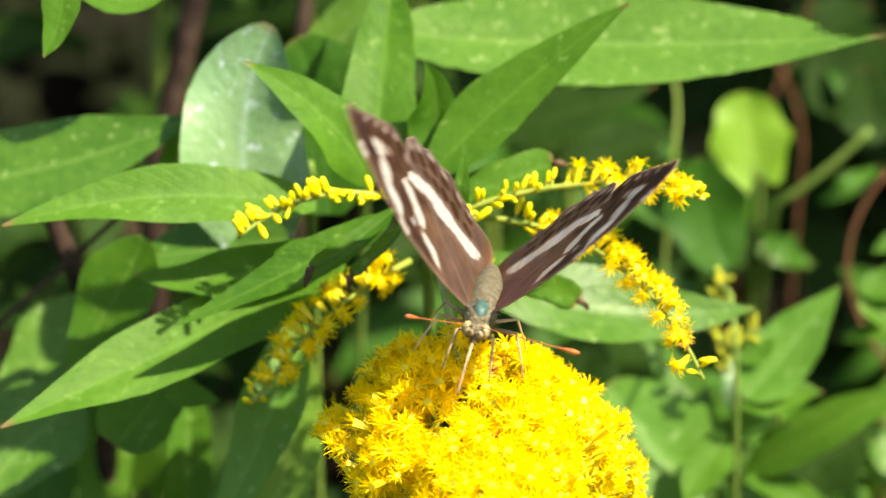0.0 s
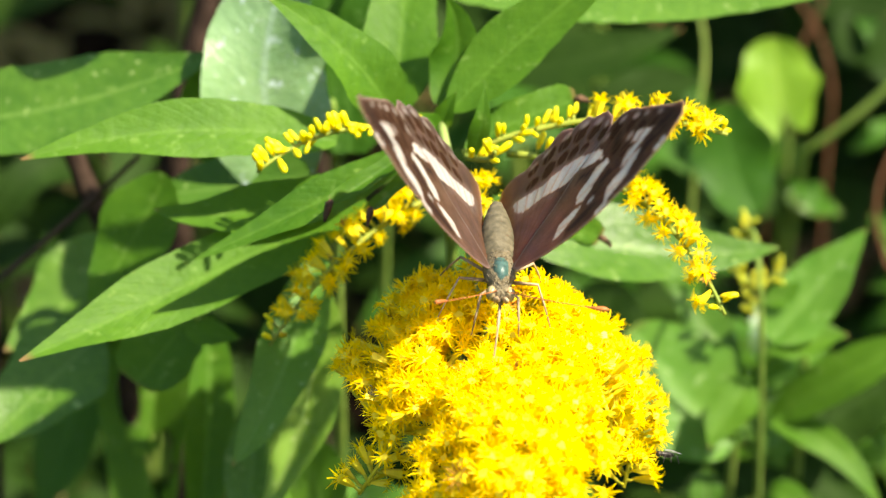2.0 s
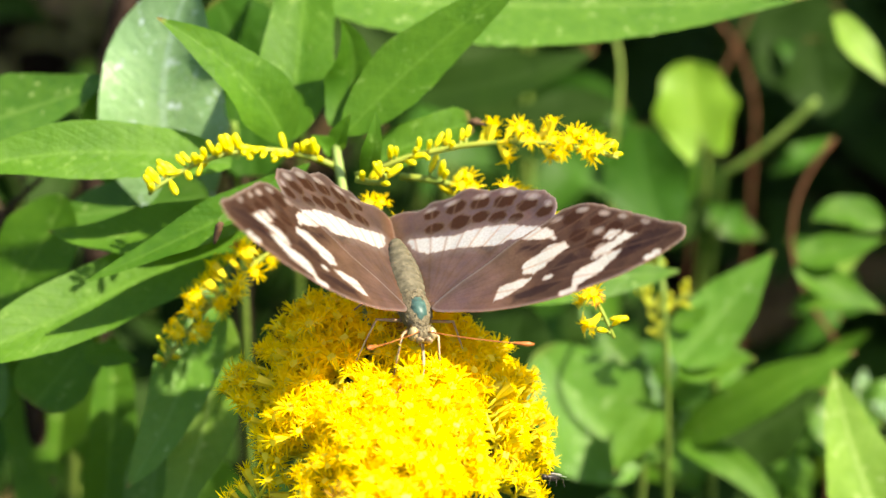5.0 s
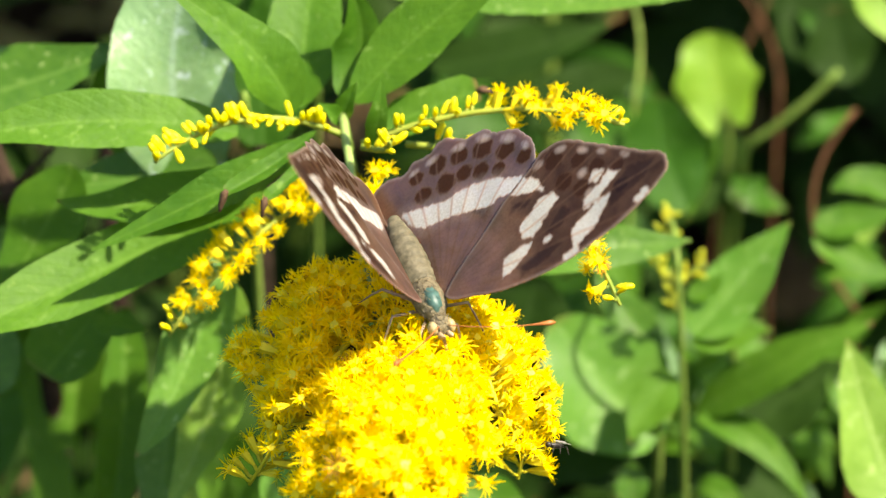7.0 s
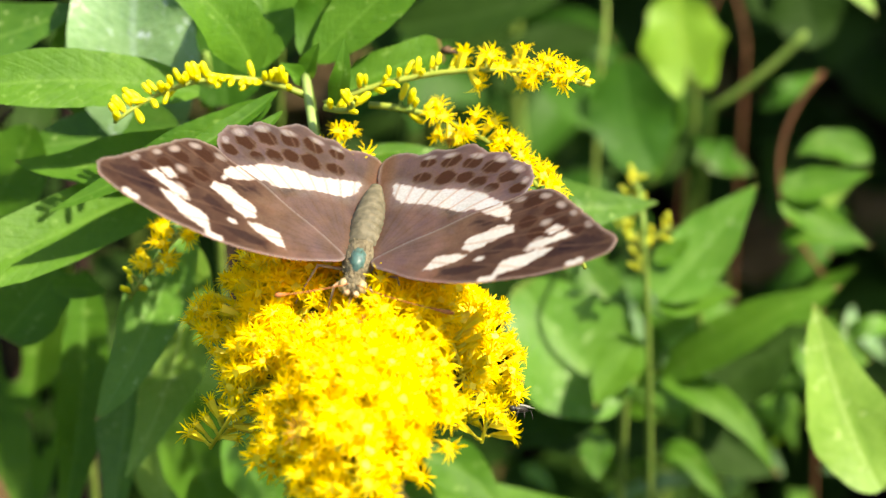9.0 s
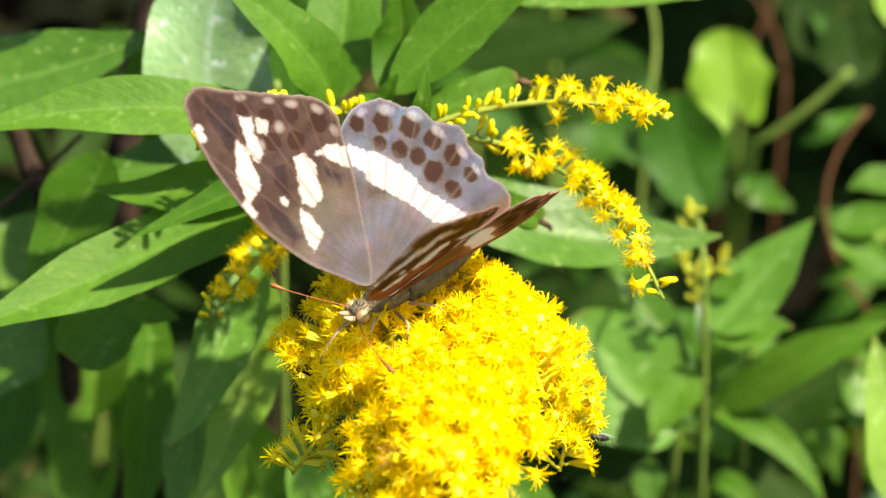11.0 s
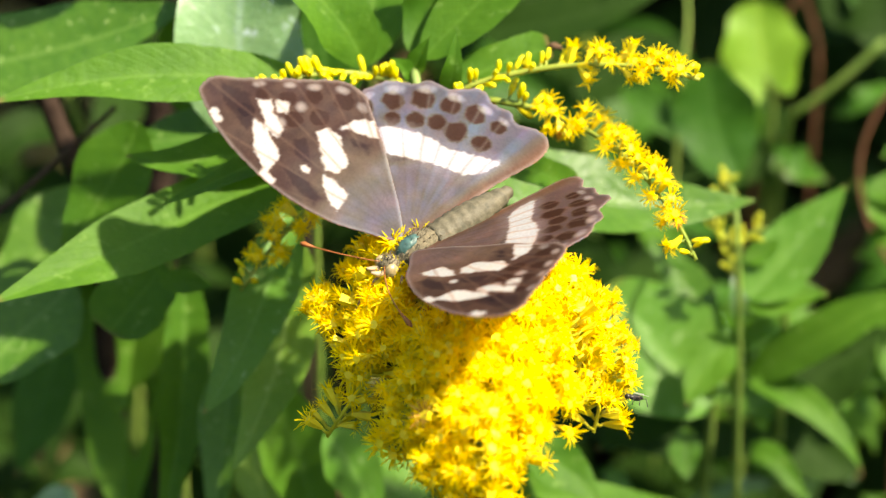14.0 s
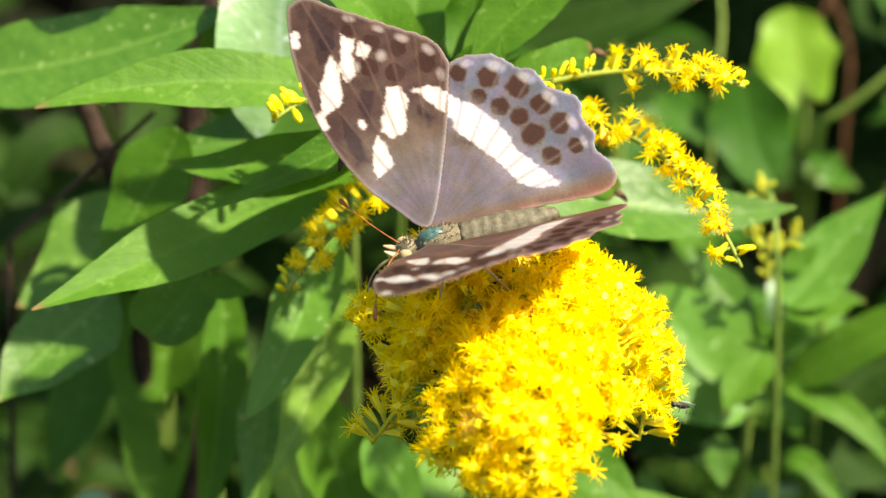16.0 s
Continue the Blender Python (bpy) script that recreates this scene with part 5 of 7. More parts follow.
        best = max(best, min(1.0, max(0.0, (1 - d) / soft + 0.5)))
    return best


def patch(x, y, shapes, soft=0.28, grow=0.0):
    """How far (0 to 1) the point lies in one of the angular patches, each a list of corners; edges waver a little."""
    qx = x + 0.35 * noise.noise(Vector((x * 1.2, y * 1.2, 2))) + 0.15 * noise.noise(Vector((x * 3.5, y * 3.5, 5)))
    qy = y + 0.35 * noise.noise(Vector((x * 1.2, y * 1.2, 9))) + 0.15 * noise.noise(Vector((x * 3.5, y * 3.5, 6)))
    best = 0.0
    for shape in shapes:
        d = 9.0
        for a, b in zip(shape, shape[1:] + shape[:1]):
            ex, ey = b[0] - a[0], b[1] - a[1]
            k = max(0.0, min(1.0, ((qx - a[0]) * ex + (qy - a[1]) * ey) / (ex * ex + ey * ey)))
            d = min(d, math.hypot(qx - a[0] - k * ex, qy - a[1] - k * ey))
        d = d if inside(shape, qx, qy) else -d
        best = max(best, min(1.0, max(0.0, 0.5 + (d + grow) / soft)))
    return best


def wing_mesh(name, ctrl, side, white, dark, gloomy, pale, veins, bow, sheen, dusk, step=0.27):
    """A wing as a thin bowed sheet (0.12 mm) cut from a fine lattice along its outline; markings go to the attribute 'mark'."""
    poly = []
    for p in spline(ctrl):
        r = p.length
        worn = 0.22 * noise.noise(Vector((p.x * 1.1, p.y * 1.1, 3))) + 0.16 * noise.noise(Vector((p.x * 2.9, p.y * 2.9, 5)))
        scallop = 0.30 * abs(math.sin(7.5 * math.atan2(p.y, p.x) + 0.6)) - 0.15
        edge = 1 + (worn + scallop) / max(r, 1) if r > 22 and p.y < 12.5 else 1
        poly.append((p.x * edge, p.y * edge))
    xs, ys = [p[0] for p in poly], [p[1] for p in poly]
    nx, ny = int((max(xs) - min(xs)) / step) + 2, int((max(ys) - min(ys)) / step) + 2
    verts, faces, marks, index = [], [], [], {}

    def vid(i, j):
        if (i, j) not in index:
            x, y = min(xs) + i * step, min(ys) + j * step
            index[i, j] = len(verts)
            r = math.hypot(x, y)
            near_vein = min((abs(x * math.sin(a) - y * math.cos(a)) for a in veins if x * math.cos(a) + y * math.sin(a) > 2), default=9)
            z = bow * (x / 40) ** 2 * 6 + 0.012 * math.cos(min(near_vein, 2.5) * 2.2) + 0.25 * noise.noise(Vector((x * 0.16, y * 0.16, 1)))
            z -= 0.4 if dusk < 0.5 else 0.0
            verts.append((side * x * 0.001, y * 0.001, z * 0.001))
            # soft glow beside the white hindwing band, painted into the white mark
            halo = 0.45 * max(0.0, patch(x, y, white, 6.0) - 0.1) if dusk < 0.5 else 0.0
            wv = max(patch(x, y, white, 0.28, 0.12 if dusk > 0.5 else 0.4), 0.42 * blob(x, y, pale, 0.8), halo if y < -0.7 * x + 2 else 0.5 * halo)
            dk = max(blob(x, y, dark, 0.3), 0.9 * patch(x, y, gloomy, 1.6))
            rib = max(0.0, 1 - near_vein / 0.30)
            mottled = 0.5 + 0.5 * noise.noise(Vector((x * 0.5, y * 0.5, 8)))
            wv *= 1 - 0.6 * rib
            outer = min(1.0, max(0.0, (r - 11) / 9))
            dk = max(dk, dusk * (0.52 + 0.46 * mottled) * outer, 0.22 * rib * (1 - outer)) * (1 - wv) * (1 - 0.45 * rib * outer)
            inner = min(1.0, max(0.0, 1.4 - r / 17))
            fold_side = min(1.0, max(0.0, (x + 1.5) / 3)) if dusk < 0.5 else 1.0
            rise = 0.72 + 0.28 * min(1.0, max(0.0, (r - 12) / 7)) if dusk < 0.5 else 1.0
            blue = (0.62 * inner + sheen * rise * (1 - inner)) * fold_side * (1 - (0.9 if dusk < 0.5 else 0.6) * dk) * (0.8 + 0.4 * mottled)
            marks.append((wv, dk, blue, max(patch(x, y, gloomy, 2.5), 0.8 * dusk * outer * (1 - blob(x, y, dark, 0.3)) if dusk > 0.5 else 0)))
        return index[i, j]

    for i in range(nx):
        for j in range(ny):
            if inside(poly, min(xs) + (i + 0.5) * step, min(ys) + (j + 0.5) * step):
                faces.append((vid(i, j), vid(i + 1, j), vid(i + 1, j + 1), vid(i, j + 1)))
    # pull lattice corners outside the outline onto it
    P = np.array(poly)
    seg = np.roll(P, -1, 0) - P
    for k, (x, y, z) in enumerate(verts):
        q = np.array([side * x * 1000, y * 1000])
        s = np.clip(((q - P) * seg).sum(1) / np.maximum((seg ** 2).sum(1), 1e-9), 0, 1)
        near = P + seg * s[:, None]
        d = ((near - q) ** 2).sum(1)
        b = int(d.argmin())
        fringe = max(0.0, 1 - math.sqrt(d[b]) / 0.7)
        w0, d0, b0, a0 = marks[k]
        marks[k] = (max(w0, 0.30 * fringe), d0 * (1 - 0.6 * fringe), b0, a0)
        if d[b] < (0.75 * step) ** 2 and not inside(poly, q[0], q[1]):
            verts[k] = (side * near[b][0] * 0.001, near[b][1] * 0.001, z)
    top = len(verts)
    low = [(x, y, z - 0.00012) for x, y, z in verts]
    count = {}
    for f in faces:
        for a, b in zip(f, f[1:] + f[:1]):
            count[tuple(sorted((a, b)))] = count.get(tuple(sorted((a, b))), 0) + 1
    rim = [(a, b) for f in faces for a, b in zip(f, f[1:] + f[:1]) if count[tuple(sorted((a, b)))] == 1]
    allf = faces + [tuple(v + top for v in reversed(f)) for f in faces] + [(b, a, a + top, b + top) for a, b in rim]
    if side < 0:
        allf = [tuple(reversed(f)) for f in allf]
    me = bpy.data.meshes.new(name)
    me.from_pydata(verts + low, [], allf)
    at = me.color_attributes.new("mark", "FLOAT_COLOR", "POINT")
    at.data.foreach_set("color", [c for m in marks + marks for c in m])
    me.polygons.foreach_set("use_smooth", [True] * len(me.polygons))
    me.materials.append(WING)
    return me


def ellipsoid(bm, centre, radii, turn=None, seg=16, rings=10, hair=0.0, seed=0):
    rnd = random.Random(seed)
    m = Matrix.Translation(centre) @ (turn or Matrix.Identity(4)) @ Matrix.Diagonal((*radii, 1))
    made = bmesh.ops.create_uvsphere(bm, u_segments=seg, v_segments=rings, radius=1.0, matrix=m)
    for v in made["verts"]:
        v.co += (v.co - Vector(centre)) * rnd.uniform(-0.06, 0.06)
    if hair:
        for v in list(made["verts"]):
            for _ in range(3):
                d = ((v.co - Vector(centre)).normalized() + Vector((rnd.uniform(-0.5, 0.5), rnd.uniform(-1.0, 0.1), rnd.uniform(-0.5, 0.5)))).normalized()
                sd = d.orthogonal().normalized() * hair * 0.07
                a, b, c = bm.verts.new(v.co - sd), bm.verts.new(v.co + sd), bm.verts.new(v.co + d * hair * rnd.uniform(0.5, 1.1))
                bm.faces.new((a, b, c))
    return bm


HINGE = Vector((0.0015, 0.003, 0.0015))


def build_butterfly():
    """Body along y, head towards +y, back towards +z. Returns the thing and its wings, right side first."""
    bug = thing("butterfly", (0, 0, 0), "brown butterfly with white bands and blue sheen, feeding on goldenrod", "butterfly")
    s = 0.001
    thorax = part("thorax", ellipsoid(bmesh.new(), Vector((0, 2.2, 0)) * s, Vector((2.5, 4.6, 2.5)) * s, hair=0.0009, seed=1), FUR, bug, "furry grey-brown thorax")
    part("thorax_plate", ellipsoid(bmesh.new(), Vector((0, 3.6, 0.75)) * s, Vector((1.5, 2.6, 2.0)) * s, seed=2), TEAL, thorax, "shiny teal plate")
    bm = bmesh.new()
    pts = [Vector((0, -0.5 - 15.0 * i / 34, -0.3 + 1.9 * (i / 34) ** 1.5)) * s for i in range(35)]
    rad = [(1.9 + 0.9 * math.sin(math.pi * min(1, 0.25 + 0.75 * i / 34)) - 1.1 * (i / 34) ** 3 - (0.16 if i % 4 == 3 else 0)) * s for i in range(35)]
    rad[-1] = 0.4 * s
    tube(bm, pts, rad, 14)
    part("abdomen", bm, BELLY, bug, "segmented olive-brown abdomen")
    head = part("head", ellipsoid(bmesh.new(), Vector((0, 7.8, -0.4)) * s, Vector((1.7, 1.7, 1.6)) * s, hair=0.0008, seed=3), FUR, bug)
    for e in (-1, 1):
        part("eye", ellipsoid(bmesh.new(), Vector((e * 1.35, 8.3, -0.3)) * s, Vector((0.85, 1.15, 1.15)) * s, seed=4), EYE, head, "round yellow-brown eye")
        bm = bmesh.new()
        part("palp", tube(bm, [Vector((e * 0.6, 8.8, -0.8)) * s, Vector((e * 0.75, 10.3, -0.2)) * s, Vector((e * 0.6, 11.4, 0.7)) * s], [0.5 * s, 0.5 * s, 0.15 * s], 6), LEG, head, "pale hairy palp")
        bm = bmesh.new()
        bend, end = ((5.6, 13.4, 1.6), (10.4, 16.8, 2.4)) if e > 0 else ((-7.6, 12.6, 1.8), (-15.6, 14.2, 2.2))
        ant = arc(Vector((e * 0.7, 9.0, 0.6)) * s, Vector(bend) * s, Vector(end) * s, 22)
        tube(bm, ant, [(0.09 if i < 18 else 0.09 + 0.09 * (i - 17)) * s for i in range(22)] + [0.2 * s], 6)
        horn = part("antenna", bm, HORN, head, "thin rust-orange antenna with dark club")
        bm = bmesh.new()
        tube(bm, ant[-4:], [0.22 * s, 0.28 * s, 0.30 * s, 0.15 * s], 7)
        part("club", bm, BLACK, horn, "dark antenna club")
    bm = bmesh.new()
    tube(bm, arc(Vector((0, 9.2, -1.4)) * s, Vector((0.2, 13.0, -3.6)) * s, Vector((0.4, 15.2, -8.4)) * s, 12), [0.24 * s] * 6 + [0.16 * s] * 7, 6)
    part("proboscis", bm, LEG, head, "thin tongue reaching into the flowers")
    for e in (-1, 1):
        for k, (y0, kx, ky, fx, fy) in enumerate(((4.8, 2.8, 7.5, 3.6, 9.6), (2.6, 6.0, 3.2, 8.6, 5.4), (0.6, 5.6, -3.0, 8.0, -7.0))):
            bm = bmesh.new()
            tube(bm, [Vector((e * 1.2, y0, -1.6)) * s, Vector((e * kx, ky, -1.2)) * s, Vector((e * (kx + fx) / 2, (ky + fy) / 2, -4.0)) * s, Vector((e * fx, fy, -7.2)) * s],
                 [0.34 * s, 0.24 * s, 0.17 * s, 0.10 * s], 6)
            part("leg", bm, LEG, bug, "slender cream leg")
    wings = []
    for e in (1, -1):
        fore = part("forewing", wing_mesh("forewing", FORE_EDGE, e, FORE_WHITE, FORE_DARK, FORE_GLOOMY, FORE_PALE, FORE_VEINS, 0.22, 0.26, 0.95), WING, bug, "brown forewing with white spots")
        hind = part("hindwing", wing_mesh("hindwing", HIND_EDGE, e, HIND_WHITE, HIND_DARK, HIND_GLOOMY, HIND_PALE, HIND_VEINS, 0.15, 0.85, 0.35), WING, bug, "scalloped hindwing with white band and dark spots")
        wings.append((fore, hind))
    return bug, wings


bug, wings = build_butterfly()


# ---- small fly on the edge of the panicle ----
def build_fly(at, turn):
    fly = thing("fly", at, "tiny black fly resting on the goldenrod flowers", "fly")
    fly.rotation_euler = turn
    s = 0.001
    part("body", ellipsoid(bmesh.new(), (0, 0, 0.0004), Vector((0.55, 1.4, 0.5)) * s, seed=11), BLACK, fly)
    part("head", ellipsoid(bmesh.new(), Vector((0, 1.7, 0.4)) * s, Vector((0.5, 0.4, 0.45)) * s, seed=12), BLACK, fly)
    for e in (-1, 1):
        bm = bmesh.new()
        vs = [bm.verts.new(Vector(p) * s) for p in ((e * 0.3, 0.6, 0.95), (e * 1.1, -0.8, 1.0), (e * 0.9, -2.2, 0.95), (e * 0.1, -2.0, 0.9))]
        bm.faces.new(vs)
        part("wing", bm, CLEAR, fly, "glassy wing")
        for k in (-0.8, 0.2, 1.1):
            bm = bmesh.new()
            tube(bm, [Vector((e * 0.3, k, 0.3)) * s, Vector((e * 1.2, k * 1.3, 0.6)) * s, Vector((e * 1.7, k * 1.7, -0.5)) * s], 0.07 * s, 5)
            part("leg", bm, BLACK, fly)


build_fly((0.0181, -0.0376, -0.0110), (0.5, 0.3, 2.2))


# ---- movement: the butterfly turns on the flowers and beats its wings ----
def flap(side, lift, sweep, twist=0.0):
    """Pose of a wing in the butterfly's space, raised by lift degrees, twisted and swept back."""
    at = Matrix.Translation((side * HINGE.x, HINGE.y, HINGE.z))
    return at @ pose(0, 0, 0, 0, -side * lift, 0) @ pose(0, 0, 0, twist, 0, 0) @ pose(0, 0, 0, 0, 0, -side * sweep)


def motions():
    (right_fore, right_hind), (left_fore, left_hind) = wings
    walk(bug, [
        (0, pose(-0.00741, -0.02307, 0.01908, 17.6, -9.1, 168.8)),
        (0.1, pose(-0.00834, -0.02231, 0.01903, 13.4, -6.6, 167.3)),
        (0.2, pose(-0.00876, -0.02194, 0.01858, 15.0, -5.5, 165.4)),
        (0.3, pose(-0.00922, -0.02185, 0.01772, 14.0, -4.1, 163.1)),
        (0.4, pose(-0.00951, -0.02164, 0.01713, 13.0, -3.0, 164.8)),
        (0.5, pose(-0.00865, -0.02161, 0.01646, 12.7, -4.6, 168.0)),
        (0.6, pose(-0.00919, -0.02168, 0.01668, 11.6, -3.0, 165.8)),
        (0.7, pose(-0.00784, -0.02212, 0.01653, 9.5, -3.3, 167.4)),
        (0.8, pose(-0.00806, -0.02197, 0.01703, 12.0, -4.5, 168.7)),
        (0.9, pose(-0.00864, -0.02219, 0.01699, 12.0, -3.0, 167.3)),
        (1, pose(-0.00900, -0.02245, 0.01693, 12.4, -5.2, 165.9)),
        (1.1, pose(-0.00962, -0.02265, 0.01645, 10.2, -2.6, 165.7)),
        (1.2, pose(-0.00870, -0.02212, 0.01698, 11.9, -3.6, 166.0)),
        (1.3, pose(-0.00937, -0.02205, 0.01678, 9.9, -2.6, 164.4)),
        (1.4, pose(-0.00969, -0.02165, 0.01699, 9.0, -2.7, 164.2)),
        (1.5, pose(-0.00939, -0.02219, 0.01610, 9.2, -3.7, 167.6)),
        (1.6, pose(-0.00929, -0.02109, 0.01699, 10.4, -3.9, 167.9)),
        (1.7, pose(-0.00837, -0.02104, 0.01677, 12.2, -5.8, 171.9)),
        (1.8, pose(-0.00774, -0.02129, 0.01611, 8.2, -7.8, 176.2)),
        (1.9, pose(-0.00673, -0.02149, 0.01552, 2.7, -8.4, 178.4)),
        (2, pose(-0.00758, -0.02207, 0.01433, 5.5, -6.2, 179.6)),
        (2.1, pose(-0.00569, -0.02259, 0.01482, 5.2, -7.4, 185.2)),
        (2.2, pose(-0.00539, -0.02321, 0.01509, 6.6, -8.5, 184.5)),
        (2.3, pose(-0.00585, -0.02402, 0.01507, 4.1, -4.3, 186.4)),
        (2.4, pose(-0.00568, -0.02418, 0.01590, 5.0, -6.7, 185.3)),
        (2.5, pose(-0.00627, -0.02536, 0.01545, 3.4, -5.5, 183.3)),
        (2.6, pose(-0.00754, -0.02406, 0.01528, 2.3, -5.2, 179.0)),
        (2.7, pose(-0.00663, -0.02315, 0.01477, 3.3, -5.4, 180.7)),
        (2.8, pose(-0.00550, -0.02208, 0.01457, 5.8, -7.3, 181.3)),
        (2.9, pose(-0.00434, -0.02174, 0.01339, 6.0, -5.4, 186.1)),
        (3, pose(-0.00414, -0.02085, 0.01289, 6.7, -6.7, 187.2)),
        (3.1, pose(-0.00316, -0.01983, 0.01363, 9.2, -8.5, 189.6)),
        (3.2, pose(-0.00316, -0.02038, 0.01244, 10.4, -7.4, 190.7)),
        (3.3, pose(-0.00385, -0.01981, 0.01267, 13.6, -7.6, 191.1)),
        (3.4, pose(-0.00436, -0.02003, 0.01173, 10.4, -8.3, 189.3)),
        (3.5, pose(-0.00532, -0.01943, 0.01189, 10.7, -7.0, 187.7)),
        (3.6, pose(-0.00517, -0.01966, 0.01292, 9.8, -6.8, 187.2)),
        (3.7, pose(-0.00471, -0.02028, 0.01344, 10.2, -4.8, 187.9)),
        (3.8, pose(-0.00451, -0.02121, 0.01370, 9.8, -6.7, 189.0)),
        (3.9, pose(-0.00389, -0.02225, 0.01380, 8.3, -6.9, 190.1)),
        (4, pose(-0.00517, -0.02316, 0.01404, 8.4, -4.9, 189.9)),
        (4.1, pose(-0.00370, -0.02288, 0.01380, 9.4, -7.5, 191.6)),
        (4.2, pose(-0.00382, -0.02257, 0.01352, 10.1, -10.5, 191.9)),
        (4.3, pose(-0.00532, -0.02244, 0.01305, 7.4, -7.6, 185.4)),
        (4.4, pose(-0.00489, -0.02219, 0.01279, 7.7, -8.6, 187.1)),
        (4.5, pose(-0.00492, -0.02194, 0.01252, 8.4, -9.3, 186.4)),
        (4.6, pose(-0.00546, -0.02225, 0.01244, 8.5, -7.6, 187.8)),
        (4.7, pose(-0.00441, -0.02257, 0.01228, 7.5, -9.4, 188.3)),
        (6.8, pose(-0.00150, -0.02727, 0.01232, -8.3, -2.9, 201.2)),
        (6.9, pose(-0.00176, -0.02750, 0.01240, -7.7, -2.3, 198.4)),
        (7, pose(-0.00199, -0.02812, 0.01200, -5.8, -1.4, 199.1)),
        (7.1, pose(-0.00194, -0.02774, 0.01182, -5.8, -3.4, 199.4)),
        (7.2, pose(-0.00128, -0.02695, 0.01210, -6.0, -6.4, 199.6)),
        (7.3, pose(-0.00184, -0.02656, 0.01185, -8.6, -5.2, 203.1)),
        (7.4, pose(-0.00316, -0.02630, 0.01144, -5.9, -5.1, 200.8)),
        (7.5, pose(-0.00292, -0.02640, 0.01082, -6.1, -5.8, 196.9)),
        (7.6, pose(-0.00313, -0.02734, 0.01124, -5.6, -8.1, 193.9)),
        (7.8, pose(-0.00273, -0.02772, 0.01380, -1.6, -7.0, 195.0)),
        (8, pose(-0.00306, -0.02976, 0.01420, -3.2, -6.9, 192.6)),
        (8.1, pose(-0.00392, -0.02832, 0.01395, -1.3, -5.6, 188.6)),
        (8.2, pose(-0.00470, -0.02734, 0.01317, 0.3, -4.8, 185.9)),
        (8.4, pose(-0.00475, -0.02539, 0.01166, 5.2, -7.2, 185.6)),
        (8.5, pose(-0.00466, -0.02425, 0.01107, 6.6, -7.7, 185.7)),
        (8.7, pose(-0.00514, -0.02512, 0.01039, 3.8, -6.4, 180.8)),
        (10.8, pose(-0.01067, -0.02493, 0.00618, -4.2, -4.9, 125.6)),
        (10.9, pose(-0.01292, -0.02498, 0.00610, -8.3, -4.2, 120.9)),
        (11, pose(-0.01297, -0.02436, 0.00759, -1.9, -4.7, 130.1)),
        (11.1, pose(-0.01176, -0.02502, 0.00559, -8.2, -3.5, 124.9)),
        (11.2, pose(-0.01075, -0.02506, 0.00482, -6.6, -3.9, 127.0)),
        (11.3, pose(-0.01119, -0.02481, 0.00445, -8.2, -3.4, 127.7)),
        (11.4, pose(-0.01246, -0.02483, 0.00370, -6.9, -3.7, 122.2)),
        (11.5, pose(-0.01307, -0.02375, 0.00494, -3.3, -3.6, 133.2)),
        (11.6, pose(-0.01120, -0.02448, 0.00467, -5.7, -3.4, 126.4)),
        (11.7, pose(-0.01048, -0.02499, 0.00507, -4.4, -3.5, 122.5)),
        (11.8, pose(-0.00922, -0.02532, 0.00570, -5.4, -3.7, 124.7)),
        (11.9, pose(-0.00946, -0.02529, 0.00681, -8.5, -3.6, 125.6)),
        (12, pose(-0.01169, -0.02464, 0.00885, -10.6, -3.7, 127.0)),
        (12.1, pose(-0.01058, -0.02516, 0.00868, -13.0, -2.7, 124.2)),
        (12.2, pose(-0.01078, -0.02540, 0.00898, -8.7, -3.0, 123.7)),
        (12.3, pose(-0.01033, -0.02586, 0.00914, -10.3, -3.9, 122.0)),
        (12.4, pose(-0.01008, -0.02629, 0.00907, -9.7, -4.2, 126.5)),
        (12.5, pose(-0.01237, -0.02641, 0.00949, -8.9, -5.3, 128.6)),
        (12.6, pose(-0.01100, -0.02638, 0.00862, -9.6, -4.5, 123.2)),
        (12.8, pose(-0.01268, -0.02584, 0.00723, -10.8, -3.7, 121.3)),
        (12.9, pose(-0.01058, -0.02513, 0.00773, -9.3, -3.6, 121.2)),
        (13, pose(-0.01239, -0.02450, 0.00756, -10.3, -3.6, 128.0)),
        (13.1, pose(-0.01040, -0.02501, 0.00668, -9.1, -3.1, 127.8)),
        (13.2, pose(-0.01063, -0.02553, 0.00558, -11.6, -3.0, 128.8)),
        (13.3, pose(-0.01079, -0.02545, 0.00575, -10.8, -3.3, 127.5)),
        (13.4, pose(-0.01166, -0.02516, 0.00621, -12.9, -3.0, 125.4)),
        (13.5, pose(-0.01318, -0.02477, 0.00668, -13.2, -3.6, 128.9)),
        (13.6, pose(-0.01360, -0.02504, 0.00551, -14.1, -2.6, 121.5)),
        (13.7, pose(-0.01226, -0.02387, 0.00720, -11.2, -2.2, 121.8)),
        (13.8, pose(-0.01232, -0.02347, 0.00722, -10.3, -1.5, 126.4)),
        (13.9, pose(-0.01153, -0.02353, 0.00641, -9.6, -1.4, 126.9)),
        (14, pose(-0.01308, -0.02238, 0.00784, -8.2, -1.9, 124.7)),
        (14.1, pose(-0.01207, -0.02254, 0.00747, -3.8, -2.9, 112.9)),
        (14.2, pose(-0.01352, -0.02233, 0.00723, -7.1, -4.3, 114.8)),
        (14.3, pose(-0.01221, -0.02208, 0.00765, -5.4, -6.5, 112.3)),
        (14.4, pose(-0.01292, -0.02218, 0.00709, -3.5, -8.7, 113.5)),
        (14.5, pose(-0.01457, -0.02151, 0.00781, -7.8, -11.0, 113.1)),
        (14.6, pose(-0.01329, -0.02227, 0.00790, -7.4, -9.6, 110.7)),
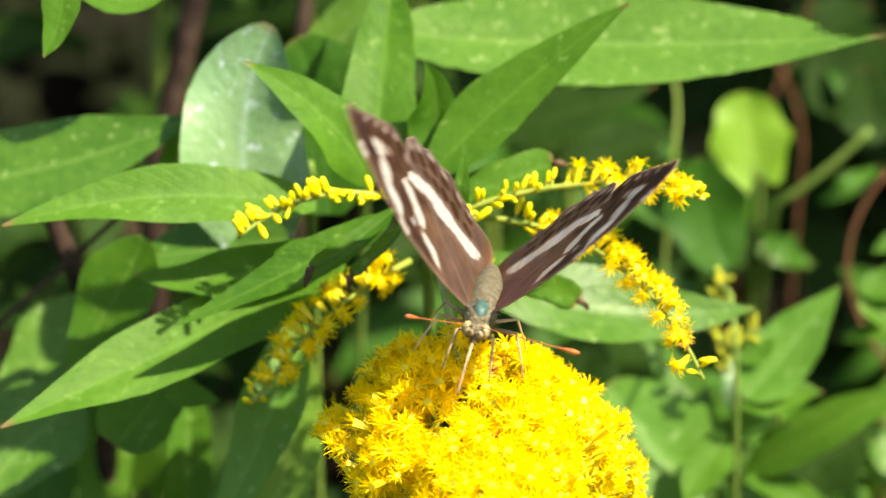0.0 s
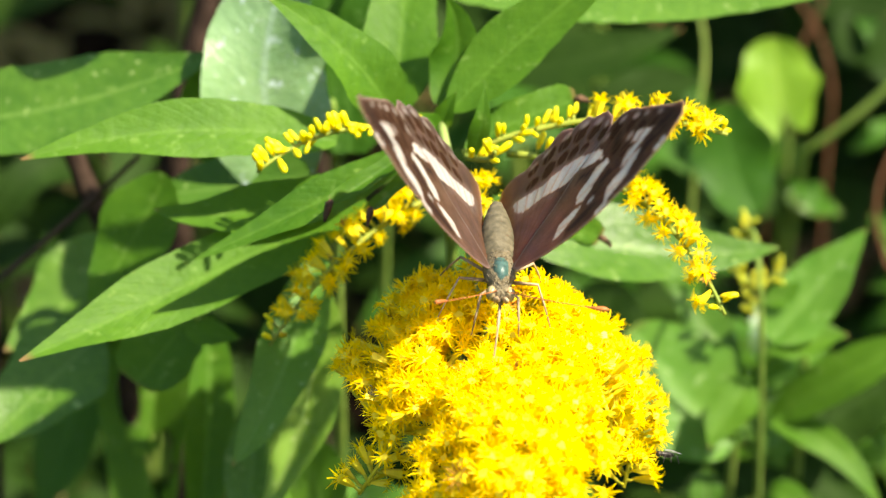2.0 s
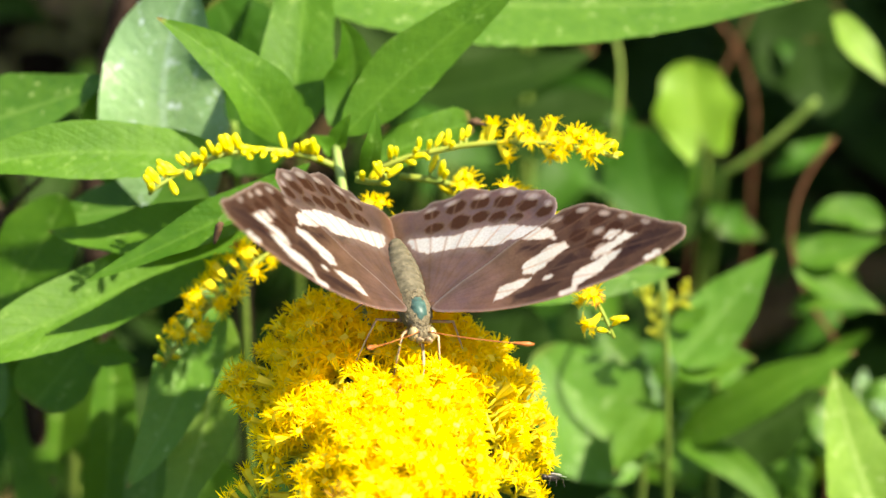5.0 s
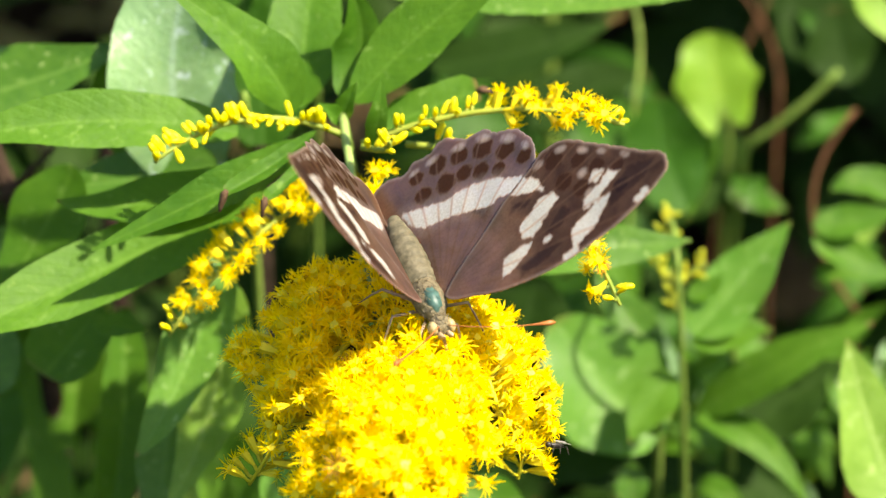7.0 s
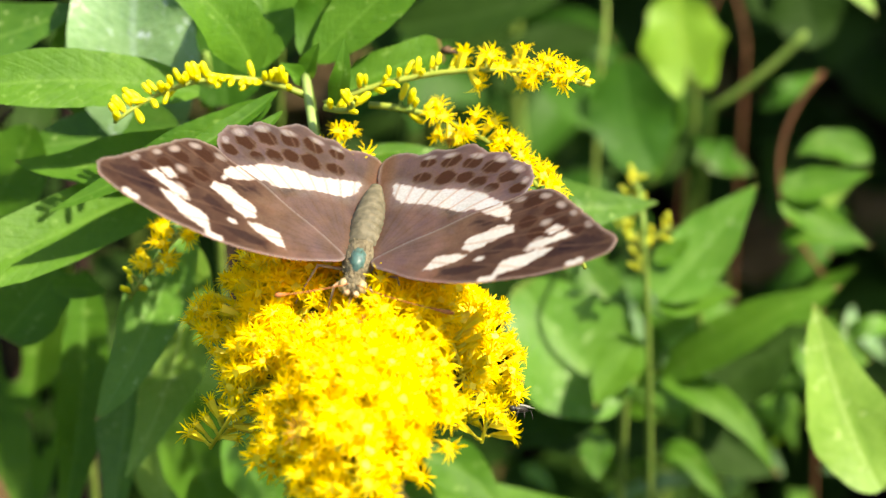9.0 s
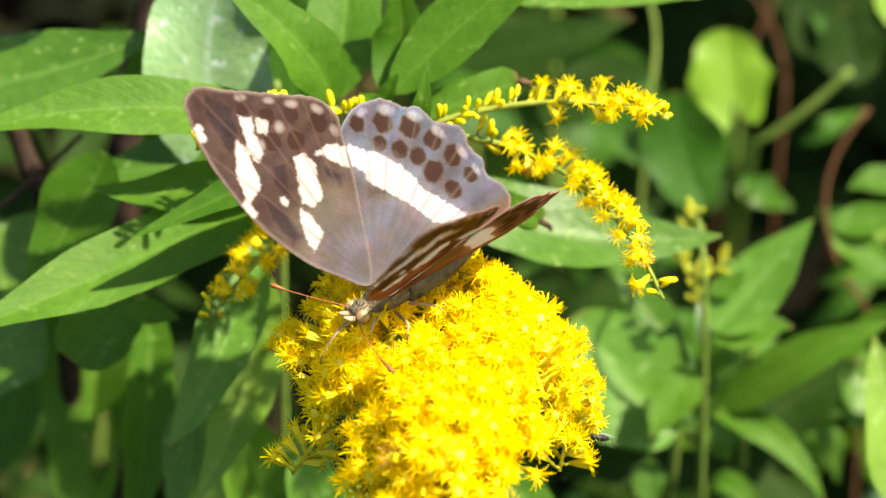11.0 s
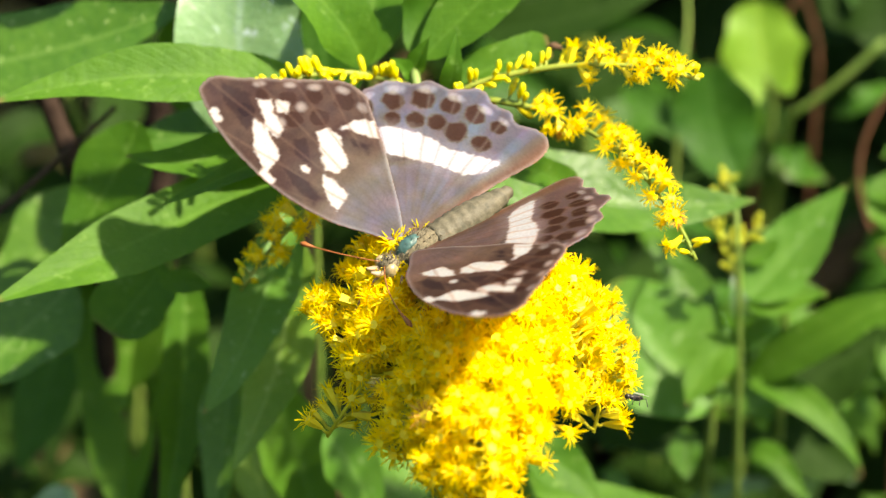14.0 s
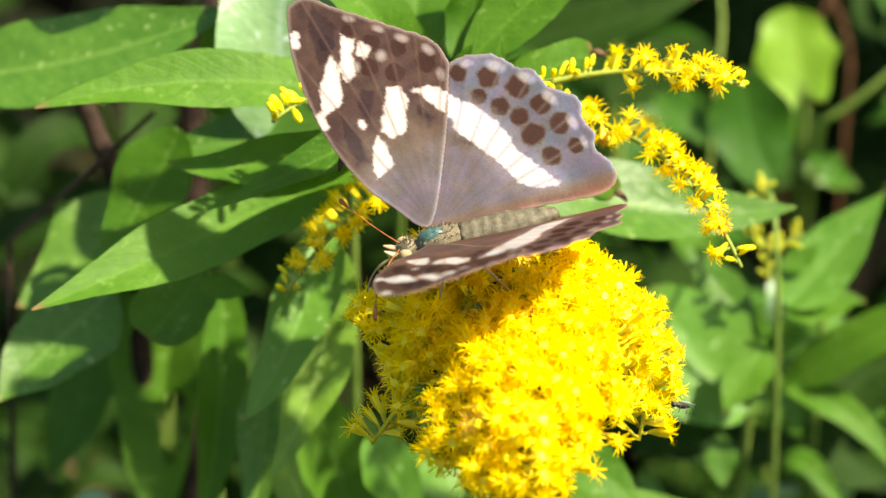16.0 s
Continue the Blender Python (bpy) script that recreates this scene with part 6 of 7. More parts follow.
        (14.7, pose(-0.01490, -0.02295, 0.00783, -8.8, -8.8, 109.6)),
        (14.8, pose(-0.01481, -0.02332, 0.00848, -8.1, -8.5, 109.9)),
        (14.9, pose(-0.01550, -0.02362, 0.00928, -8.7, -8.5, 110.4)),
        (15, pose(-0.01505, -0.02363, 0.01062, -8.0, -9.6, 113.7)),
        (15.1, pose(-0.01283, -0.02443, 0.00981, -5.9, -8.7, 113.3)),
        (15.2, pose(-0.01297, -0.02453, 0.01000, -7.5, -8.2, 111.9)),
        (15.4, pose(-0.01473, -0.02462, 0.01040, -6.3, -7.5, 109.9)),
        (15.5, pose(-0.01501, -0.02462, 0.01083, -9.1, -9.0, 110.8)),
        (15.6, pose(-0.01369, -0.02510, 0.01021, -6.4, -8.0, 108.1)),
        (15.8, pose(-0.01406, -0.02501, 0.01055, -5.1, -8.3, 104.6)),
        (16, pose(-0.01595, -0.02468, 0.01127, -9.4, -9.6, 97.2)),
    ])
    walk(right_fore, [
        (0, flap(1, 50.8, -7.1, -1.1)),
        (0.1, flap(1, 36.0, -12.2, -1.3)),
        (0.2, flap(1, 23.2, -10.3, -1.4)),
        (0.3, flap(1, 12.4, -9.5, -1.5)),
        (0.4, flap(1, 15.6, -8.6, -1.7)),
        (0.5, flap(1, 33.8, -1.8, -1.8)),
        (0.6, flap(1, 41.9, -2.1, -1.9)),
        (0.7, flap(1, 44.0, 2.5, -1.9)),
        (0.8, flap(1, 34.1, -0.8, -2.0)),
        (0.9, flap(1, 19.3, -2.2, -2.0)),
        (1, flap(1, 15.4, -2.5, -2.1)),
        (1.1, flap(1, 20.6, -1.9, -1.2)),
        (1.2, flap(1, 30.8, 0.8, -0.4)),
        (1.3, flap(1, 39.0, -0.6, 0.5)),
        (1.4, flap(1, 34.2, -3.9, 1.3)),
        (1.5, flap(1, 23.5, -1.3, 2.2)),
        (1.6, flap(1, 14.2, -8.6, 2.4)),
        (1.7, flap(1, 18.9, -4.9, 2.7)),
        (1.8, flap(1, 38.6, -4.2, 2.9)),
        (1.9, flap(1, 65.3, -1.5, 3.1)),
        (2, flap(1, 51.1, -1.8, 3.3)),
        (2.1, flap(1, 41.1, -1.7, 3.1)),
        (2.2, flap(1, 37.0, 0.4, 2.9)),
        (2.3, flap(1, 38.0, -3.5, 2.7)),
        (2.4, flap(1, 37.0, -4.4, 2.5)),
        (2.5, flap(1, 24.0, -4.3, 2.3)),
        (2.6, flap(1, 13.1, -10.5, 2.0)),
        (2.7, flap(1, 13.3, -9.7, 1.7)),
        (2.8, flap(1, 32.4, -5.0, 1.4)),
        (2.9, flap(1, 38.6, -3.2, 1.1)),
        (3, flap(1, 43.7, -3.4, 0.8)),
        (3.1, flap(1, 44.4, -3.7, 0.7)),
        (3.2, flap(1, 42.1, 0.0, 0.6)),
        (3.3, flap(1, 43.7, -0.3, 0.5)),
        (3.4, flap(1, 49.4, -0.5, 0.3)),
        (3.5, flap(1, 42.1, -2.8, 0.2)),
        (3.6, flap(1, 34.5, -4.1, -0.2)),
        (3.7, flap(1, 20.9, -2.4, -0.6)),
        (3.8, flap(1, 34.3, 0.2, -1.1)),
        (3.9, flap(1, 45.6, 3.9, -1.5)),
        (4, flap(1, 50.0, 2.6, -1.9)),
        (4.1, flap(1, 50.0, 5.2, -1.8)),
        (4.2, flap(1, 40.9, 1.9, -1.7)),
        (4.3, flap(1, 36.9, -0.5, -1.6)),
        (4.4, flap(1, 41.9, -1.9, -1.5)),
        (4.5, flap(1, 46.8, -2.3, -1.4)),
        (4.6, flap(1, 47.1, -4.2, -1.3)),
        (4.7, flap(1, 41.4, -1.1, -1.2)),
        (4.85, flap(1, 45.9, -0.9, -1.2)),
        (5, flap(1, 33.3, -0.8, -1.1)),
        (5.15, flap(1, 21.8, 0.4, -1.0)),
        (5.3, flap(1, 46.2, 0.5, -0.9)),
        (5.45, flap(1, 49.7, 0.7, -0.8)),
        (5.6, flap(1, 26.1, 0.8, -0.7)),
        (5.75, flap(1, 29.6, 1.0, -0.6)),
        (5.9, flap(1, 54.0, 1.1, -0.5)),
        (6.05, flap(1, 44.5, 1.3, -0.4)),
        (6.2, flap(1, 23.9, 2.4, -0.3)),
        (6.35, flap(1, 40.4, 2.6, -0.2)),
        (6.5, flap(1, 53.8, 2.7, -0.2)),
        (6.65, flap(1, 38.3, 2.9, -0.1)),
        (6.8, flap(1, 38.7, 3.0, 0.0)),
        (6.9, flap(1, 46.0, 7.1, 0.1)),
        (7, flap(1, 55.3, 9.2, 0.2)),
        (7.1, flap(1, 55.8, 8.0, 1.3)),
        (7.2, flap(1, 50.3, 5.9, 2.4)),
        (7.3, flap(1, 33.8, -2.3, 3.5)),
        (7.4, flap(1, 18.3, -4.5, 4.7)),
        (7.5, flap(1, 22.8, 0.4, 5.8)),
        (7.6, flap(1, 38.5, 3.6, 5.5)),
        (7.8, flap(1, 50.0, 1.9, 4.8)),
        (8, flap(1, 29.5, 2.3, 4.2)),
        (8.1, flap(1, 17.2, -0.0, 4.0)),
        (8.2, flap(1, 10.9, -1.4, 3.8)),
        (8.4, flap(1, 38.3, 0.9, 3.3)),
        (8.5, flap(1, 44.0, -0.5, 3.1)),
        (8.7, flap(1, 29.1, 2.7, 2.9)),
        (8.85, flap(1, 37.0, 1.9, 2.7)),
        (9, flap(1, 22.8, 0.1, 2.5)),
        (9.15, flap(1, 22.7, -1.8, 2.4)),
        (9.3, flap(1, 50.6, -2.6, 2.2)),
        (9.45, flap(1, 35.4, -4.4, 2.0)),
        (9.6, flap(1, 19.3, -5.3, 1.9)),
        (9.75, flap(1, 47.2, -7.1, 1.7)),
        (9.9, flap(1, 48.0, -8.9, 1.5)),
        (10.05, flap(1, 21.9, -9.7, 1.4)),
        (10.2, flap(1, 38.8, -11.6, 1.2)),
        (10.35, flap(1, 56.6, -12.4, 1.0)),
        (10.5, flap(1, 29.5, -14.2, 0.8)),
        (10.65, flap(1, 27.3, -16.1, 0.7)),
        (10.8, flap(1, 24.2, -16.9, 0.5)),
        (10.9, flap(1, 27.8, -1.8, 0.4)),
        (11, flap(1, 46.4, -7.7, 0.3)),
        (11.1, flap(1, 25.2, -2.8, -0.1)),
        (11.2, flap(1, 21.0, -7.0, -0.5)),
        (11.3, flap(1, 20.8, -4.2, -0.9)),
        (11.4, flap(1, 21.6, 0.6, -1.3)),
        (11.5, flap(1, 35.4, -8.5, -1.7)),
        (11.6, flap(1, 22.1, -0.2, -1.6)),
        (11.7, flap(1, 16.7, -3.8, -1.5)),
        (11.8, flap(1, 11.4, -4.4, -1.4)),
        (11.9, flap(1, 13.1, -5.0, -1.3)),
        (12, flap(1, 18.8, 0.4, -1.3)),
        (12.1, flap(1, 16.2, 3.2, -1.3)),
        (12.2, flap(1, 18.7, 7.1, -1.4)),
        (12.3, flap(1, 15.2, -0.1, -1.4)),
        (12.4, flap(1, 13.6, -0.3, -1.5)),
        (12.5, flap(1, 12.1, 0.6, -1.6)),
        (12.6, flap(1, 14.8, -1.6, -1.5)),
        (12.8, flap(1, 19.2, 6.1, -1.4)),
        (12.9, flap(1, 21.0, 0.9, -1.3)),
        (13, flap(1, 19.7, 0.8, -1.3)),
        (13.1, flap(1, 23.0, -1.8, -1.3)),
        (13.2, flap(1, 19.3, -2.3, -1.4)),
        (13.3, flap(1, 25.6, -7.9, -1.5)),
        (13.4, flap(1, 33.0, -8.4, -1.5)),
        (13.5, flap(1, 47.3, -4.0, -1.6)),
        (13.6, flap(1, 35.1, 1.5, -1.9)),
        (13.7, flap(1, 33.8, -3.0, -2.3)),
        (13.8, flap(1, 29.6, -4.6, -2.6)),
        (13.9, flap(1, 20.3, -3.1, -2.9)),
        (14, flap(1, 19.1, 0.4, -3.2)),
        (14.1, flap(1, 22.7, 0.1, -3.8)),
        (14.2, flap(1, 21.4, 4.9, -4.4)),
        (14.3, flap(1, 20.0, 0.6, -4.9)),
        (14.4, flap(1, 17.7, -1.7, -5.5)),
        (14.5, flap(1, 19.3, -1.9, -6.1)),
        (14.6, flap(1, 16.3, -0.7, -5.0)),
        (14.7, flap(1, 16.3, 0.5, -3.9)),
        (14.8, flap(1, 17.4, 1.7, -2.8)),
        (14.9, flap(1, 20.4, -1.1, -1.7)),
        (15, flap(1, 16.4, -2.0, -0.6)),
        (15.1, flap(1, 14.7, -3.4, -1.4)),
        (15.2, flap(1, 15.1, -0.9, -2.2)),
        (15.4, flap(1, 21.7, 2.2, -3.7)),
        (15.5, flap(1, 27.0, -0.3, -4.5)),
        (15.6, flap(1, 17.8, -0.7, -2.9)),
        (15.8, flap(1, 22.3, 0.6, 0.2)),
        (16, flap(1, 30.8, -5.2, 3.4)),
    ])
    walk(right_hind, [
        (0, flap(1, 50.8, -0.7, -1.1)),
        (0.1, flap(1, 36.0, -6.5, -1.3)),
        (0.2, flap(1, 23.2, -5.3, -1.4)),
        (0.3, flap(1, 12.4, -5.1, -1.5)),
        (0.4, flap(1, 15.6, -4.9, -1.7)),
        (0.5, flap(1, 33.8, 1.3, -1.8)),
        (0.6, flap(1, 41.9, 0.9, -1.9)),
        (0.7, flap(1, 44.0, 5.6, -1.9)),
        (0.8, flap(1, 34.1, 2.2, -2.0)),
        (0.9, flap(1, 19.3, 0.8, -2.0)),
        (1, flap(1, 15.4, 0.4, -2.1)),
        (1.1, flap(1, 20.6, 0.8, -1.2)),
        (1.2, flap(1, 30.8, 3.2, -0.4)),
        (1.3, flap(1, 39.0, 1.5, 0.5)),
        (1.4, flap(1, 34.2, -2.1, 1.3)),
        (1.5, flap(1, 23.5, 0.3, 2.2)),
        (1.6, flap(1, 14.2, -7.1, 2.4)),
        (1.7, flap(1, 18.9, -3.6, 2.7)),
        (1.8, flap(1, 38.6, -3.0, 2.9)),
        (1.9, flap(1, 65.3, -0.4, 3.1)),
        (2, flap(1, 51.1, -0.8, 3.3)),
        (2.1, flap(1, 41.1, -0.4, 3.1)),
        (2.2, flap(1, 37.0, 2.1, 2.9)),
        (2.3, flap(1, 38.0, -1.5, 2.7)),
        (2.4, flap(1, 37.0, -2.1, 2.5)),
        (2.5, flap(1, 24.0, -1.6, 2.3)),
        (2.6, flap(1, 13.1, -7.0, 2.0)),
        (2.7, flap(1, 13.3, -5.4, 1.7)),
        (2.8, flap(1, 32.4, 0.2, 1.4)),
        (2.9, flap(1, 38.6, 2.8, 1.1)),
        (3, flap(1, 43.7, 3.4, 0.8)),
        (3.1, flap(1, 44.4, 2.5, 0.7)),
        (3.2, flap(1, 42.1, 5.6, 0.6)),
        (3.3, flap(1, 43.7, 4.7, 0.5)),
        (3.4, flap(1, 49.4, 3.8, 0.3)),
        (3.5, flap(1, 42.1, 0.8, 0.2)),
        (3.6, flap(1, 34.5, -0.7, -0.2)),
        (3.7, flap(1, 20.9, 0.8, -0.6)),
        (3.8, flap(1, 34.3, 3.3, -1.1)),
        (3.9, flap(1, 45.6, 6.8, -1.5)),
        (4, flap(1, 50.0, 5.3, -1.9)),
        (4.1, flap(1, 50.0, 8.7, -1.8)),
        (4.2, flap(1, 40.9, 6.1, -1.7)),
        (4.3, flap(1, 36.9, 4.5, -1.6)),
        (4.4, flap(1, 41.9, 3.9, -1.5)),
        (4.5, flap(1, 46.8, 4.4, -1.4)),
        (4.6, flap(1, 47.1, 2.0, -1.3)),
        (4.7, flap(1, 41.4, 4.6, -1.2)),
        (4.85, flap(1, 45.9, 4.1, -1.2)),
        (5, flap(1, 33.3, 3.5, -1.1)),
        (5.15, flap(1, 21.8, 3.9, -1.0)),
        (5.3, flap(1, 46.2, 3.4, -0.9)),
        (5.45, flap(1, 49.7, 2.8, -0.8)),
        (5.6, flap(1, 26.1, 2.3, -0.7)),
        (5.75, flap(1, 29.6, 1.7, -0.6)),
        (5.9, flap(1, 54.0, 1.2, -0.5)),
        (6.05, flap(1, 44.5, 0.6, -0.4)),
        (6.2, flap(1, 23.9, 1.1, -0.3)),
        (6.35, flap(1, 40.4, 0.5, -0.2)),
        (6.5, flap(1, 53.8, -0.1, -0.2)),
        (6.65, flap(1, 38.3, -0.6, -0.1)),
        (6.8, flap(1, 38.7, -1.2, 0.0)),
        (6.9, flap(1, 46.0, 2.5, 0.1)),
        (7, flap(1, 55.3, 4.1, 0.2)),
        (7.1, flap(1, 55.8, 4.0, 1.3)),
        (7.2, flap(1, 50.3, 2.9, 2.4)),
        (7.3, flap(1, 33.8, -4.2, 3.5)),
        (7.4, flap(1, 18.3, -5.3, 4.7)),
        (7.5, flap(1, 22.8, 0.6, 5.8)),
        (7.6, flap(1, 38.5, 3.3, 5.5)),
        (7.8, flap(1, 50.0, 0.8, 4.8)),
        (8, flap(1, 29.5, 0.2, 4.2)),
        (8.1, flap(1, 17.2, -1.4, 4.0)),
        (8.2, flap(1, 10.9, -2.0, 3.8)),
        (8.4, flap(1, 38.3, 1.9, 3.3)),
        (8.5, flap(1, 44.0, 1.3, 3.1)),
        (8.7, flap(1, 29.1, 4.6, 2.9)),
        (8.85, flap(1, 37.0, 3.8, 2.7)),
        (9, flap(1, 22.8, 2.0, 2.5)),
        (9.15, flap(1, 22.7, 0.3, 2.4)),
        (9.3, flap(1, 50.6, -0.5, 2.2)),
        (9.45, flap(1, 35.4, -2.3, 2.0)),
        (9.6, flap(1, 19.3, -3.1, 1.9)),
        (9.75, flap(1, 47.2, -4.8, 1.7)),
        (9.9, flap(1, 48.0, -6.6, 1.5)),
        (10.05, flap(1, 21.9, -7.4, 1.4)),
        (10.2, flap(1, 38.8, -9.1, 1.2)),
        (10.35, flap(1, 56.6, -9.9, 1.0)),
        (10.5, flap(1, 29.5, -11.7, 0.8)),
        (10.65, flap(1, 27.3, -13.5, 0.7)),
        (10.8, flap(1, 24.2, -14.2, 0.5)),
        (10.9, flap(1, 27.8, 0.9, 0.4)),
        (11, flap(1, 46.4, -4.9, 0.3)),
        (11.1, flap(1, 25.2, -0.7, -0.1)),
        (11.2, flap(1, 21.0, -5.4, -0.5)),
        (11.3, flap(1, 20.8, -3.1, -0.9)),
        (11.4, flap(1, 21.6, 1.2, -1.3)),
        (11.5, flap(1, 35.4, -8.5, -1.7)),
        (11.6, flap(1, 22.1, -1.3, -1.6)),
        (11.7, flap(1, 16.7, -6.0, -1.5)),
        (11.8, flap(1, 11.4, -7.7, -1.4)),
        (11.9, flap(1, 13.1, -9.4, -1.3)),
        (12, flap(1, 18.8, -5.2, -1.3)),
        (12.1, flap(1, 16.2, -2.6, -1.3)),
        (12.2, flap(1, 18.7, 0.9, -1.4)),
        (12.3, flap(1, 15.2, -6.6, -1.4)),
        (12.4, flap(1, 13.6, -7.1, -1.5)),
        (12.5, flap(1, 12.1, -6.6, -1.6)),
        (12.6, flap(1, 14.8, -8.4, -1.5)),
        (12.8, flap(1, 19.2, -0.1, -1.4)),
        (12.9, flap(1, 21.0, -5.0, -1.3)),
        (13, flap(1, 19.7, -4.9, -1.3)),
        (13.1, flap(1, 23.0, -7.3, -1.3)),
        (13.2, flap(1, 19.3, -7.8, -1.4)),
        (13.3, flap(1, 25.6, -13.2, -1.5)),
        (13.4, flap(1, 33.0, -13.7, -1.5)),
        (13.5, flap(1, 47.3, -9.1, -1.6)),
        (13.6, flap(1, 35.1, -3.9, -1.9)),
        (13.7, flap(1, 33.8, -8.7, -2.3)),
        (13.8, flap(1, 29.6, -10.5, -2.6)),
        (13.9, flap(1, 20.3, -9.2, -2.9)),
        (14, flap(1, 19.1, -6.0, -3.2)),
        (14.1, flap(1, 22.7, -5.1, -3.8)),
        (14.2, flap(1, 21.4, 0.9, -4.4)),
        (14.3, flap(1, 20.0, -2.2, -4.9)),
        (14.4, flap(1, 17.7, -3.3, -5.5)),
        (14.5, flap(1, 19.3, -2.3, -6.1)),
        (14.6, flap(1, 16.3, -1.2, -5.0)),
        (14.7, flap(1, 16.3, -0.1, -3.9)),
        (14.8, flap(1, 17.4, 1.0, -2.8)),
        (14.9, flap(1, 20.4, -1.8, -1.7)),
        (15, flap(1, 16.4, -2.7, -0.6)),
        (15.1, flap(1, 14.7, -4.2, -1.4)),
        (15.2, flap(1, 15.1, -1.6, -2.2)),
        (15.4, flap(1, 21.7, 1.5, -3.7)),
        (15.5, flap(1, 27.0, -1.0, -4.5)),
        (15.6, flap(1, 17.8, -1.5, -2.9)),
        (15.8, flap(1, 22.3, -0.6, 0.2)),
        (16, flap(1, 30.8, -6.7, 3.4)),
    ])
    walk(left_fore, [
        (0, flap(-1, 55.6, -3.7, 1.0)),
        (0.1, flap(-1, 48.7, -5.9, 1.7)),
        (0.2, flap(-1, 35.8, -6.1, 2.4)),
        (0.3, flap(-1, 26.0, -7.2, 3.1)),
        (0.4, flap(-1, 30.1, -5.4, 3.8)),
        (0.5, flap(-1, 37.2, -2.5, 4.4)),
        (0.6, flap(-1, 51.5, -3.0, 4.5)),
        (0.7, flap(-1, 52.8, -6.5, 4.6)),
        (0.8, flap(-1, 40.1, -4.0, 4.6)),
        (0.9, flap(-1, 31.4, -3.4, 4.7)),
        (1, flap(-1, 20.7, -2.9, 4.8)),
        (1.1, flap(-1, 35.0, 0.8, 4.9)),
        (1.2, flap(-1, 40.4, -1.6, 5.0)),
        (1.3, flap(-1, 51.8, -1.9, 5.1)),
        (1.4, flap(-1, 47.2, -2.2, 5.2)),
        (1.5, flap(-1, 34.6, 2.5, 5.2)),
        (1.6, flap(-1, 25.2, -4.6, 4.8)),
        (1.7, flap(-1, 22.8, -3.6, 4.4)),
        (1.8, flap(-1, 37.5, -2.6, 4.0)),
        (1.9, flap(-1, 61.1, -7.6, 3.6)),
        (2, flap(-1, 57.7, 1.4, 3.2)),
        (2.1, flap(-1, 41.4, -3.4, 3.4)),
        (2.2, flap(-1, 32.0, -4.2, 3.6)),
        (2.3, flap(-1, 46.7, -1.0, 3.9)),
        (2.4, flap(-1, 35.3, -4.8, 4.1)),
        (2.5, flap(-1, 26.0, -2.6, 4.4)),
        (2.6, flap(-1, 18.6, -5.9, 3.9)),
        (2.7, flap(-1, 18.3, -7.3, 3.5)),
        (2.8, flap(-1, 30.0, -6.6, 3.1)),
        (2.9, flap(-1, 43.6, -4.0, 2.7)),
        (3, flap(-1, 45.3, -1.3, 2.3)),
        (3.1, flap(-1, 40.0, -7.6, 1.6)),
        (3.2, flap(-1, 42.7, -1.9, 0.9)),
        (3.3, flap(-1, 46.3, 1.9, 0.1)),
        (3.4, flap(-1, 49.0, 0.6, -0.6)),
        (3.5, flap(-1, 47.7, 1.3, -1.3)),
        (3.6, flap(-1, 36.2, -3.4, -1.0)),
        (3.7, flap(-1, 25.8, -7.2, -0.6)),
        (3.8, flap(-1, 31.3, -5.0, -0.3)),
        (3.9, flap(-1, 40.9, -4.7, 0.0)),
        (4, flap(-1, 50.4, 2.5, 0.3)),
        (4.1, flap(-1, 45.1, -1.9, 0.7)),
        (4.2, flap(-1, 27.9, -2.4, 1.0)),
        (4.3, flap(-1, 39.6, -0.8, 1.3)),
        (4.4, flap(-1, 44.3, -1.3, 1.6)),
        (4.5, flap(-1, 52.0, 0.3, 2.0)),
        (4.6, flap(-1, 56.7, 4.1, 2.0)),
        (4.7, flap(-1, 41.5, -0.1, 2.0)),
        (4.85, flap(-1, 46.0, -0.3, 2.1)),
        (5, flap(-1, 30.6, -0.6, 2.1)),
        (5.15, flap(-1, 25.1, -0.9, 2.2)),
        (5.3, flap(-1, 48.7, -1.1, 2.2)),
        (5.45, flap(-1, 45.3, -2.4, 2.3)),
        (5.6, flap(-1, 21.8, -2.6, 2.3)),
        (5.75, flap(-1, 30.4, -2.9, 2.4)),
        (5.9, flap(-1, 51.0, -3.2, 2.4)),
        (6.05, flap(-1, 35.5, -3.4, 2.5)),
        (6.2, flap(-1, 18.1, -3.7, 2.5)),
        (6.35, flap(-1, 37.7, -3.9, 2.6)),
        (6.5, flap(-1, 45.2, -4.2, 2.6)),
        (6.65, flap(-1, 24.8, -4.5, 2.7)),
        (6.8, flap(-1, 24.3, -5.7, 2.7)),
        (6.9, flap(-1, 34.1, -3.9, 2.8)),
        (7, flap(-1, 40.8, 1.9, 2.8)),
        (7.1, flap(-1, 42.4, 2.3, 2.8)),
        (7.2, flap(-1, 31.0, -3.3, 2.8)),
        (7.3, flap(-1, 21.6, -4.0, 2.7)),
        (7.4, flap(-1, 14.2, -3.6, 2.7)),
        (7.5, flap(-1, 23.7, 0.7, 2.7)),
        (7.6, flap(-1, 34.0, 3.1, 2.9)),
        (7.8, flap(-1, 52.5, 0.9, 3.2)),
        (8, flap(-1, 36.9, 0.6, 3.6)),
        (8.1, flap(-1, 32.2, -2.8, 3.1)),
        (8.2, flap(-1, 31.5, -3.1, 2.6)),
        (8.4, flap(-1, 50.1, 1.1, 1.7)),
        (8.5, flap(-1, 55.3, 0.7, 1.2)),
        (8.7, flap(-1, 44.5, -0.9, 1.0)),
        (8.85, flap(-1, 46.6, -0.5, 0.8)),
        (9, flap(-1, 24.8, -1.2, 0.6)),
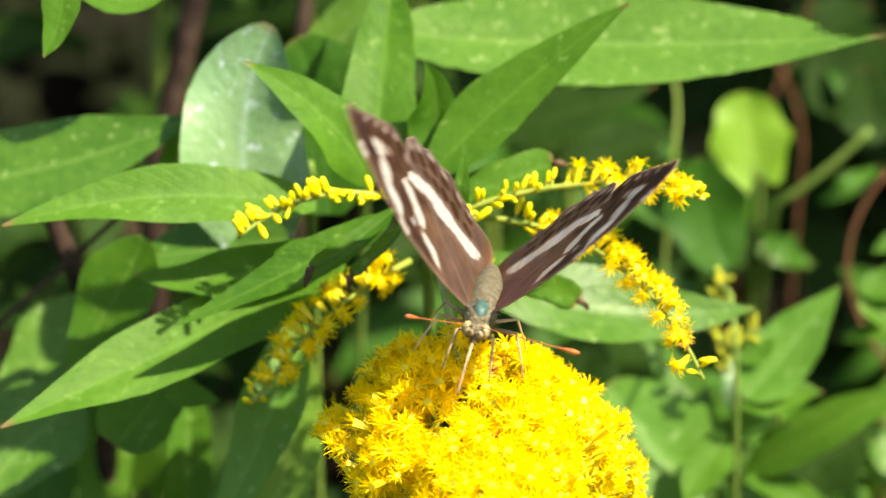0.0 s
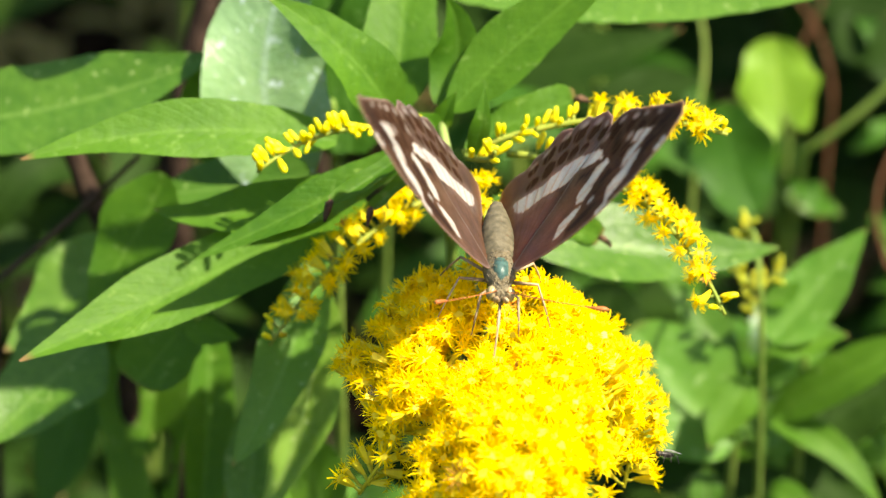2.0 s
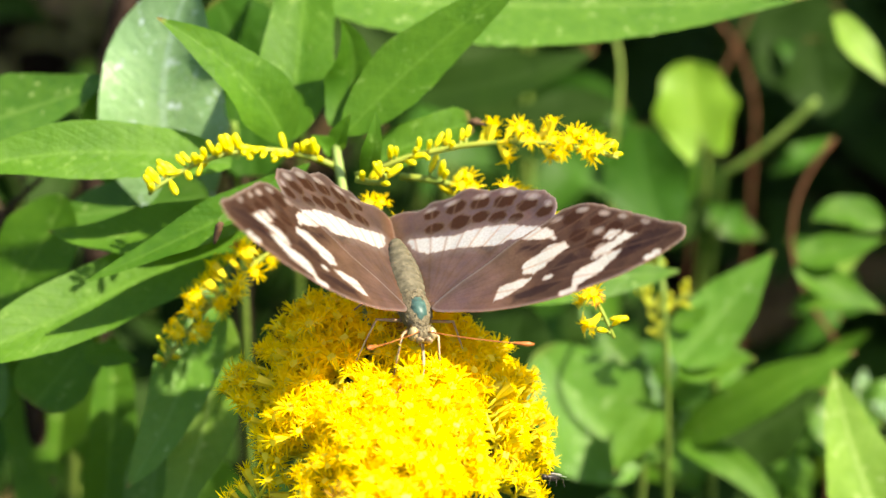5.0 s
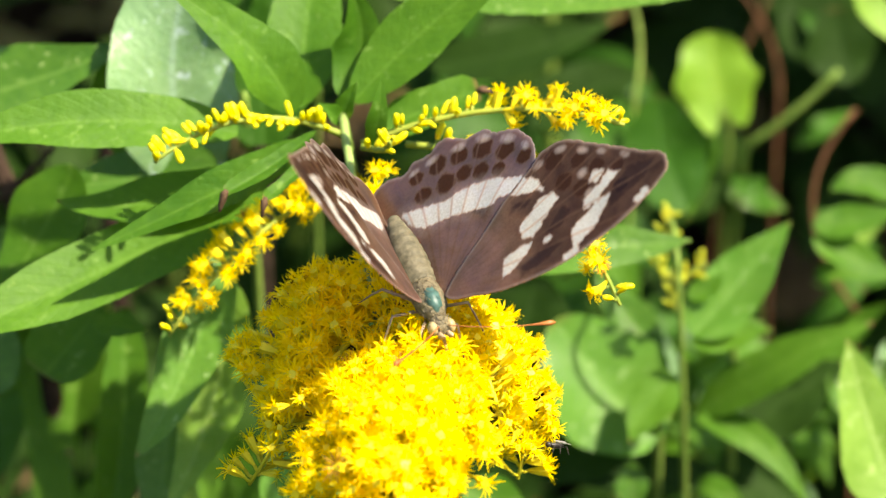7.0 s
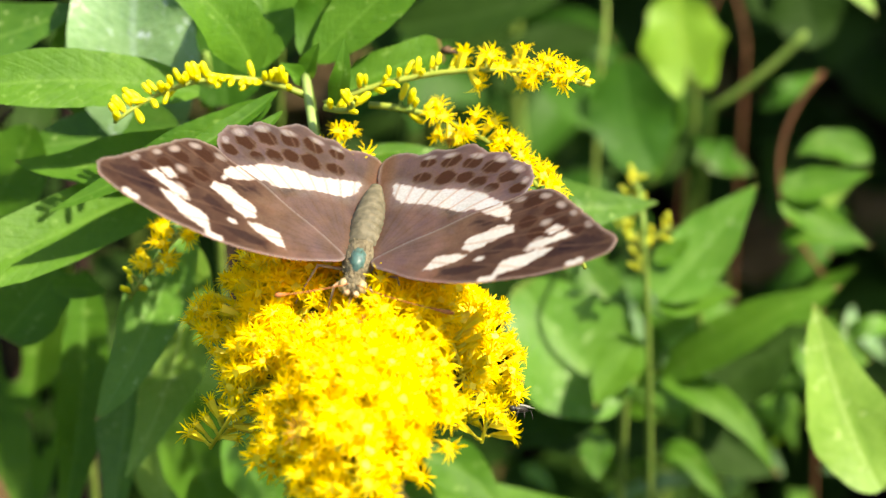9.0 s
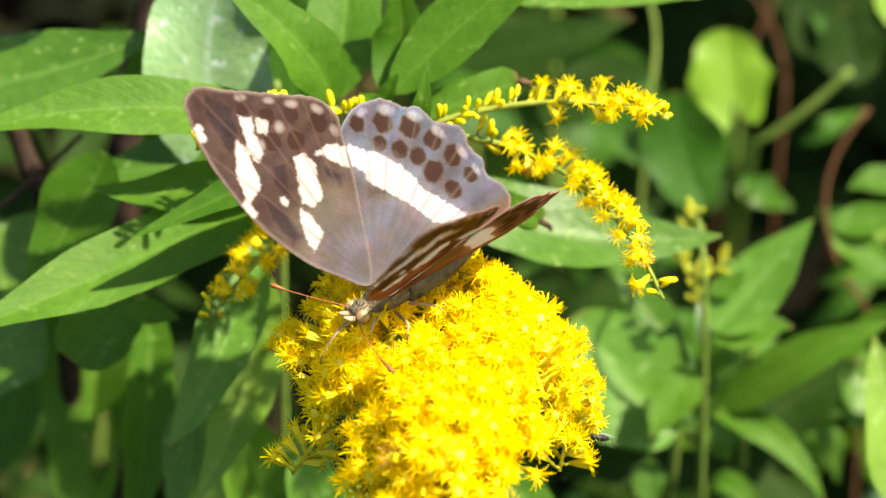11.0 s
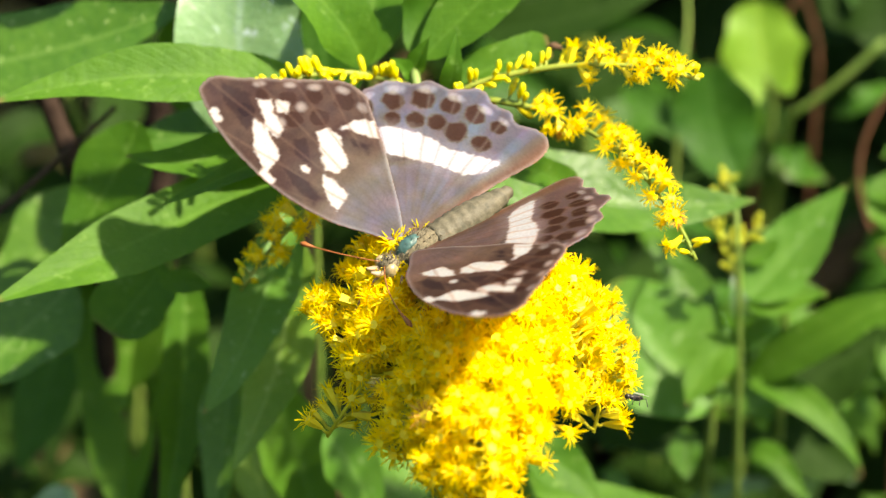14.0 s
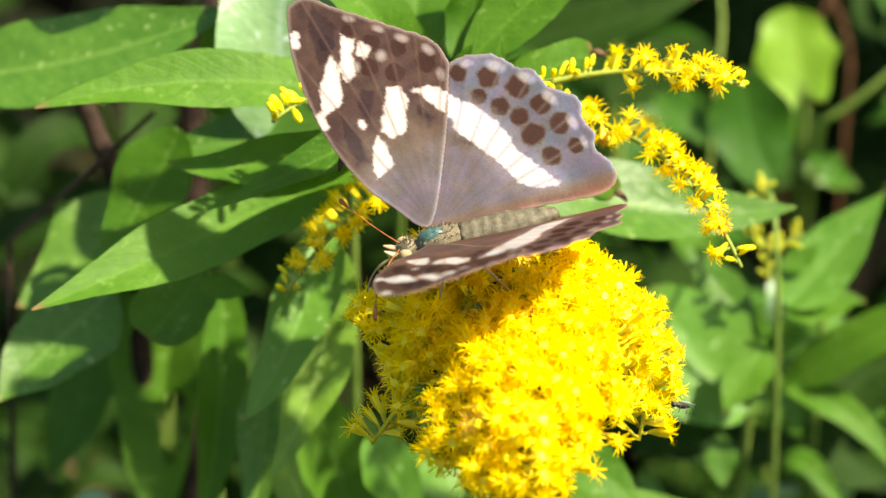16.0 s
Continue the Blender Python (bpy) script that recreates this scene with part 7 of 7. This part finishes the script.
        (9.15, flap(-1, 28.9, -0.9, 0.4)),
        (9.3, flap(-1, 53.0, -1.5, 0.3)),
        (9.45, flap(-1, 31.2, -1.2, 0.1)),
        (9.6, flap(-1, 21.3, -0.9, -0.1)),
        (9.75, flap(-1, 49.4, -1.5, -0.2)),
        (9.9, flap(-1, 42.6, -1.2, -0.4)),
        (10.05, flap(-1, 18.7, -1.8, -0.6)),
        (10.2, flap(-1, 40.8, -1.5, -0.7)),
        (10.35, flap(-1, 51.0, -1.2, -0.9)),
        (10.5, flap(-1, 26.1, -1.8, -1.1)),
        (10.65, flap(-1, 39.2, -1.5, -1.2)),
        (10.8, flap(-1, 45.4, -2.2, -1.4)),
        (10.9, flap(-1, 56.5, -7.0, -1.5)),
        (11, flap(-1, 56.5, -1.7, -1.6)),
        (11.1, flap(-1, 55.5, -3.7, -1.4)),
        (11.2, flap(-1, 49.5, -1.6, -1.1)),
        (11.3, flap(-1, 53.5, -4.6, -0.8)),
        (11.4, flap(-1, 64.5, -10.5, -0.6)),
        (11.5, flap(-1, 69.5, -5.4, -0.3)),
        (11.6, flap(-1, 51.8, -2.3, 0.7)),
        (11.7, flap(-1, 48.0, 0.8, 1.7)),
        (11.8, flap(-1, 36.3, 5.9, 2.8)),
        (11.9, flap(-1, 32.5, 7.0, 3.8)),
        (12, flap(-1, 34.8, 10.1, 4.8)),
        (12.1, flap(-1, 43.4, 4.5, 4.3)),
        (12.2, flap(-1, 47.9, 9.8, 3.7)),
        (12.3, flap(-1, 43.5, 2.2, 3.2)),
        (12.4, flap(-1, 37.1, 6.5, 2.6)),
        (12.5, flap(-1, 33.7, 7.9, 2.1)),
        (12.6, flap(-1, 40.4, 3.1, 2.3)),
        (12.8, flap(-1, 46.0, 2.5, 2.7)),
        (12.9, flap(-1, 40.7, 0.7, 3.0)),
        (13, flap(-1, 35.5, 8.9, 3.2)),
        (13.1, flap(-1, 32.9, 7.6, 2.9)),
        (13.2, flap(-1, 29.2, 6.4, 2.6)),
        (13.3, flap(-1, 37.6, 1.1, 2.4)),
        (13.4, flap(-1, 50.0, -6.2, 2.1)),
        (13.5, flap(-1, 49.3, -1.5, 1.8)),
        (13.6, flap(-1, 60.2, -7.6, 2.0)),
        (13.7, flap(-1, 51.1, -6.8, 2.2)),
        (13.8, flap(-1, 38.0, 1.1, 2.4)),
        (13.9, flap(-1, 27.9, 6.9, 2.6)),
        (14, flap(-1, 23.7, 4.7, 2.8)),
        (14.1, flap(-1, 37.1, 1.1, 2.8)),
        (14.2, flap(-1, 40.5, 4.5, 2.8)),
        (14.3, flap(-1, 37.0, 2.9, 2.8)),
        (14.4, flap(-1, 29.4, 9.3, 2.8)),
        (14.5, flap(-1, 26.8, 8.7, 2.8)),
        (14.6, flap(-1, 36.7, 3.8, 2.5)),
        (14.7, flap(-1, 46.6, 2.9, 2.2)),
        (14.8, flap(-1, 47.5, 4.0, 2.0)),
        (14.9, flap(-1, 46.4, 1.2, 1.7)),
        (15, flap(-1, 34.3, 6.3, 1.4)),
        (15.1, flap(-1, 30.2, 6.6, 1.2)),
        (15.2, flap(-1, 34.1, 4.9, 1.0)),
        (15.4, flap(-1, 43.9, 8.6, 0.6)),
        (15.5, flap(-1, 40.8, 9.9, 0.5)),
        (15.6, flap(-1, 31.4, 8.2, 0.1)),
        (15.8, flap(-1, 27.6, 11.6, -0.7)),
        (16, flap(-1, 35.8, 8.1, -1.5)),
    ])
    walk(left_hind, [
        (0, flap(-1, 55.6, 2.9, 1.0)),
        (0.1, flap(-1, 48.7, 0.3, 1.7)),
        (0.2, flap(-1, 35.8, -0.3, 2.4)),
        (0.3, flap(-1, 26.0, -1.9, 3.1)),
        (0.4, flap(-1, 30.1, -0.5, 3.8)),
        (0.5, flap(-1, 37.2, 1.9, 4.4)),
        (0.6, flap(-1, 51.5, 1.3, 4.5)),
        (0.7, flap(-1, 52.8, -2.4, 4.6)),
        (0.8, flap(-1, 40.1, -0.1, 4.6)),
        (0.9, flap(-1, 31.4, 0.3, 4.7)),
        (1, flap(-1, 20.7, 0.6, 4.8)),
        (1.1, flap(-1, 35.0, 4.0, 4.9)),
        (1.2, flap(-1, 40.4, 1.4, 5.0)),
        (1.3, flap(-1, 51.8, 0.9, 5.1)),
        (1.4, flap(-1, 47.2, 0.3, 5.2)),
        (1.5, flap(-1, 34.6, 4.7, 5.2)),
        (1.6, flap(-1, 25.2, -2.4, 4.8)),
        (1.7, flap(-1, 22.8, -1.5, 4.4)),
        (1.8, flap(-1, 37.5, -0.6, 4.0)),
        (1.9, flap(-1, 61.1, -5.7, 3.6)),
        (2, flap(-1, 57.7, 3.2, 3.2)),
        (2.1, flap(-1, 41.4, -1.0, 3.4)),
        (2.2, flap(-1, 32.0, -1.1, 3.6)),
        (2.3, flap(-1, 46.7, 2.8, 3.9)),
        (2.4, flap(-1, 35.3, -0.4, 4.1)),
        (2.5, flap(-1, 26.0, 2.5, 4.4)),
        (2.6, flap(-1, 18.6, -0.1, 3.9)),
        (2.7, flap(-1, 18.3, -0.7, 3.5)),
        (2.8, flap(-1, 30.0, 0.8, 3.1)),
        (2.9, flap(-1, 43.6, 4.2, 2.7)),
        (3, flap(-1, 45.3, 7.6, 2.3)),
        (3.1, flap(-1, 40.0, 0.0, 1.6)),
        (3.2, flap(-1, 42.7, 4.5, 0.9)),
        (3.3, flap(-1, 46.3, 6.9, 0.1)),
        (3.4, flap(-1, 49.0, 4.3, -0.6)),
        (3.5, flap(-1, 47.7, 3.8, -1.3)),
        (3.6, flap(-1, 36.2, -0.9, -1.0)),
        (3.7, flap(-1, 25.8, -4.6, -0.6)),
        (3.8, flap(-1, 31.3, -2.3, -0.3)),
        (3.9, flap(-1, 40.9, -2.0, 0.0)),
        (4, flap(-1, 50.4, 5.3, 0.3)),
        (4.1, flap(-1, 45.1, 0.9, 0.7)),
        (4.2, flap(-1, 27.9, 0.5, 1.0)),
        (4.3, flap(-1, 39.6, 2.1, 1.3)),
        (4.4, flap(-1, 44.3, 1.7, 1.6)),
        (4.5, flap(-1, 52.0, 3.3, 2.0)),
        (4.6, flap(-1, 56.7, 7.1, 2.0)),
        (4.7, flap(-1, 41.5, 2.9, 2.0)),
        (4.85, flap(-1, 46.0, 2.7, 2.1)),
        (5, flap(-1, 30.6, 2.4, 2.1)),
        (5.15, flap(-1, 25.1, 2.1, 2.2)),
        (5.3, flap(-1, 48.7, 1.9, 2.2)),
        (5.45, flap(-1, 45.3, 0.6, 2.3)),
        (5.6, flap(-1, 21.8, 0.3, 2.3)),
        (5.75, flap(-1, 30.4, 0.0, 2.4)),
        (5.9, flap(-1, 51.0, -0.2, 2.4)),
        (6.05, flap(-1, 35.5, -0.5, 2.5)),
        (6.2, flap(-1, 18.1, -0.8, 2.5)),
        (6.35, flap(-1, 37.7, -1.0, 2.6)),
        (6.5, flap(-1, 45.2, -1.3, 2.6)),
        (6.65, flap(-1, 24.8, -1.6, 2.7)),
        (6.8, flap(-1, 24.3, -2.9, 2.7)),
        (6.9, flap(-1, 34.1, -1.0, 2.8)),
        (7, flap(-1, 40.8, 4.8, 2.8)),
        (7.1, flap(-1, 42.4, 5.4, 2.8)),
        (7.2, flap(-1, 31.0, 0.1, 2.8)),
        (7.3, flap(-1, 21.6, -0.2, 2.7)),
        (7.4, flap(-1, 14.2, 0.4, 2.7)),
        (7.5, flap(-1, 23.7, 5.1, 2.7)),
        (7.6, flap(-1, 34.0, 7.7, 2.9)),
        (7.8, flap(-1, 52.5, 5.8, 3.2)),
        (8, flap(-1, 36.9, 5.9, 3.6)),
        (8.1, flap(-1, 32.2, 2.1, 3.1)),
        (8.2, flap(-1, 31.5, 1.2, 2.6)),
        (8.4, flap(-1, 50.1, 4.4, 1.7)),
        (8.5, flap(-1, 55.3, 3.6, 1.2)),
        (8.7, flap(-1, 44.5, 1.8, 1.0)),
        (8.85, flap(-1, 46.6, 2.0, 0.8)),
        (9, flap(-1, 24.8, 1.2, 0.6)),
        (9.15, flap(-1, 28.9, 1.3, 0.4)),
        (9.3, flap(-1, 53.0, 0.5, 0.3)),
        (9.45, flap(-1, 31.2, 0.7, 0.1)),
        (9.6, flap(-1, 21.3, 0.9, -0.1)),
        (9.75, flap(-1, 49.4, 0.1, -0.2)),
        (9.9, flap(-1, 42.6, 0.2, -0.4)),
        (10.05, flap(-1, 18.7, -0.6, -0.6)),
        (10.2, flap(-1, 40.8, -0.4, -0.7)),
        (10.35, flap(-1, 51.0, -0.2, -0.9)),
        (10.5, flap(-1, 26.1, -1.1, -1.1)),
        (10.65, flap(-1, 39.2, -0.9, -1.2)),
        (10.8, flap(-1, 45.4, -1.7, -1.4)),
        (10.9, flap(-1, 56.5, -6.6, -1.5)),
        (11, flap(-1, 56.5, -1.5, -1.6)),
        (11.1, flap(-1, 55.5, -3.5, -1.4)),
        (11.2, flap(-1, 49.5, -1.6, -1.1)),
        (11.3, flap(-1, 53.5, -4.6, -0.8)),
        (11.4, flap(-1, 64.5, -10.7, -0.6)),
        (11.5, flap(-1, 69.5, -5.7, -0.3)),
        (11.6, flap(-1, 51.8, -3.8, 0.7)),
        (11.7, flap(-1, 48.0, -1.8, 1.7)),
        (11.8, flap(-1, 36.3, 2.1, 2.8)),
        (11.9, flap(-1, 32.5, 2.1, 3.8)),
        (12, flap(-1, 34.8, 4.0, 4.8)),
        (12.1, flap(-1, 43.4, -1.9, 4.3)),
        (12.2, flap(-1, 47.9, 3.3, 3.7)),
        (12.3, flap(-1, 43.5, -4.6, 3.2)),
        (12.4, flap(-1, 37.1, -0.5, 2.6)),
        (12.5, flap(-1, 33.7, 0.6, 2.1)),
        (12.6, flap(-1, 40.4, -4.1, 2.3)),
        (12.8, flap(-1, 46.0, -4.3, 2.7)),
        (12.9, flap(-1, 40.7, -6.0, 3.0)),
        (13, flap(-1, 35.5, 2.4, 3.2)),
        (13.1, flap(-1, 32.9, 2.4, 2.9)),
        (13.2, flap(-1, 29.2, 2.4, 2.6)),
        (13.3, flap(-1, 37.6, -1.6, 2.4)),
        (13.4, flap(-1, 50.0, -7.5, 2.1)),
        (13.5, flap(-1, 49.3, -1.5, 1.8)),
        (13.6, flap(-1, 60.2, -9.1, 2.0)),
        (13.7, flap(-1, 51.1, -9.6, 2.2)),
        (13.8, flap(-1, 38.0, -3.2, 2.4)),
        (13.9, flap(-1, 27.9, 1.3, 2.6)),
        (14, flap(-1, 23.7, -2.2, 2.8)),
        (14.1, flap(-1, 37.1, -6.4, 2.8)),
        (14.2, flap(-1, 40.5, -3.6, 2.8)),
        (14.3, flap(-1, 37.0, -5.8, 2.8)),
        (14.4, flap(-1, 29.4, 0.0, 2.8)),
        (14.5, flap(-1, 26.8, -1.2, 2.8)),
        (14.6, flap(-1, 36.7, -5.8, 2.5)),
        (14.7, flap(-1, 46.6, -6.5, 2.2)),
        (14.8, flap(-1, 47.5, -5.2, 2.0)),
        (14.9, flap(-1, 46.4, -7.9, 1.7)),
        (15, flap(-1, 34.3, -2.6, 1.4)),
        (15.1, flap(-1, 30.2, -1.4, 1.2)),
        (15.2, flap(-1, 34.1, -2.3, 1.0)),
        (15.4, flap(-1, 43.9, 3.0, 0.6)),
        (15.5, flap(-1, 40.8, 5.2, 0.5)),
        (15.6, flap(-1, 31.4, 2.7, 0.1)),
        (15.8, flap(-1, 27.6, 4.6, -0.7)),
        (16, flap(-1, 35.8, -0.5, -1.5)),
    ])


motions()
